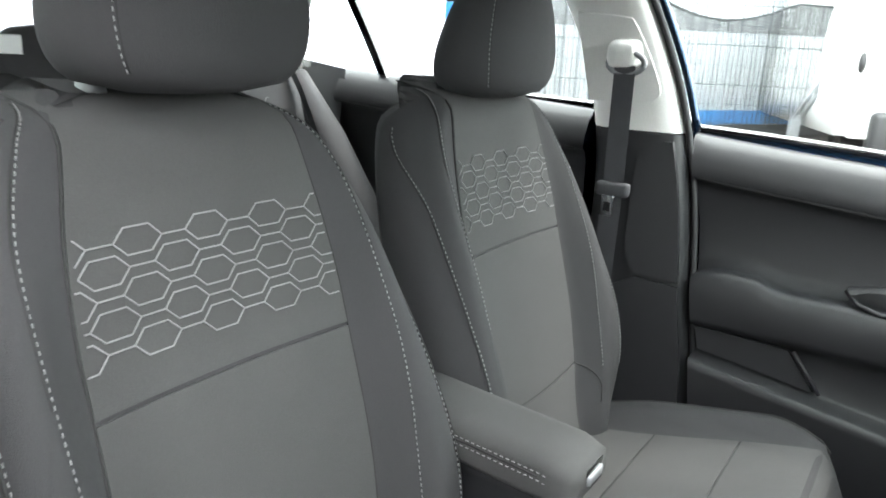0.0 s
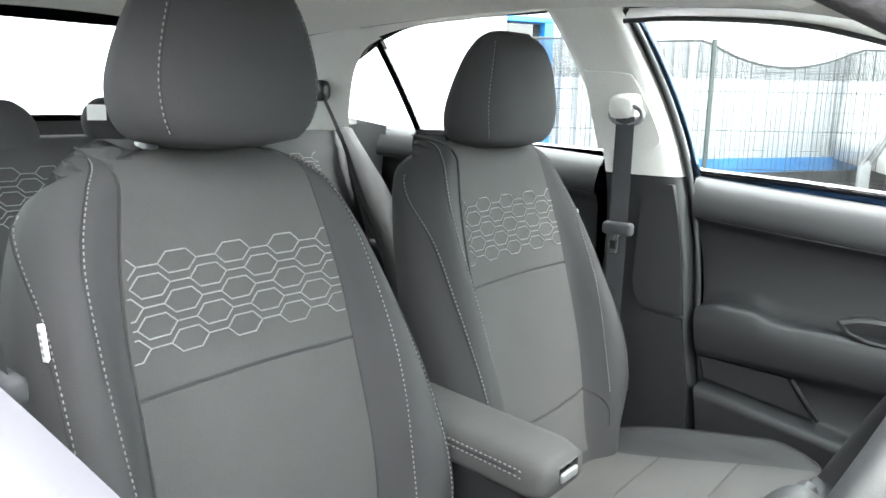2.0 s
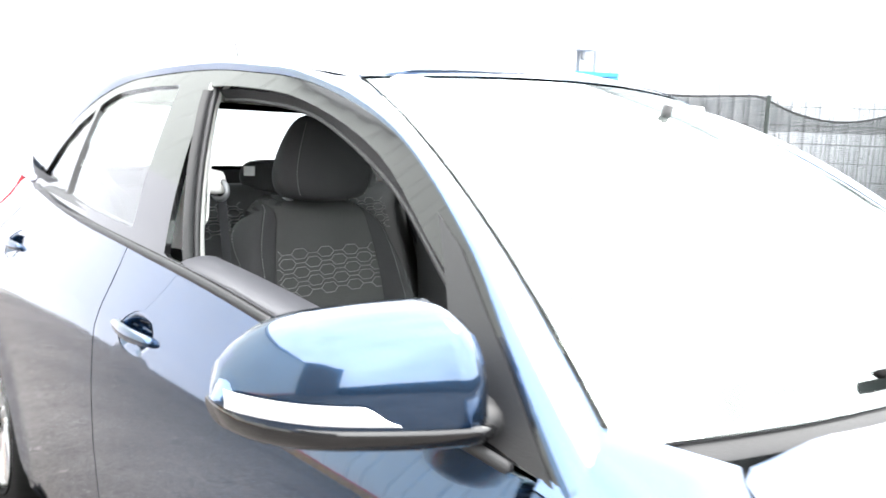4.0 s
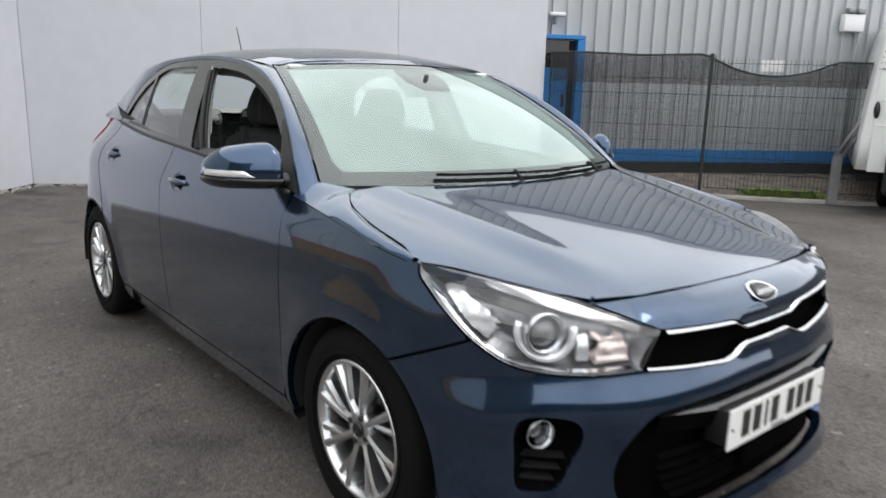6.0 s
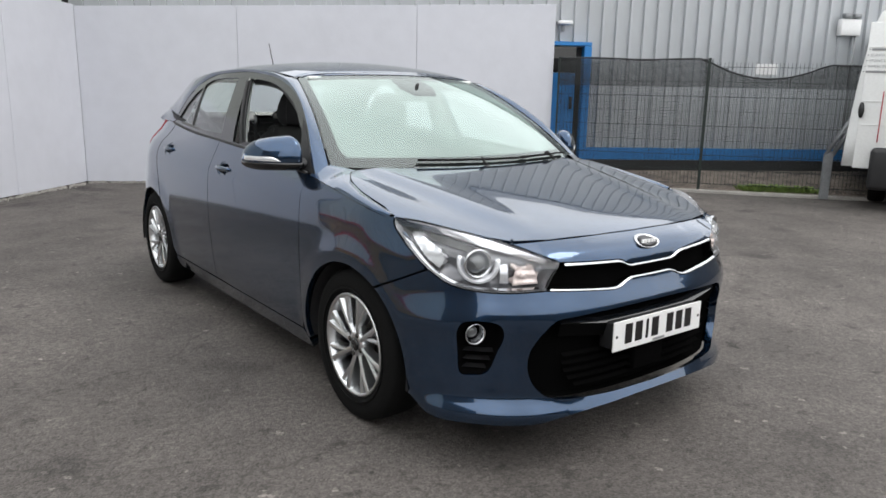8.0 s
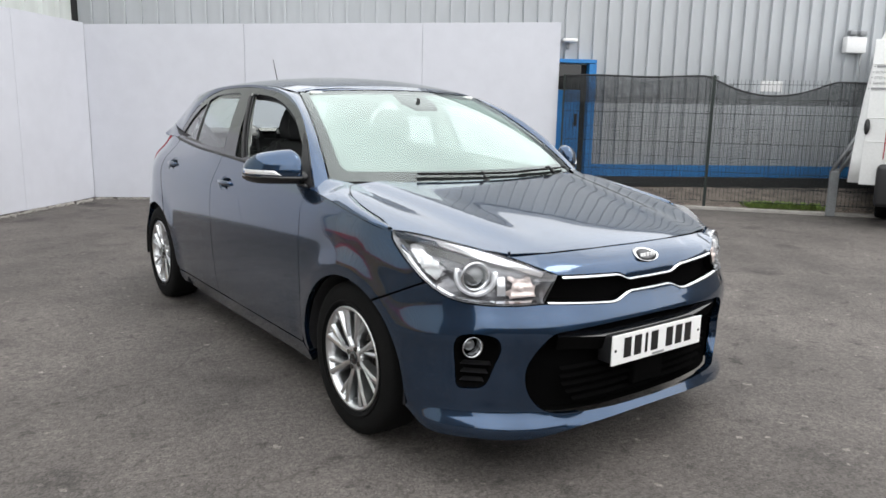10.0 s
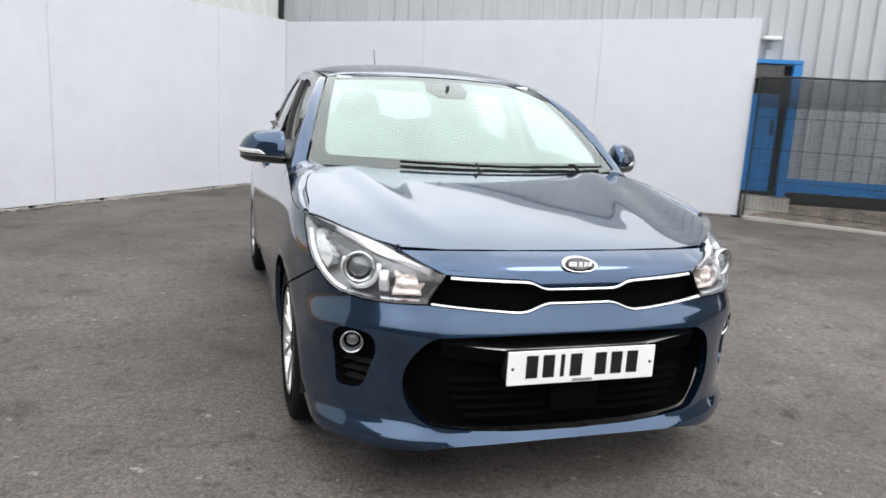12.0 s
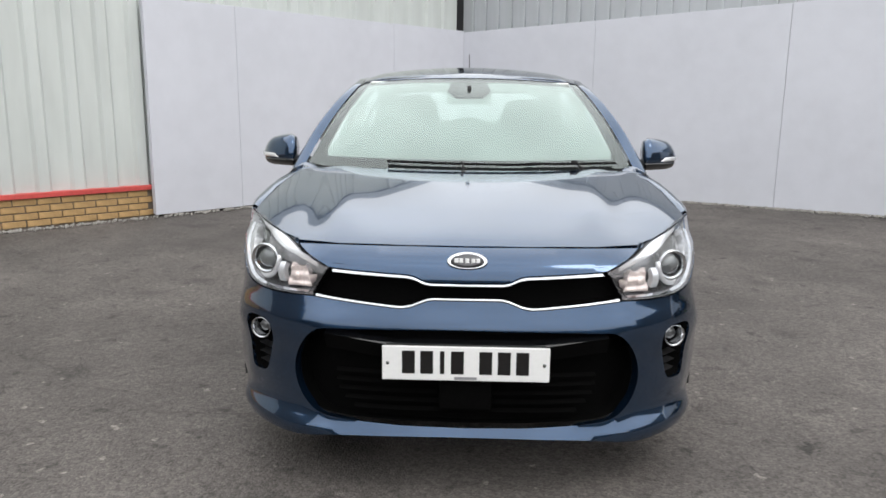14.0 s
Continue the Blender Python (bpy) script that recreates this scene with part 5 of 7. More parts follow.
# number plate
plate = part("number_plate", box_bm((-0.26, -2.032, 0.410), (0.26, -2.026, 0.521), 0.0025), white_plate, car, "white rectangular number plate with black marks", smooth=False)
part("plate_holder", box_bm((-0.252, -2.026, 0.415), (0.252, -1.96, 0.515), 0.004), black_plastic, plate)
for k, x in enumerate((-0.178, -0.121, -0.073, -0.026, 0.062, 0.119, 0.176)):
    part("plate_bar", box_bm((x - (0.020 if k != 2 else 0.007), -2.0330, 0.432), (x + (0.020 if k != 2 else 0.007), -2.0316, 0.506)), gloss_black, plate, smooth=False)
for x in (-0.243, 0.243):
    part("plate_screw", lathe_bm([(-2.0335, 0.0), (-2.0335, 0.0055), (-2.031, 0.0055), (-2.031, 0.0)], 12, "y", (x, 0, 0.465)), gloss_black, plate)
part("plate_strip", box_bm((-0.035, -2.0328, 0.414), (0.035, -2.0316, 0.423)), print_grey, plate, smooth=False)

# badge: a plain chrome oval
badge = part("badge", rings_bm([[Vector((r * 0.060 * math.cos(t), skin_in(0, 0.774 + r * 0.0200 * math.sin(t), -0.004 - e).y, 0.774 + r * 0.0200 * math.sin(t))) for t in np.linspace(0, 2 * math.pi, 37)[:-1]] for r, e in ((1.06, -0.004), (1.05, 0.002), (0.96, 0.004), (0.90, 0.001), (0.3, 0.001))]), chrome, car, "chrome oval badge")
part("badge_field", rings_bm([[Vector((r * 0.060 * math.cos(t), skin_in(0, 0.774 + r * 0.0200 * math.sin(t), -0.0065).y, 0.774 + r * 0.0200 * math.sin(t))) for t in np.linspace(0, 2 * math.pi, 37)[:-1]] for r in (0.86, 0.4)]), alloy_dark, badge)
for x, w in ((-0.034, 0.007), (-0.019, 0.006), (0.0, 0.006), (0.019, 0.006), (0.034, 0.006)):
    part("badge_bar", box_bm((x - w, skin_in(0, 0.774, -0.010).y, 0.7645), (x + w, skin_in(0, 0.774, -0.0055).y, 0.7835), 0.001), sign_white, badge, smooth=False)

# fog lamps
FOG2 = [tuple(p) for p in FOG]
for side in (1, -1):
    out = lambda bm: bm if side > 0 else flipped(bm)
    pod = part("fog_lamp_pod", out(sheet_bm(FOG2, bowl(FOG2, 0.05, 0.02), 0.016, (), 0, -0.003, FRONT_OUT)), grille_black, car, "black fog lamp recess with slats")
    c = skin_in(0.772, 0.498, 0.020)
    x_, y_, nx, ny = plan(0.772)
    aim = Matrix.Translation(c) @ Vector((nx * 0.35, -1, 0)).normalized().to_track_quat("Z", "Y").to_matrix().to_4x4()
    part("chrome_ring", out(turn_bm(lathe_bm([(-0.045, 0.022), (0.0, 0.038), (0.004, 0.036), (-0.002, 0.032), (-0.04, 0.018)], 28, "z"), aim)), chrome, pod, "chrome fog lamp ring")
    bulb = bmesh.new()
    bmesh.ops.create_uvsphere(bulb, u_segments=20, v_segments=10, radius=0.021, matrix=aim @ Matrix.Translation((0, 0, -0.030)) @ Matrix.Diagonal((1, 1, 0.5, 1)))
    part("fog_lens", out(bulb), projector_glass, pod)
    for z in (0.44, 0.41, 0.38):
        part("slat", out(loft_bm([skin_in(s, z, 0.048) for s in (0.70, 0.75, 0.80, 0.835)], [skin_in(s, z - 0.008, 0.024) for s in (0.70, 0.75, 0.80, 0.835)], 2, 0, FRONT_OUT)), black_plastic, pod)


# door mirrors
def mirror_rings(scale_top, n=18, lower=False, grow=0.0):
    rings = []
    for t in np.linspace(0, 1, n):
        e = math.sqrt(max(0.0, 1 - max(0.0, (t - 0.62) / 0.38) ** 2.2)) * (0.86 + 0.14 * smooth01(t / 0.12))
        x, y = 0.820 + 0.190 * t, -0.690 + 0.135 * t**1.25
        zt, zb, dep = 1.000 + (0.108 - 0.040 * t * t) * e, 1.003 - 0.030 * e, 0.062 * e + 0.004
        ring = []
        for k in range(20):
            a = 2 * math.pi * k / 20
            c, s_ = math.cos(a), math.sin(a)
            yy = y + (dep * (abs(c) ** 0.8) * (1 if c > 0 else -1)) * (0.9 if c > 0 else 1.15)
            zz = 1.001 + ((zt - 1.0) * abs(s_) ** 0.85 if s_ > 0 else -(1.0 - zb) * abs(s_) ** 0.8)
            ring.append(Vector((x, yy, zz)))
        rings.append(ring)
    return rings


for side in (1, -1):
    out = lambda bm: bm if side > 0 else flipped(bm)
    mirror = part("door_mirror", out(rings_bm(mirror_rings(1))), paint, car, "blue mirror cap with silver indicator strip")
    strip_l, strip_h = [], []
    for t in np.linspace(0.42, 0.985, 22):
        ring = mirror_rings(1, 2)
        e = math.sqrt(max(0.0, 1 - max(0.0, (t - 0.62) / 0.38) ** 2.2))
        x, y, dep = 0.820 + 0.190 * t, -0.690 + 0.135 * t**1.25, 0.062 * e + 0.004
        yy = y - dep * 1.15 - 0.002
        strip_l.append(Vector((x + 0.003 * t, yy, 0.998 + 0.004 * t)))
        strip_h.append(Vector((x + 0.003 * t, yy + 0.0015, 1.000 + 0.017 * smooth01((t - 0.42) / 0.15) + 0.004 * t)))
    part("indicator_strip", out(loft_bm(strip_l, strip_h, 3, 0.002, lambda w: Vector((w.x * 0.3, -1, 0)))), clear_reflector, mirror, "silver indicator strip")
    low = []
    for t in np.linspace(0.0, 0.97, 16):
        e = math.sqrt(max(0.0, 1 - max(0.0, (t - 0.62) / 0.38) ** 2.2))
        x, y, dep = 0.818 + 0.190 * t, -0.690 + 0.135 * t**1.25, 0.060 * e + 0.005
        low.append([Vector((x, y + dep * 1.18 * math.cos(a), 0.994 + (0.003 if math.sin(a) > 0 else 0.030 * e + 0.008) * math.sin(a))) for a in np.linspace(0, 2 * math.pi, 17)[:-1]])
    part("lower_shell", out(rings_bm(low)), gloss_black, mirror, "black lower shell")
    part("foot", out(rings_bm([[Vector((x, y + r * 1.25 * math.cos(a), z + r * 0.6 * math.sin(a))) for a in np.linspace(0, 2 * math.pi, 15)[:-1]] for x, y, z, r in ((0.83, -0.70, 0.985, 0.034), (0.80, -0.705, 0.988, 0.042), (0.765, -0.70, 0.985, 0.040), (0.73, -0.69, 0.975, 0.036))])), black_plastic, mirror, "black mirror foot")
    glass_ = [[Vector((0.820 + 0.190 * t, -0.690 + 0.135 * t**1.25 + 0.062 * 0.9, 1.03 + 0.04 * q)) for t in (0.12, 0.3, 0.5, 0.66)] for q in (-1, 1)]
    part("mirror_glass", out(loft_bm(glass_[0], glass_[1], 2, 0.0, lambda w: Vector((0, 1, 0)))), chrome, mirror)

# aerial
aerial = part("aerial", tube_bm([(0, 1.30, 1.425), (0, 1.345, 1.52), (0, 1.385, 1.615)], lambda t: 0.0045 - 0.002 * t, 8), black_plastic, car, "thin black roof aerial")
part("aerial_base", rings_bm([[Vector((0.018 * r * math.cos(a), 1.29 + 0.04 * r * math.sin(a), z)) for a in np.linspace(0, 2 * math.pi, 15)[:-1]] for r, z in ((1.0, 1.405), (0.8, 1.428), (0.3, 1.436))]), black_plastic, aerial)


# wheels
def wheel_set():
    tyre_profile = [(-0.085, 0.205), (-0.095, 0.23), (-0.098, 0.265), (-0.090, 0.295), (-0.076, 0.306), (-0.03, 0.310), (0.03, 0.310), (0.076, 0.306), (0.090, 0.295), (0.098, 0.265), (0.095, 0.23), (0.085, 0.205)]
    groove = [(-0.098, 0.250), (-0.1005, 0.252), (-0.1005, 0.258), (-0.098, 0.260)]
    for side in (-1, 1):
        for axle in (FRONT_AXLE, REAR_AXLE):
            c = Vector((side * 0.748, axle, 0.310))
            w = part("wheel", lathe_bm(tyre_profile, 56, "x", c), rubber, car, "black tyre on a split-spoke silver alloy")
            o = lambda h: side * h
            part("sidewall_ridge", lathe_bm([(o(0.097), 0.225), (o(0.1000), 0.228), (o(0.1000), 0.234), (o(0.097), 0.237)], 48, "x", c), rubber, w)
            rim = part("rim", lathe_bm([(o(0.088), 0.196), (o(0.094), 0.204), (o(0.091), 0.211), (o(0.080), 0.210), (o(-0.08), 0.206), (o(-0.08), 0.190), (o(0.03), 0.186), (o(0.06), 0.190)], 56, "x", c), alloy, w, "polished alloy rim")
            part("rim_back", lathe_bm([(o(-0.03), 0.02), (o(-0.03), 0.188), (o(-0.02), 0.188), (o(-0.02), 0.02)], 36, "x", c), dark_void, rim)
            part("brake_disc", lathe_bm([(o(0.005), 0.03), (o(0.005), 0.135), (o(0.018), 0.135), (o(0.018), 0.03)], 36, "x", c), steel_dark, rim)
            for k in range(8):
                for blade in ("spoke", "side_spoke"):
                    rows = ((0.036, 0.0125, 0.076, 0.040), (0.09, 0.0115, 0.084, 0.04), (0.15, 0.0125, 0.089, 0.04), (0.199, 0.017, 0.092, 0.045)) if blade == "spoke" else ((0.078, 0.006, 0.080, 0.04), (0.12, 0.0095, 0.084, 0.04), (0.16, 0.0115, 0.086, 0.04), (0.199, 0.0145, 0.088, 0.045))
                    st = []
                    for r, wd, dp, bk in rows:
                        off = 0.006 * r / 0.2 if blade == "spoke" else 0.004 + side * 0.054 * max(0.0, (r - 0.072) / 0.127)
                        ring = [(o(bk), off - wd), (o(dp - 0.016), off - wd), (o(dp - 0.002), off - wd * 0.55), (o(dp), off + wd * 0.15), (o(dp - 0.005), off + wd), (o(bk), off + wd)]
                        st.append([Vector((h, q, r)) for h, q in ring])
                    bm = rings_bm(st)
                    turn_bm(bm, Matrix.Translation(c) @ Matrix.Rotation(radians(45 * k + 14), 4, "X"))
                    part(blade, bm, alloy, rim, smooth=False)
            part("hub", lathe_bm([(o(0.02), 0.0005), (o(0.02), 0.056), (o(0.070), 0.054), (o(0.076), 0.048), (o(0.078), 0.0005)], 28, "x", c), alloy, rim)
            part("centre_cap", lathe_bm([(o(0.078), 0.0005), (o(0.078), 0.027), (o(0.083), 0.025), (o(0.085), 0.0005)], 24, "x", c), gloss_black, rim)
            for k in range(4):
                a = radians(90 * k + 20)
                part("wheel_nut", lathe_bm([(o(0.07), 0.0005), (o(0.07), 0.011), (o(0.0805), 0.010), (o(0.0815), 0.0005)], 10, "x", c + Vector((0, 0.042 * math.cos(a), 0.042 * math.sin(a)))), steel_dark, rim)


wheel_set()

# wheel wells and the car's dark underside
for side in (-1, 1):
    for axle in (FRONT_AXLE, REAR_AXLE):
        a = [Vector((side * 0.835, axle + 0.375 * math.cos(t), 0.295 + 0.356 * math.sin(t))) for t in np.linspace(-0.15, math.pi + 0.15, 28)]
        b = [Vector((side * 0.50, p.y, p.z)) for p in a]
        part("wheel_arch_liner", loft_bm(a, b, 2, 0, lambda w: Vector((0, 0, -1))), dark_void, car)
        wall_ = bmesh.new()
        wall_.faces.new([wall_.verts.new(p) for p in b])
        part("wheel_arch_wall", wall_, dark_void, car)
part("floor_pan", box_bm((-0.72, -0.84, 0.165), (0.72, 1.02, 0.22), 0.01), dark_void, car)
# plain dark box added to block the view through the front openings
part("engine_bay_blocker", box_bm((-0.49, -1.86, 0.22), (0.49, -0.98, 0.62), 0.02), dark_void, car)
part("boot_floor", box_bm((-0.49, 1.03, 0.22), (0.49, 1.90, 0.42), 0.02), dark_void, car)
# added dark blocks: near-black for the shade behind wings, lamps and nose
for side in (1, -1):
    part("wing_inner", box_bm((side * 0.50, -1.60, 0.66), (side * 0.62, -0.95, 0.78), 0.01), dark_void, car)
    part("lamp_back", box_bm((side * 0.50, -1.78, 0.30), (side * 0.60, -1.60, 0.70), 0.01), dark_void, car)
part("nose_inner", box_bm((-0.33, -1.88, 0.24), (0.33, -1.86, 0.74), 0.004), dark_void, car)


# ---- inside the car ----
cloth = material("dark_grey_seat_cloth", (0.0285, 0.0282, 0.0300), 0.85, 0, 0.12, 5.0, 700.0, bump=0.0006, bump_scale=900.0)
cloth_insert = material("grey_seat_insert_cloth", (0.0525, 0.0523, 0.0521), 0.9, 0, 0.14, 6.0, 800.0, bump=0.0008, bump_scale=1000.0)
thread = material("pale_grey_thread", (0.19, 0.19, 0.19), 0.8, 0, 0.15, 20.0, 600.0)
thread_dark = material("dark_seam", (0.02, 0.02, 0.02), 0.9, 0, 0.1, 20.0, 200.0)
trim_dark = material("charcoal_trim", (0.0125, 0.013, 0.0145), 0.5, 0, 0.12, 5.0, 500.0, bump=0.00012, bump_scale=650.0)
trim_pale = material("pale_grey_trim", (0.72, 0.72, 0.70), 0.7, 0, 0.05, 3.0, 300.0, bump=0.0003, bump_scale=500.0)
headlining = material("pale_headlining", (0.72, 0.72, 0.70), 0.95, 0, 0.05, 3.0, 400.0, bump=0.0005, bump_scale=800.0)
webbing = material("grey_belt_webbing", (0.042, 0.043, 0.047), 0.8, 0, 0.12, 20.0, 500.0, bump=0.0004, bump_scale=500.0)
carpet = material("dark_carpet", (0.02, 0.02, 0.021), 0.95, 0, 0.3, 10.0, 300.0, bump=0.002, bump_scale=300.0)

LEAN = 0.27
half_w = hermite([(0.40, 0.215), (0.50, 0.228), (0.535, 0.246), (0.60, 0.268), (0.68, 0.272), (0.78, 0.264), (0.865, 0.252), (0.93, 0.242), (0.99, 0.226), (1.03, 0.207), (1.06, 0.183), (1.085, 0.148), (1.108, 0.085)])
bolster = hermite([(0.40, 0.02), (0.53, 0.045), (0.60, 0.058), (0.68, 0.062), (0.78, 0.052), (0.865, 0.040), (0.93, 0.027), (1.0, 0.012), (1.08, 0.0)])
insert_w = hermite([(0.50, 0.118), (0.55, 0.128), (0.59, 0.137), (0.65, 0.148), (0.72, 0.154), (0.84, 0.153), (0.90, 0.152), (0.97, 0.145), (1.02, 0.136), (1.08, 0.124), (1.11, 0.118)])


def back_skin(xc, y0):
    """The front of a seat back: u across, z up; y0 is the insert's place at its cross seam."""
    def at(u, z):
        hw, a = half_w(z), abs(u)
        rise = bolster(z) * smooth01((a - insert_w(z) + 0.004) / 0.055)
        fall = 0.060 * smooth01((a - (hw - 0.042)) / 0.044) ** 1.6
        dip = 0.008 * math.cos(min(1.0, a / 0.15) * math.pi / 2) * smooth01((1.05 - z) / 0.1)
        top = 0.055 * smooth01((z - 1.045) / 0.065) ** 2
        return Vector((xc + u, y0 + (z - 0.84) * LEAN - rise + fall + dip + top, z))
    return at


def seat_back_bm(xc, y0):
    skin = back_skin(xc, y0)
    rings = []
    for z in list(np.linspace(0.40, 0.99, 26)) + [1.01, 1.03, 1.045, 1.06, 1.075, 1.085, 1.094, 1.102, 1.107]:
        hw = half_w(z)
        front = [skin(u, z) for u in np.linspace(-hw, hw, 45)]
        back_y = y0 + (z - 0.84) * LEAN + 0.150 - 0.055 * smooth01((z - 1.03) / 0.08)
        rear = [Vector((xc + hw * c, back_y - 0.075 * (1 - math.sqrt(max(0, 1 - c * c))), z - 0.012 * smooth01((z - 1.04) / 0.07))) for c in np.linspace(0.995, -0.995, 17)]
        rings.append(front + rear)
    return rings_bm(rings)


def dashes_bm(line, step=0.0075, r=0.0008):
    """A line of stitches."""
    pts = resample(line, max(2, int(sum((Vector(b) - Vector(a)).length for a, b in zip(line, line[1:])) / (step / 2))))
    bm = bmesh.new()
    for a, b in zip(pts[::2], pts[1::2]):
        tube_bm([a, b], r, 5, bm=bm)
    return bm


def hexes_bm(skin, width=insert_w, lift=0.0018, drop=0.0):
    """The stitched honeycomb band across the back, cut off at the insert's edges."""
    bm = bmesh.new()
    on = lambda u, z: skin(u, z + drop) - Vector((0, lift, 0))
    for row in range(5):
        zc = 0.9770 - 0.0216 * row
        for k in range(-3, 4):
            uc = -0.004 + 0.0745 * k + 0.03725 * (row % 2)
            loop = [(uc - 0.0245, zc), (uc - 0.0125, zc + 0.0118), (uc + 0.0125, zc + 0.0118), (uc + 0.0245, zc), (uc + 0.0125, zc - 0.0118), (uc - 0.0125, zc - 0.0118), (uc - 0.0245, zc)]
            for line in (loop, [(uc + 0.0245, zc), (uc + 0.050, zc)]):
                runs, run = [], []
                for (a, za), (b, zb) in zip(line, line[1:]):
                    for t in np.linspace(0, 1, 6):
                        u, z = a + (b - a) * t, za + (zb - za) * t
                        if abs(u) <= width(z) - 0.002:
                            p = on(u, z)
                            if not run or (p - run[-1]).length > 1e-5:
                                run.append(p)
                        else:
                            runs.append(run)
                            run = []
                for piece in runs + [run]:
                    if len(piece) > 1:
                        tube_bm(piece, 0.00095, 5, bm=bm)
    return bm


def pillow_bm(c, w, h, d, lean, squash=2.6):
    """A soft rounded block leaning back, for head restraints."""
    rings = []
    for t in np.linspace(-1, 1, 19):
        e = (1 - abs(t) ** squash) ** (1 / squash) if abs(t) < 1 else 0.02
        e = max(e, 0.03)
        ring = []
        for k in range(28):
            a = 2 * math.pi * k / 28
            cx, sy = math.cos(a), math.sin(a)
            x = w * abs(cx) ** 0.62 * (1 if cx > 0 else -1) * (0.30 + 0.70 * e) * (1 - 0.10 * max(0, t))
            y = d * abs(sy) ** 0.75 * (1 if sy > 0 else -1) * (0.25 + 0.75 * e)
            ring.append(Vector((c[0] + x, c[1] + y + t * h * lean, c[2] + t * h)))
        rings.append(ring)
    return rings_bm(rings)


def restraint_bm(c, wide):
    """A head restraint: broad and deep at its foot, its back sloping forwards to a narrower top."""
    rings = []
    for t in np.linspace(0, 1, 23):
        z = c[2] + 0.208 * t
        e = (1 - abs(2 * t - 1) ** 3.4) ** (1 / 2.6) if 0 < t < 1 else 0.0
        e = max(e, 0.05)
        w = (wide - 0.030 * smooth01((t - 0.30) / 0.7)) * (0.42 + 0.58 * e)
        front, back = -0.082 + 0.020 * t + 0.055 * (1 - e), 0.085 - 0.070 * t - 0.050 * (1 - e)
        ring = []
        for k in range(36):
            a = 2 * math.pi * k / 36
            cx, sy = math.cos(a), math.sin(a)
            half = (back - front) / 2
            y = (back + front) / 2 + half * abs(sy) ** 0.72 * (1 if sy > 0 else -1)
            x = w * abs(cx) ** 0.66 * (1 if cx > 0 else -1)
            ring.append(Vector((c[0] + x, c[1] + y + 0.012 * (x / w) ** 2 * (1 if sy < 0 else 0), z)))
        rings.append(ring)
    return rings


def front_seat(xc, outer, y0, head_z, head_dx, head_wide):
    """A front seat; outer is +1 or -1, the side of its door."""
    seat = thing("front_seat", "dark grey cloth front seat with stitched honeycomb band", "car seat", "front seats", at=(xc, y0 - 0.2, 0.22))
    skin = back_skin(xc, y0)
    back = part("backrest", seat_back_bm(xc, y0), cloth, seat)
    shell = lambda u, z: skin(u, z) - Vector((0, 0.0030, 0))
    SOUTH = lambda p: Vector((0, -1, 0.2))
    edge = lambda s, zs: [(s * insert_w(z), z) for z in zs]
    upper = edge(1, np.linspace(0.842, 1.098, 12)) + edge(-1, np.linspace(1.098, 0.842, 12))
    part("insert_upper", sheet_bm(upper, shell, 0.02, (), 0.004, 0.0008, SOUTH), cloth_insert, back, "paler cloth insert")
    low_z = [0.583, 0.577, 0.575, 0.577, 0.583]
    lower = edge(1, np.linspace(0.590, 0.839, 12)) + edge(-1, np.linspace(0.839, 0.590, 12)) + [(u, z) for u, z in zip((-0.10, -0.05, 0, 0.05, 0.10), low_z)]
    part("insert_lower", sheet_bm(lower, shell, 0.02, (), 0.004, 0.0008, SOUTH), cloth_insert, back)
    foot = edge(1, np.linspace(0.47, 0.586, 6)) + [(u, z - 0.004) for u, z in zip((0.10, 0.05, 0, -0.05, -0.10), low_z)] + edge(-1, np.linspace(0.586, 0.47, 6))
    part("insert_foot", sheet_bm(foot, shell, 0.02, (), 0.004, 0.0008, SOUTH), cloth_insert, back)
    for s in (1, -1):
        part("seam", tube_bm([skin(s * (insert_w(z) + 0.001), z) - Vector((0, 0.0012, 0)) for z in np.linspace(0.47, 1.098, 50)], 0.0016, 6), thread_dark, back)
        part("seam", tube_bm([skin(s * u, z) - Vector((0, 0.0006, 0)) for u, z in spline([(0.137, 0.588), (0.155, 0.575), (0.163, 0.55), (0.158, 0.515)], 6)], 0.0014, 6), thread_dark, back)
        for pts in ([(0.127, 1.088), (0.156, 1.062), (0.175, 1.026), (0.186, 0.985), (0.191, 0.938), (0.194, 0.87), (0.194, 0.81), (0.190, 0.74), (0.180, 0.65), (0.170, 0.58)],
                    [(0.214, 1.034), (0.222, 1.020), (0.224, 0.985), (0.226, 0.94), (0.231, 0.88), (0.236, 0.81), (0.238, 0.74), (0.236, 0.65), (0.226, 0.57)]):
            line = [skin(s * u, z) - Vector((0, 0.0008, 0)) for u, z in spline(pts, 6)]
            part("stitching", dashes_bm(line, 0.0070, 0.00085), thread, back)
            part("welt_seam", tube_bm([p + Vector((s * 0.0028, 0.0012, 0)) for p in line], 0.0012, 5), thread_dark, back)
    part("honeycomb_stitching", hexes_bm(shell), thread, back, "pale stitched honeycomb pattern")
    tag = part("side_tag", turn_bm(box_bm((-0.002, -0.0055, -0.019), (0.002, 0.0055, 0.019), 0.001), Matrix.Translation(skin(outer * (half_w(0.921) - 0.013), 0.921) + Vector((outer * 0.002, -0.010, 0))) @ pose(0, 0, 0, -12, 0, 0)), sign_white, back, "small white sewn tag", smooth=False)
    for k in range(4):
        part("print_bar", turn_bm(box_bm((-0.0026, -0.003, -0.013 + 0.007 * k), (0.0026, 0.003, -0.0095 + 0.007 * k)), Matrix.Translation(skin(outer * (half_w(0.921) - 0.013), 0.921) + Vector((outer * 0.002, -0.010, 0))) @ pose(0, 0, 0, -12, 0, 0)), print_grey, tag, smooth=False)
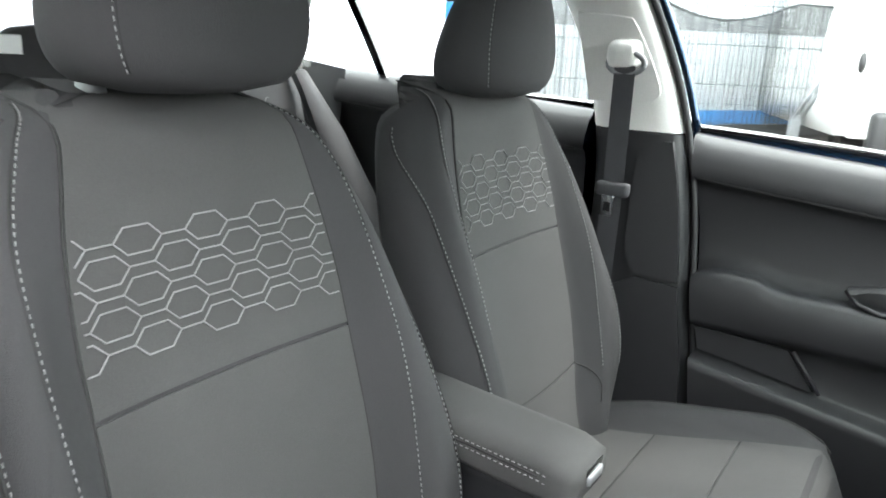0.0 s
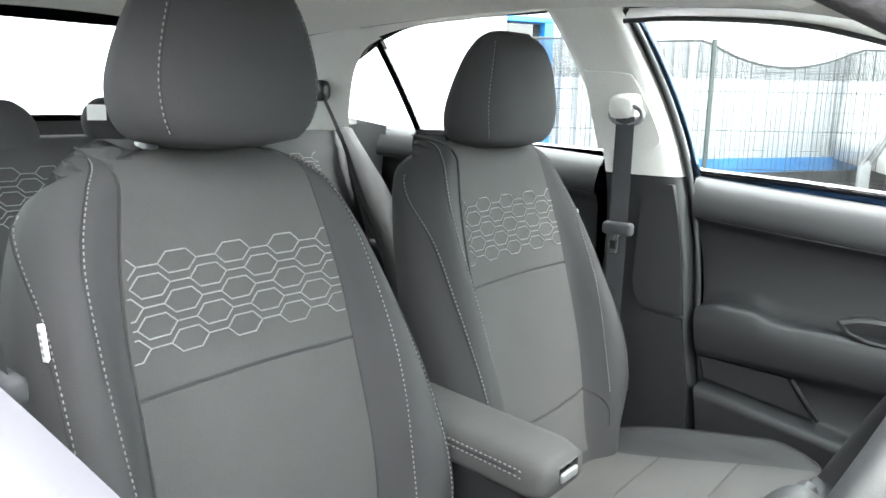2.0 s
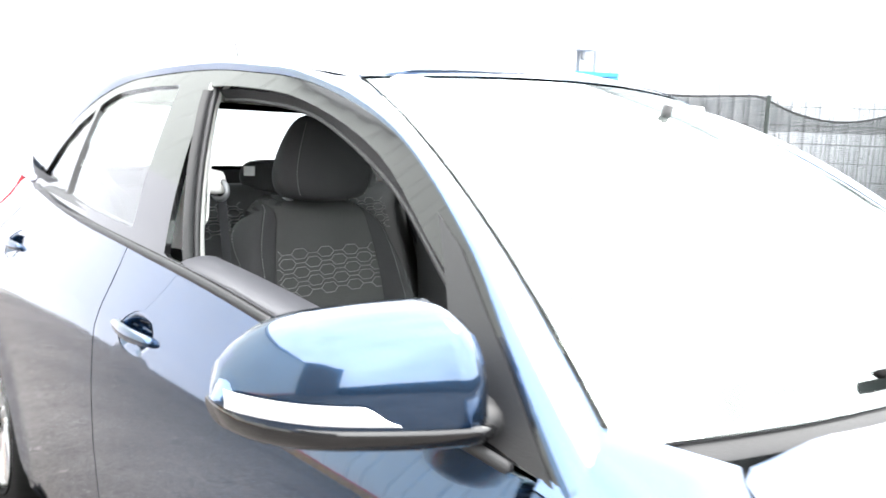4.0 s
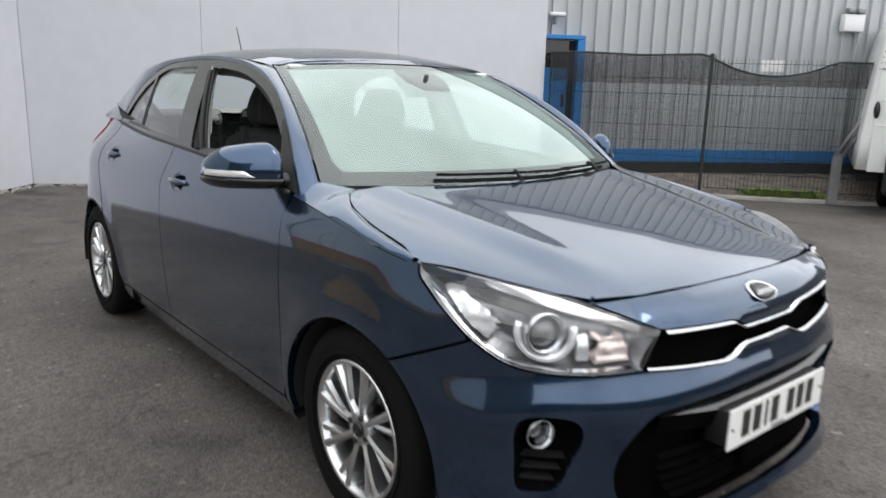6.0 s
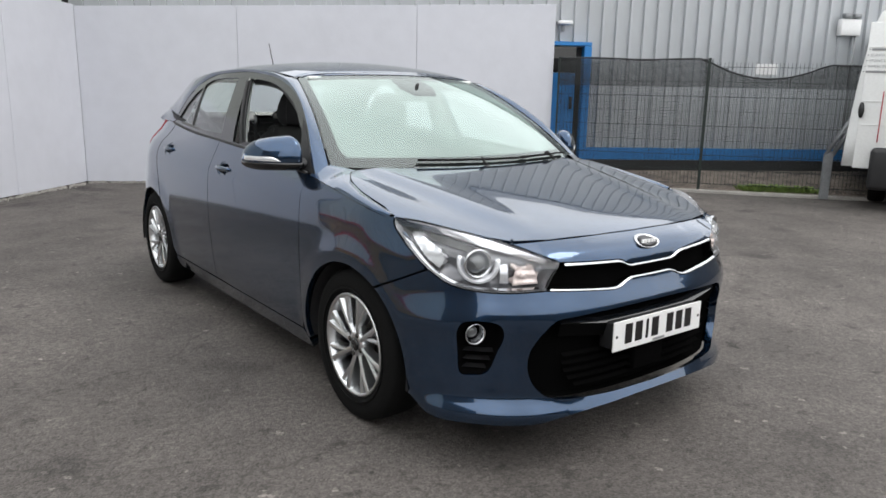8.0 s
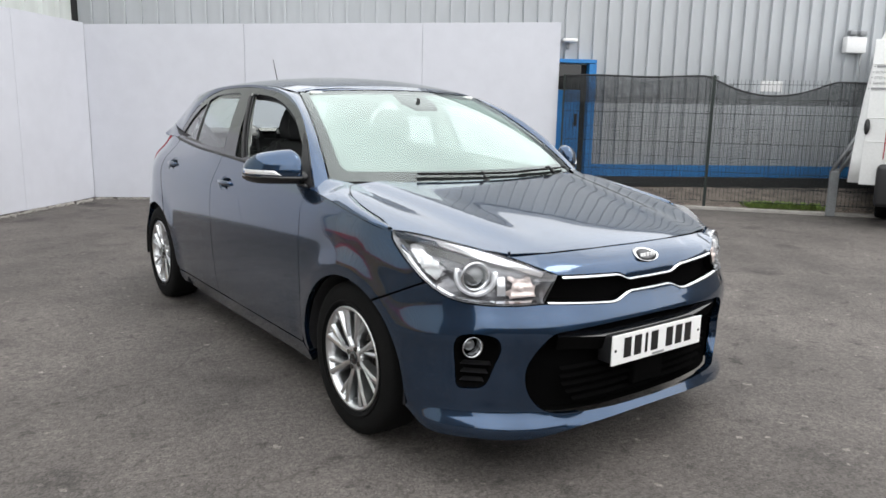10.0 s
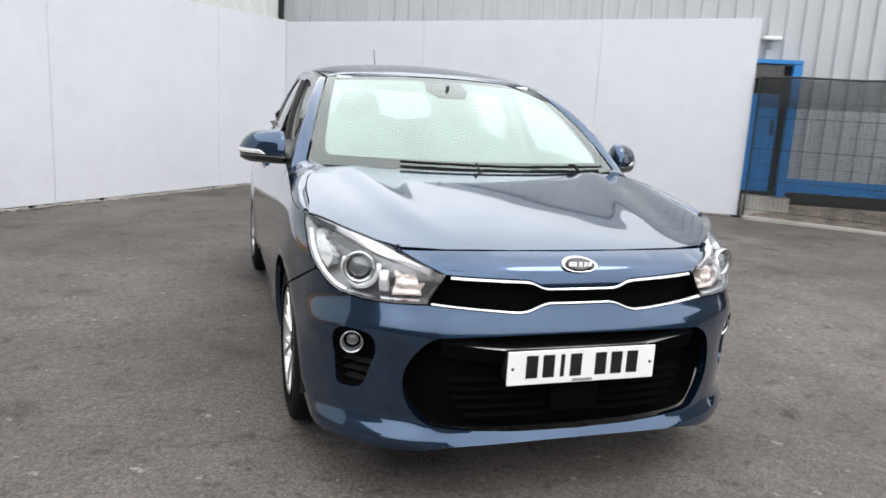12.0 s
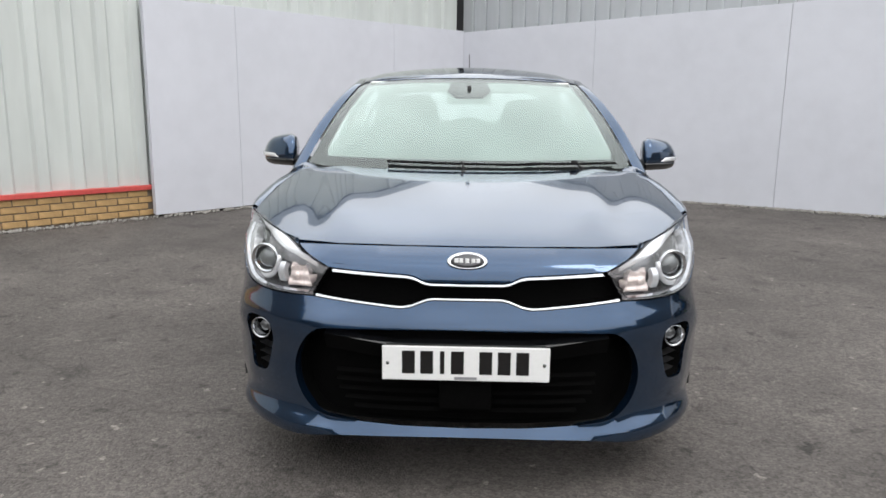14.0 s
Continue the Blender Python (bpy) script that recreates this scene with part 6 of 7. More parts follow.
    hc = (xc + head_dx, y0 + 0.068, head_z)
    rings = restraint_bm(hc, head_wide)
    head = part("head_restraint", rings_bm(rings), cloth, seat)
    for s in (1, -1):
        k = 22 if s < 0 else 32
        line = [Vector(r[k]).lerp(Vector(r[k + (1 if s < 0 else -1)]), 0.5) + Vector((s * 0.0004, -0.0006, 0)) for r in rings[2:-2]]
        part("stitching", dashes_bm(line, 0.0070, 0.00080), thread, head)
        part("welt_seam", tube_bm([p + Vector((-s * 0.003, -0.0002, 0)) for p in line], 0.0013, 5), thread_dark, head)
        part("restraint_post", tube_bm([(xc + head_dx + s * 0.066, y0 + 0.130, head_z - 0.045), (xc + head_dx + s * 0.066, y0 + 0.112, head_z + 0.03)], 0.007, 10), chrome, head)
        part("post_collar", lathe_bm([(1.092, 0.006), (1.092, 0.015), (1.110, 0.012), (1.110, 0.006)], 16, "z", (xc + head_dx + s * 0.066, y0 + 0.124, 0.0)), galvanised, seat)
    # cushion: higher at its front, with a low rolled edge on each side
    ys = y0 - 0.282
    top_z = lambda y: 0.515 - 0.19 * (max(y, -0.215) + 0.2) - 0.085 * (1 - smooth01((y + 0.262) / 0.062)) ** 2
    inner_w = lambda y: 0.186 + 0.045 * smooth01((0.15 - y) / 0.36)
    rings = []
    for y in np.linspace(-0.260, 0.30, 26):
        front = smooth01((y + 0.262) / 0.09)
        hw = 0.252 + 0.034 * front - 0.02 * smooth01((y - 0.08) / 0.2)
        roll = 0.036 * smooth01((y + 0.235) / 0.12) * (1 - 0.35 * smooth01((y - 0.05) / 0.2))
        top = []
        for u in np.linspace(-hw, hw, 33):
            a = abs(u)
            rise = roll * smooth01((a - inner_w(y) + 0.006) / 0.045)
            top.append(Vector((xc + u, ys + y, top_z(y) + rise - 0.050 * smooth01((a - hw + 0.022) / 0.023) ** 2)))
        low = [Vector((xc + u, ys + y, 0.265)) for u in np.linspace(hw * 0.97, -hw * 0.97, 9)]
        rings.append(top + low)
    cushion = part("seat_cushion", rings_bm(rings), cloth, seat)
    top_skin = lambda u, y: Vector((xc + u, ys + y, top_z(y) + 0.0028))
    for a, b in ((-0.252, -0.088), (-0.085, 0.058), (0.061, 0.20)):
        lines = [(inner_w(y) - 0.006, y) for y in np.linspace(a, b, 5)] + [(-inner_w(y) + 0.006, y) for y in np.linspace(b, a, 5)]
        part("cushion_insert", sheet_bm(lines, top_skin, 0.03, (), 0.005, 0.0008, lambda p: Vector((0, 0, 1))), cloth_insert, cushion)
    for s in (1, -1):
        pipe = []
        for y in np.linspace(-0.225, 0.19, 26):
            hw = 0.252 + 0.034 * smooth01((y + 0.262) / 0.09) - 0.02 * smooth01((y - 0.08) / 0.2)
            pipe.append(Vector((xc + s * (hw - 0.017), ys + y, top_z(y) + 0.036 * smooth01((y + 0.235) / 0.12) * (1 - 0.35 * smooth01((y - 0.05) / 0.2)) - 0.0015)))
        part("piping", tube_bm(pipe, 0.0028, 6), thread_dark, cushion)
    part("seat_base", box_bm((xc - 0.235, ys - 0.18, 0.185), (xc + 0.235, ys + 0.33, 0.275), 0.02), trim_dark, seat)
    for s in (1, -1):
        part("seat_rail", box_bm((xc + s * 0.19 - 0.02, ys - 0.20, 0.153), (xc + s * 0.19 + 0.02, ys + 0.34, 0.19), 0.004), steel_dark, seat)


front_seat(-0.315, -1, 0.240, 1.100, 0.006, 0.134)
front_seat(0.315, 1, 0.282, 1.077, 0.012, 0.140)

# floor, console, armrest
part("cabin_carpet", box_bm((-0.70, -0.80, 0.2205), (0.70, 1.0, 0.228), 0.003), carpet, car)
part("centre_tunnel", box_bm((-0.085, -0.60, 0.225), (0.085, 0.40, 0.42), 0.03, 3), trim_dark, car)
armrest = thing("centre_armrest", "grey cloth centre armrest with stitched edge", "armrest", at=(0, 0.12, 0.42))
part("box", box_bm((-0.045, 0.030, 0.415), (0.040, 0.28, 0.645), 0.018, 3), trim_dark, armrest)
lid_rings = []
for y in np.linspace(-0.012, 0.29, 22):
    e = smooth01((y + 0.016) / 0.035)
    w, zm, zh = 0.057 * (0.88 + 0.12 * e), 0.663 + 0.06 * max(0.0, y), 0.030 * (0.72 + 0.28 * e)
    lid_rings.append([Vector((-0.004 + w * abs(math.cos(a)) ** 0.38 * (1 if math.cos(a) > 0 else -1), y, zm + zh * abs(math.sin(a)) ** 0.42 * (1 if math.sin(a) > 0 else -1) + 0.004 * math.cos(a) ** 2 * (-1 if math.sin(a) > 0 else 0))) for a in np.linspace(0, 2 * math.pi, 37)[:-1]])
lid = part("lid", rings_bm(lid_rings), cloth_insert, armrest, "padded cloth lid")
for lift in (0.0, -0.010):
    edge_line = [Vector((-0.0618, y, 0.676 + lift + 0.06 * y)) for y in np.linspace(0.27, 0.030, 14)] + [Vector((-0.058, 0.010, 0.672 + lift)), Vector((-0.046, -0.008, 0.667 + lift))]
    part("stitching", dashes_bm(edge_line, 0.008, 0.0010), thread, lid)
part("lid_seam", tube_bm([Vector((-0.0612, y, 0.671 + 0.06 * y)) for y in np.linspace(0.27, 0.030, 14)], 0.0012, 5), thread_dark, lid)
part("latch", box_bm((-0.012, -0.016, 0.650), (0.030, 0.002, 0.664), 0.003), galvanised, armrest, "bright latch")
part("latch_recess", box_bm((-0.016, -0.013, 0.662), (0.034, -0.004, 0.674), 0.002), gloss_black, armrest)
part("gear_lever", tube_bm([(0.0, -0.30, 0.42), (0.0, -0.32, 0.52), (0.0, -0.33, 0.58)], lambda t: 0.012 + 0.012 * smooth01((t - 0.5) / 0.3), 10), black_plastic, car)
part("handbrake", tube_bm([(0.03, 0.02, 0.43), (0.03, -0.10, 0.47), (0.03, -0.18, 0.50)], 0.014, 10), black_plastic, car)

# dashboard and steering wheel (driver on the -x side)
dash_line = [(-0.90, 0.925), (-0.78, 0.938), (-0.64, 0.930), (-0.57, 0.895), (-0.555, 0.80), (-0.575, 0.68), (-0.63, 0.55), (-0.66, 0.40)]
dash = part("dashboard", rings_bm([[Vector((x, y + 0.06 * (x / 0.7) ** 2 * (1 if y > -0.8 else 0), z - 0.012 * (x / 0.7) ** 2)) for y, z in dash_line] + [Vector((x, -0.93, 0.5))] for x in np.linspace(-0.70, 0.70, 18)]), trim_dark, car, "charcoal plastic dashboard")
hood_rings = [[Vector((-0.318 + 0.17 * math.cos(a) * k, y, 0.905 + 0.062 * math.sin(a) * k)) for a in np.linspace(0, math.pi, 15)] for y, k in ((-0.76, 0.75), (-0.66, 0.95), (-0.545, 1.0), (-0.54, 0.93), (-0.60, 0.85))]
part("instrument_hood", rings_bm(hood_rings, False), trim_dark, dash)
wheel_at = pose(-0.318, -0.358, 0.828, 90 + 25, 0, 0)
ring_line = [(wheel_at @ Vector((0.183 * math.cos(a), 0.183 * math.sin(a), 0))) for a in np.linspace(0, 2 * math.pi, 49)[:-1]]
steering = part("steering_wheel", tube_bm(ring_line, 0.0155, 10, closed=True), trim_dark, car, "black leather steering wheel")
part("airbag_pad", turn_bm(pillow_bm((0, 0, 0), 0.075, 0.062, 0.028, 0.0), wheel_at @ pose(0, 0, -0.012, -90, 0, 0)), trim_dark, steering)
for a in (0, math.pi, -math.pi / 2):
    part("spoke", tube_bm([wheel_at @ Vector((0.055 * math.cos(a), 0.055 * math.sin(a), -0.01)), wheel_at @ Vector((0.18 * math.cos(a), 0.18 * math.sin(a), 0))], 0.009, 8, flat=0.02), trim_dark, steering)
    if abs(math.cos(a)) > 0.5:
        part("switch_pad", tube_bm([wheel_at @ Vector((0.085 * math.cos(a), 0.01, -0.016)), wheel_at @ Vector((0.125 * math.cos(a), 0.012, -0.016))], 0.009, 8), trim_dark, steering)
part("column", tube_bm([(-0.318, -0.381, 0.814), (-0.318, -0.62, 0.72)], 0.045, 14), trim_dark, car)
for s in (1, -1):
    part("stalk", tube_bm([(-0.318 + s * 0.03, -0.47, 0.815), (-0.318 + s * 0.15, -0.48, 0.84)], 0.008, 8), black_plastic, car)
part("rear_view_mirror", turn_bm(box_bm((-0.115, -0.015, -0.032), (0.115, 0.012, 0.032), 0.011, 3), pose(0, -0.42, 1.285, -12, 0, 12)), gloss_black, car, "interior mirror")
part("sensor_pod", rings_bm([[screen(x / 0.56, t) - Vector((0, -0.03 * k, 0.03 * k + 0.004)) for x, t in ((-0.09, 0.93), (-0.10, 0.80), (-0.06, 0.70), (0.06, 0.70), (0.10, 0.80), (0.09, 0.93))] for k in (0.0, 1.0)]), black_plastic, car)
part("mirror_stalk", tube_bm([(0, -0.44, 1.345), (0, -0.43, 1.30)], 0.010, 8), black_plastic, car)
for s in (1, -1):
    part("sun_visor", turn_bm(box_bm((-0.19, -0.075, -0.009), (0.19, 0.075, 0.009), 0.008, 3), pose(s * 0.34, -0.15, 1.345, -14, 0, s * -6)), trim_pale, car, "folded pale sun visor")


# headlining and pillar trims
lining = lambda x, y: roof(x, y) - Vector((0, 0, 0.042 + 0.02 * smooth01((abs(x) - 0.40) / 0.14)))
part("headlining", sheet_bm([(-0.545, -0.20), (0, -0.235), (0.545, -0.20), (0.55, 0.3), (0.53, 1.0), (0.50, 1.42), (-0.50, 1.42), (-0.53, 1.0), (-0.55, 0.3)], lining, 0.07, (), 0, 0, lambda p: Vector((0, 0, -1))), headlining, car, "pale cloth headlining")
INSIDE = lambda w: Vector((-w.x, 0, 0.0))
ft = np.array([tuple(p) for p in FRAME_TOP])


def frame_top_z(y):
    return float(np.interp(y, ft[:, 0], ft[:, 1]))


inner = lambda y, z, d: green(y, z) - Vector((d, 0, 0))
cant_out = [inner(y, max(frame_top_z(y), belt(y)) - 0.036, 0.030) for y in np.linspace(-0.20, 0.95, 26)]
both("cant_trim", loft_bm(resample([lining(0.545 - 0.015 * smooth01(y - 0.3), y) for y in np.linspace(-0.20, 0.97, 26)], 40), resample(cant_out, 40), 4, 0.012, INSIDE), trim_pale, car)
both("windscreen_pillar_trim", loft_bm([screen(0.93, t) - Vector((0, 0, 0.02)) for t in np.linspace(0.08, 1, 14)], [inner(float(np.interp(t, (0, 1), (-0.62, -0.18))), float(np.interp(t, (0, 0.5, 1), (1.09, 1.235, 1.315))), 0.032) for t in np.linspace(0, 1, 14)], 4, 0.01, INSIDE), trim_pale, car)
# centre pillars: pale above the sill line, charcoal below
pillar_front = hermite([(0.42, 0.045), (0.50, 0.055), (0.69, 0.085), (0.86, 0.108), (1.0, 0.140), (1.13, 0.176), (1.26, 0.224), (1.36, 0.268)])
pillar_rear = hermite([(0.42, 0.330), (0.69, 0.312), (0.86, 0.308), (1.0, 0.322), (1.13, 0.345), (1.214, 0.371), (1.36, 0.432)])
pillar_x = hermite([(0.42, 0.650), (0.60, 0.652), (0.69, 0.656), (0.86, 0.674), (1.0, 0.685), (1.15, 0.660), (1.30, 0.607), (1.36, 0.575)])
for z0, z1, mat_, nm in ((1.010, 1.36, trim_pale, "upper_pillar_trim"), (0.42, 1.008, trim_dark, "lower_pillar_trim")):
    bm = bmesh.new()
    vs = []
    for z in np.linspace(z0, z1, 14):
        yf, yb, x = pillar_front(z), pillar_rear(z), pillar_x(z)
        row = [(x + 0.045, yf - 0.006), (x + 0.014, yf), (x + 0.003, yf + 0.012), (x - 0.002, yf + 0.04), (x - 0.004, (yf + yb) / 2), (x - 0.001, yb - 0.03), (x + 0.012, yb - 0.006), (x + 0.03, yb + 0.003)]
        vs.append([bm.verts.new((px_, py_, z)) for px_, py_ in row])
    for a, b in zip(vs, vs[1:]):
        for k in range(len(a) - 1):
            bm.faces.new((a[k], a[k + 1], b[k + 1], b[k]))
    both(nm, bm, mat_, car)
# a raised charcoal shoulder low on each centre pillar, and a pale cover plate round the belt guide
on_pillar = lambda y, z: Vector((pillar_x(z) - 0.0135, y, z))
shoulder = spline([(0.146, 0.995), (0.168, 0.992), (0.212, 0.96), (0.2155, 0.85), (0.2135, 0.775), (0.197, 0.738), (0.165, 0.727), (0.094, 0.724)], 5)
both("pillar_shoulder", sheet_bm([tuple(p) for p in shoulder] + [(pillar_front(z) + 0.006, z) for z in (0.80, 0.86, 0.92)], on_pillar, 0.02, (), 0.013, 0.001, INSIDE), trim_dark, car)
both("pillar_foot", sheet_bm([(0.094, 0.716), (0.185, 0.720), (0.24, 0.69), (0.275, 0.60), (0.28, 0.44), (0.06, 0.44), (0.066, 0.55)], on_pillar, 0.025, (), 0.008, 0.001, INSIDE), trim_dark, car)
plate_line = spline([(0.350, 1.218), (0.335, 1.229), (0.255, 1.224), (0.228, 1.207), (0.182, 1.100), (0.190, 1.072), (0.212, 1.066), (0.318, 1.062), (0.330, 1.072)], 4, closed=True)
both("pillar_cover_plate", sheet_bm(plate_line, lambda y, z: Vector((pillar_x(z) - 0.0075, y, z)), 0.02, (), 0.005, 0.001, INSIDE), trim_pale, car, "pale cover plate round the belt guide")
seal_line = [(y, z) for y, z in ((pillar_front(z) - 0.010, z) for z in np.linspace(1.0, 1.345, 12))]
both("door_seal", loft_bm([Vector((pillar_x(z) + 0.058, y, z)) for y, z in seal_line], [Vector((pillar_x(z) + 0.032, y, z)) for y, z in seal_line], 3, 0.004, lambda w: Vector((0, -1, 0))), black_plastic, car)
both("pillar_seal", tube_bm([Vector((pillar_x(z) + 0.030, pillar_front(z) - 0.013, z)) for z in np.linspace(0.50, 1.35, 24)], 0.007, 8), black_plastic, car)
part("door_frame_edge", tube_bm([Vector((pillar_x(z) + 0.045, pillar_front(z) - 0.026, z)) for z in np.linspace(1.015, 1.34, 14)], 0.008, 8), paint, car, "blue painted inner edge of the door frame")
# the front doors' window frames are deep: a black run of rubber below their upper edge
frame_run = [(y, z) for y, z in spline([(-0.605, 1.116), (-0.39, 1.243), (-0.12, 1.322), (0.10, 1.348), (0.245, 1.352)], 7)]
run_low = [inner(y, z - 0.026 - 0.014 * smooth01((-0.1 - y) / 0.3), 0.042) for y, z in frame_run]
for side, mat_ in ((1, trim_pale), (-1, black_plastic)):
    strip = loft_bm([inner(y, z, 0.009) for y, z in frame_run], run_low, 3, 0.003, lambda w: Vector((-w.x, 0, -1)))
    channel = part("window_channel", strip if side > 0 else flipped(strip), mat_, car)
    rubber_run = tube_bm(run_low, 0.005, 6)
    part("window_rubber", rubber_run if side > 0 else flipped(rubber_run), black_plastic, channel)


def front_belt(side):
    b = thing("seat_belt", "grey webbing front seat belt hanging with its metal tongue", "seat belt", "seat belts", at=(side * 0.63, 0.24, 0.8))
    top, mid, low = (Vector((side * x, y, z)) for x, y, z in ((0.612, 0.236, 1.135), (0.597, 0.229, 0.905), (0.628, 0.250, 0.50)))
    cover = rings_bm([[Vector((side * x, 0.247 + 0.030 * r * abs(math.cos(a)) ** 0.5 * (1 if math.cos(a) > 0 else -1), 1.158 + 0.026 * r * abs(math.sin(a)) ** 0.5 * (1 if math.sin(a) > 0 else -1) - 0.12 * (0.645 - x))) for a in np.linspace(0, 2 * math.pi, 25)[:-1]] for x, r in ((0.660, 1.0), (0.625, 1.0), (0.612, 0.92), (0.606, 0.7))])
    part("guide_cover", cover, trim_pale, b, "pale belt guide")
    for k in (0, 1):
        part("guide_rib", tube_bm([Vector((side * 0.6095, 0.222 + 0.05 * t, 1.150 + 0.014 * k)) for t in np.linspace(0, 1, 5)], 0.0016, 6), trim_pale, b)
    ring = [top + Vector((side * 0.004, 0.036 * math.cos(a), 0.020 * math.sin(a) + 0.004)) for a in np.linspace(0, 2 * math.pi, 21)[:-1]]
    part("guide_loop", tube_bm(ring, 0.006, 8, closed=True), galvanised, b)
    for p, q in ((top, mid), (mid, low)):
        line = [p.lerp(q, t) for t in np.linspace(0, 1, 10)]
        part("webbing", loft_bm([v - Vector((0, 0.021, 0)) for v in line], [v + Vector((0, 0.021, 0)) for v in line], 2, 0.001, lambda w: Vector((-side, 0, 0))), webbing, b)
    part("stop_sleeve", turn_bm(box_bm((-0.012, -0.034, -0.014), (0.012, 0.034, 0.014), 0.008, 3), Matrix.Translation(mid + Vector((0, 0, -0.004)))), webbing, b)
    tongue = part("tongue", turn_bm(box_bm((-0.002, -0.013, -0.022), (0.002, 0.013, 0.022), 0.001), Matrix.Translation(mid + Vector((-side * 0.006, 0.006, -0.036)))), chrome, b, "steel tongue")
    part("tongue_slot", turn_bm(box_bm((-0.0026, -0.007, -0.010), (0.0026, 0.007, 0.008)), Matrix.Translation(mid + Vector((-side * 0.006, 0.006, -0.038)))), gloss_black, tongue, smooth=False)


for side in (1, -1):
    front_belt(side)


# door cards: a profile run along the door, its rear edge following the pillar
def door_card(name, y0, side, rear=False):
    shift = 0.02 if rear else 0.0

    def at(y, k):
        zb = (1.038 + 0.072 * (y - 0.353)) if rear else float(np.interp(y, (-0.75, -0.23, -0.07, 0.146), (0.945, 0.977, 0.990, 1.009)))
        arm = (0.738 + 0.018 * smooth01((y + 0.088) / 0.05) * (1 - smooth01((y - 0.035) / 0.05))) if not rear else 0.765
        strip = 0.581 + 0.139 * (y - 0.053) if not rear else 0.58
        prof = [(0.775, zb - 0.004), (0.757, zb + 0.003), (0.738, zb - 0.001), (0.718, zb - 0.018), (0.701, zb - 0.050), (0.697, zb - 0.072), (0.701, zb - 0.078),
                (0.712, zb - 0.084), (0.720, zb - 0.105), (0.724, 0.84), (0.720, arm + 0.030), (0.712, arm + 0.004), (0.690, arm + 0.002), (0.672, arm), (0.661, arm - 0.008), (0.655, arm - 0.024),
                (0.653, 0.690), (0.655, 0.660), (0.661, 0.645), (0.676, 0.638), (0.682, 0.62), (0.682, strip + 0.012), (0.676, strip + 0.004), (0.638, strip), (0.630, strip - 0.006), (0.630, strip - 0.020), (0.634, 0.40), (0.680, 0.26)]
        return prof[k]

    bm = bmesh.new()
    vs = []
    for t in np.linspace(0, 1, 36):
        row = []
        for k in range(28):
            y = 0.1
            for _ in range(2):
                z = at(y, k)[1]
                y_end = (pillar_front(min(z, 1.0)) - 0.016) if not rear else 1.04
                y = y_end + (y0 - y_end) * t
            x, z = at(y, k)
            row.append(bm.verts.new((x - shift, y, z)))
        vs.append(row)
    for a, b in zip(vs, vs[1:]):
        for k in range(27):
            bm.faces.new((a[k], b[k], b[k + 1], a[k + 1]))
    bmesh.ops.recalc_face_normals(bm, faces=bm.faces[:])
    if sum(f.normal.x * f.calc_area() for f in bm.faces) > 0:
        bmesh.ops.reverse_faces(bm, faces=bm.faces[:])
    turned = lambda m: m if side > 0 else flipped(m)
    card = part(name, turned(bm), trim_dark, car, "charcoal door lining with armrest")
    if not rear:
        part("pocket_panel", turned(sheet_bm([(0.058, 0.640), (-0.118, 0.634), (-0.172, 0.562), (0.046, 0.592)], lambda y, z: Vector((0.670, y, z)), 0.04, (), 0.012, 0.001, INSIDE)), trim_dark, card)
        part("pocket_rib", turned(tube_bm([Vector((0.668, -0.128, 0.634)), Vector((0.668, -0.182, 0.562))], 0.004, 6)), trim_dark, card)
        blade = [[Vector((x, y, z)) for y, z in line] for x, line in ((0.702, spline([(-0.190, 0.768), (-0.24, 0.779), (-0.32, 0.778), (-0.39, 0.770)], 5)), (0.676, spline([(-0.200, 0.760), (-0.24, 0.772), (-0.32, 0.771), (-0.39, 0.764)], 5)))]
        part("pull_lever", turned(loft_bm(blade[0], blade[1], 3, 0.004, lambda w: Vector((-0.4, 0, 1)))), black_plastic, card)
        part("pull_cup", turned(tube_bm([Vector((0.690, -0.192, 0.764)), Vector((0.673, -0.214, 0.746)), Vector((0.668, -0.250, 0.737)), Vector((0.667, -0.32, 0.737)), Vector((0.672, -0.40, 0.742))], 0.0045, 8)), trim_dark, card, "rounded rim of the door pull")
    seam = tube_bm([Vector((at(y, 6)[0] - shift + 0.001, y, at(y, 6)[1])) for y in np.linspace(y0 + 0.02, (0.10 if not rear else 1.02), 18)], 0.0028, 6)
    part("lining_seam", turned(seam), thread_dark, card)
    return card


for side in (1, -1):
    door_card("front_door_lining", -0.76, side)
    door_card("rear_door_lining", 0.335, side, True)
# rear side trims, parcel shelf, tailgate lining
both("rear_side_trim", loft_bm([Vector((0.70 - 0.25 * max(0, y - 1.35), y, 1.090 + 0.12 * (y - 1.02))) for y in np.linspace(1.02, 1.66, 10)], [Vector((0.62, y, 0.40)) for y in np.linspace(1.02, 1.66, 10)], 4, 0.01, INSIDE), trim_dark, car)
pillar_low = [inner(y, z, 0.028) for y, z in spline([(0.93, 1.320), (0.99, 1.300), (1.04, 1.267), (1.09, 1.212), (1.135, 1.135), (1.157, 1.085), (1.17, 1.02)], 4)]
pillar_high = [lining(0.53 - 0.03 * (y - 0.95), y) for y in np.linspace(0.95, 1.42, 12)] + [Vector((0.52, 1.55, 1.22)), Vector((0.56, 1.66, 1.08)), Vector((0.60, 1.68, 1.02))]
both("rear_pillar_trim", loft_bm(resample(pillar_low, 30), resample(pillar_high, 30), 6, 0.012, INSIDE), trim_pale, car)
part("parcel_shelf", box_bm((-0.60, 1.30, 0.985), (0.60, 1.70, 1.005), 0.006), trim_dark, car)
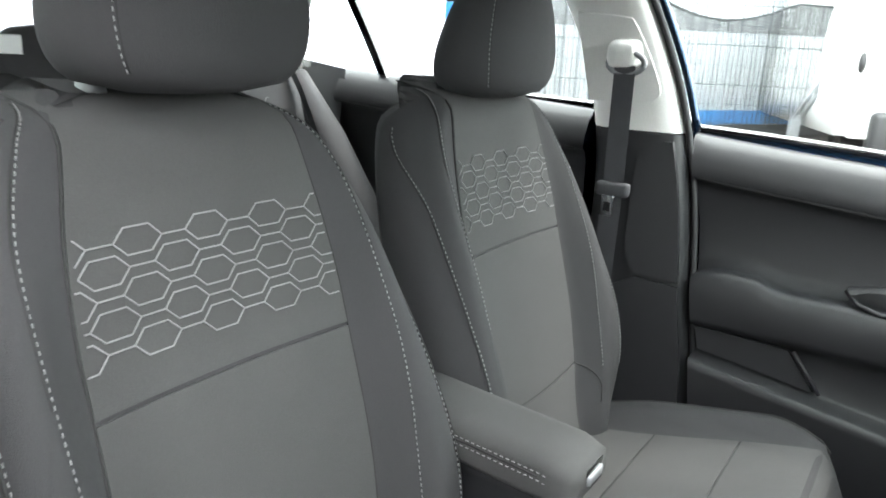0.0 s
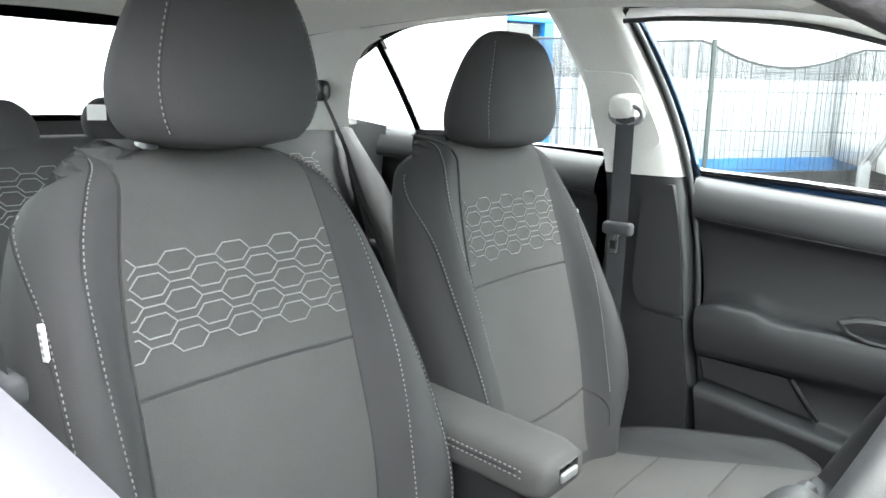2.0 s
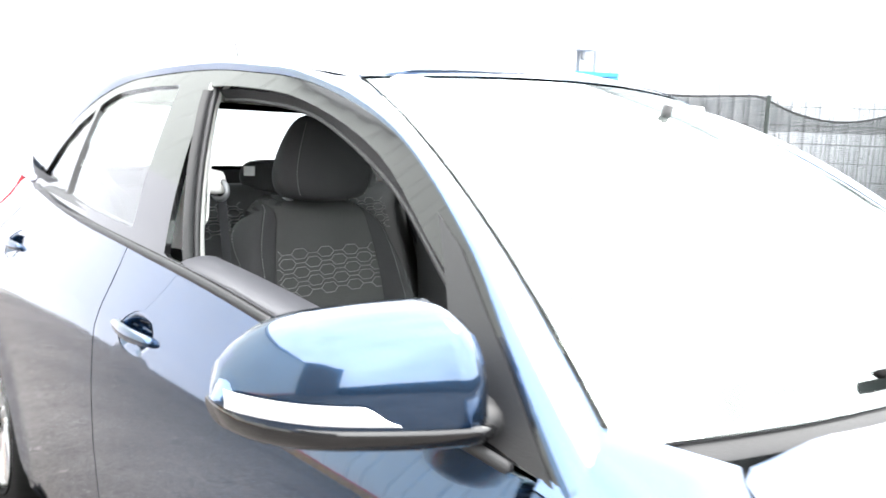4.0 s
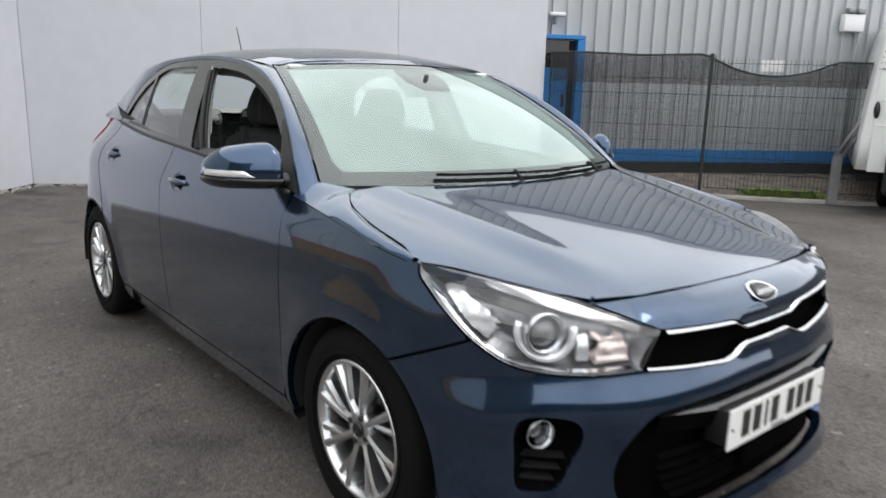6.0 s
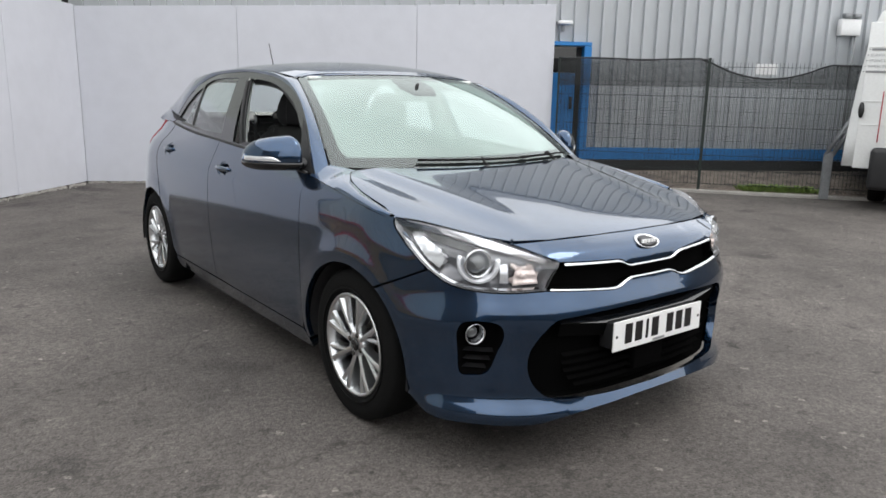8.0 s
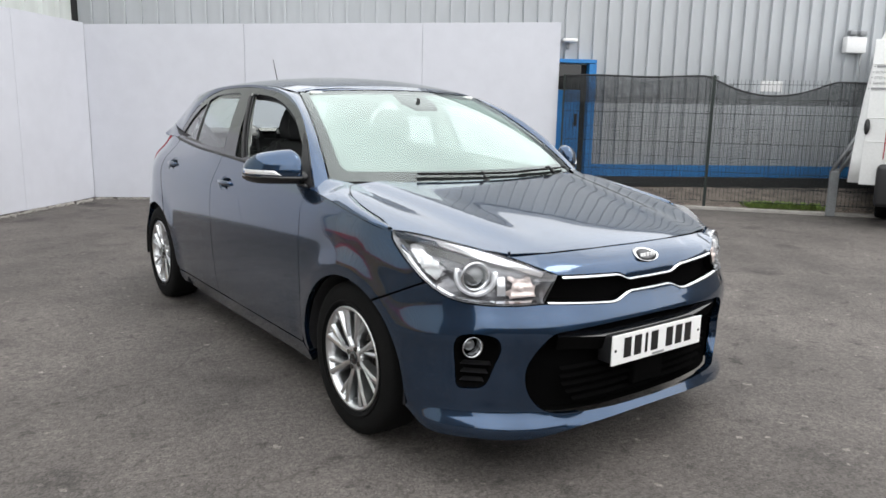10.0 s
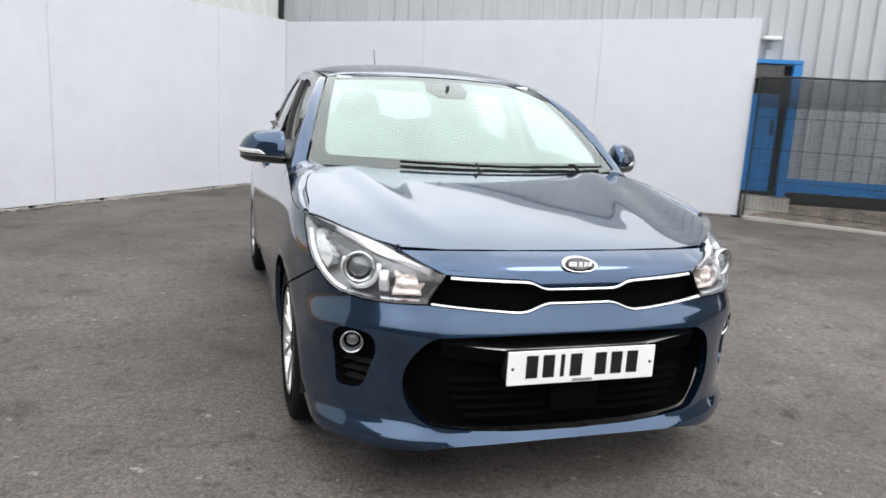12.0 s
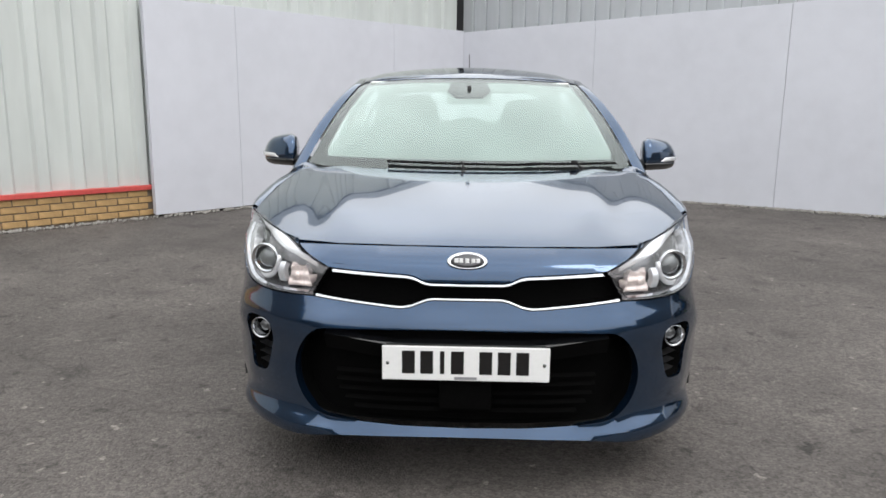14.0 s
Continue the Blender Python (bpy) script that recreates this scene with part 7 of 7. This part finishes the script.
part("tailgate_lining", loft_bm([Vector((x, 1.84, 0.62)) for x in np.linspace(-0.62, 0.62, 8)], [Vector((x, 1.80, 1.085)) for x in np.linspace(-0.62, 0.62, 8)], 3, 0.0, lambda w: Vector((0, -1, 0))), trim_dark, car)
part("boot_lining", box_bm((-0.64, 1.25, 0.425), (0.64, 1.84, 0.44), 0.004), carpet, car)


def rear_bench():
    bench = thing("rear_seat", "dark grey cloth rear bench with head restraints and honeycomb stitching", "car seat", at=(0, 1.0, 0.22))
    for xc, hw in ((-0.30, 0.29), (0.30, 0.29)):
        rings = []
        for z in np.linspace(0.46, 1.075, 14):
            e = 1 - 0.35 * smooth01((z - 1.02) / 0.06) ** 2
            y = 0.89 + (z - 0.46) * 0.36
            rings.append([Vector((xc + hw * abs(math.cos(a)) ** 0.35 * (1 if math.cos(a) > 0 else -1), y + 0.085 * e * abs(math.sin(a)) ** 0.6 * (1 if math.sin(a) > 0 else -1) + 0.02, z)) for a in np.linspace(0, 2 * math.pi, 33)[:-1]])
        part("backrest", rings_bm(rings), cloth, bench)
        part("seat_cushion", box_bm((xc - hw, 0.50, 0.30), (xc + hw, 0.98, 0.48), 0.05, 4), cloth, bench)
    for xc, w in ((-0.335, 0.125), (0.335, 0.125), (0.0, 0.118)):
        part("head_restraint", pillow_bm((xc, 1.105, 1.088 if xc else 1.105), w, 0.066 if xc else 0.056, 0.045, 0.2), cloth, bench)
    skin_r = lambda u, z: Vector((-0.30 + u, 0.89 + (z - 0.46) * 0.36 - 0.068, z))
    part("honeycomb_stitching", hexes_bm(skin_r, drop=0.035), thread, bench)
    skin_l = lambda u, z: skin_r(u, z) + Vector((0.60, 0, 0))
    part("honeycomb_stitching", hexes_bm(skin_l, drop=0.035), thread, bench)
    part("care_label", turn_bm(box_bm((-0.018, -0.002, -0.016), (0.018, 0.0, 0.016)), pose(-0.108, 1.062, 1.125, -10, 0, -30)), sign_white, bench, "small white printed label", smooth=False)
    for s_ in (1, -1):
        part("side_bolster", tube_bm([Vector((s_ * 0.585, 0.80, 0.56)), Vector((s_ * 0.592, 0.865, 0.76)), Vector((s_ * 0.60, 0.985, 0.92)), Vector((s_ * 0.60, 1.11, 1.06))], lambda t: 0.062 - 0.02 * t, 14, flat=0.04), cloth, bench)
    part("bench_base", box_bm((-0.60, 0.52, 0.228), (0.60, 1.05, 0.31), 0.02), trim_dark, bench)


rear_bench()


def rear_belt(side):
    b = thing("seat_belt", "grey webbing rear seat belt against the pillar trim", "seat belt", "seat belts", at=(side * 0.60, 1.15, 0.7))
    a = Vector((side * 0.598, 1.185, 1.185))
    line = [Vector((side * x, y, z)) for x, y, z in spline([(0.598, 1.185, 1.185), (0.565, 1.09, 1.10), (0.528, 1.005, 1.03), (0.538, 0.95, 0.90), (0.560, 0.86, 0.68)], 4)]
    part("webbing", loft_bm([p + Vector((-0.012 * side, -0.022, 0)) for p in line], [p + Vector((0.012 * side, 0.022, 0)) for p in line], 2, 0.0, lambda w: Vector((-side, -0.5, 0))), webbing, b)
    part("guide", turn_bm(pillow_bm((0, 0, 0), 0.02, 0.03, 0.03, 0), Matrix.Translation(a)), trim_dark, b)


for side in (1, -1):
    rear_belt(side)


# ---- the low brick plinth, brick by brick ----
brick_mesh = {}


def brick_piece(length):
    key = round(length, 3)
    if key not in brick_mesh:
        bm = box_bm((0, -0.05, 0), (length, 0.0, 0.060), 0.004, 1)
        mesh = bpy.data.meshes.new("brick")
        bm.to_mesh(mesh)
        bm.free()
        mesh.materials.append(brick_face)
        brick_mesh[key] = mesh
    return brick_mesh[key]


rng_brick = random.Random(5)
for course in range(4):
    x = 4.92 + (0.0 if course % 2 else -0.1125)
    while x < 10.5:
        z = 0.012 + 0.0715 * course
        piece = new("brick", brick_piece(0.213))
        piece.matrix_world = WALL_L @ pose(x + 0.005, -0.106 + rng_brick.uniform(-0.003, 0.003), z)
        piece.parent = wall_w
        x += 0.224
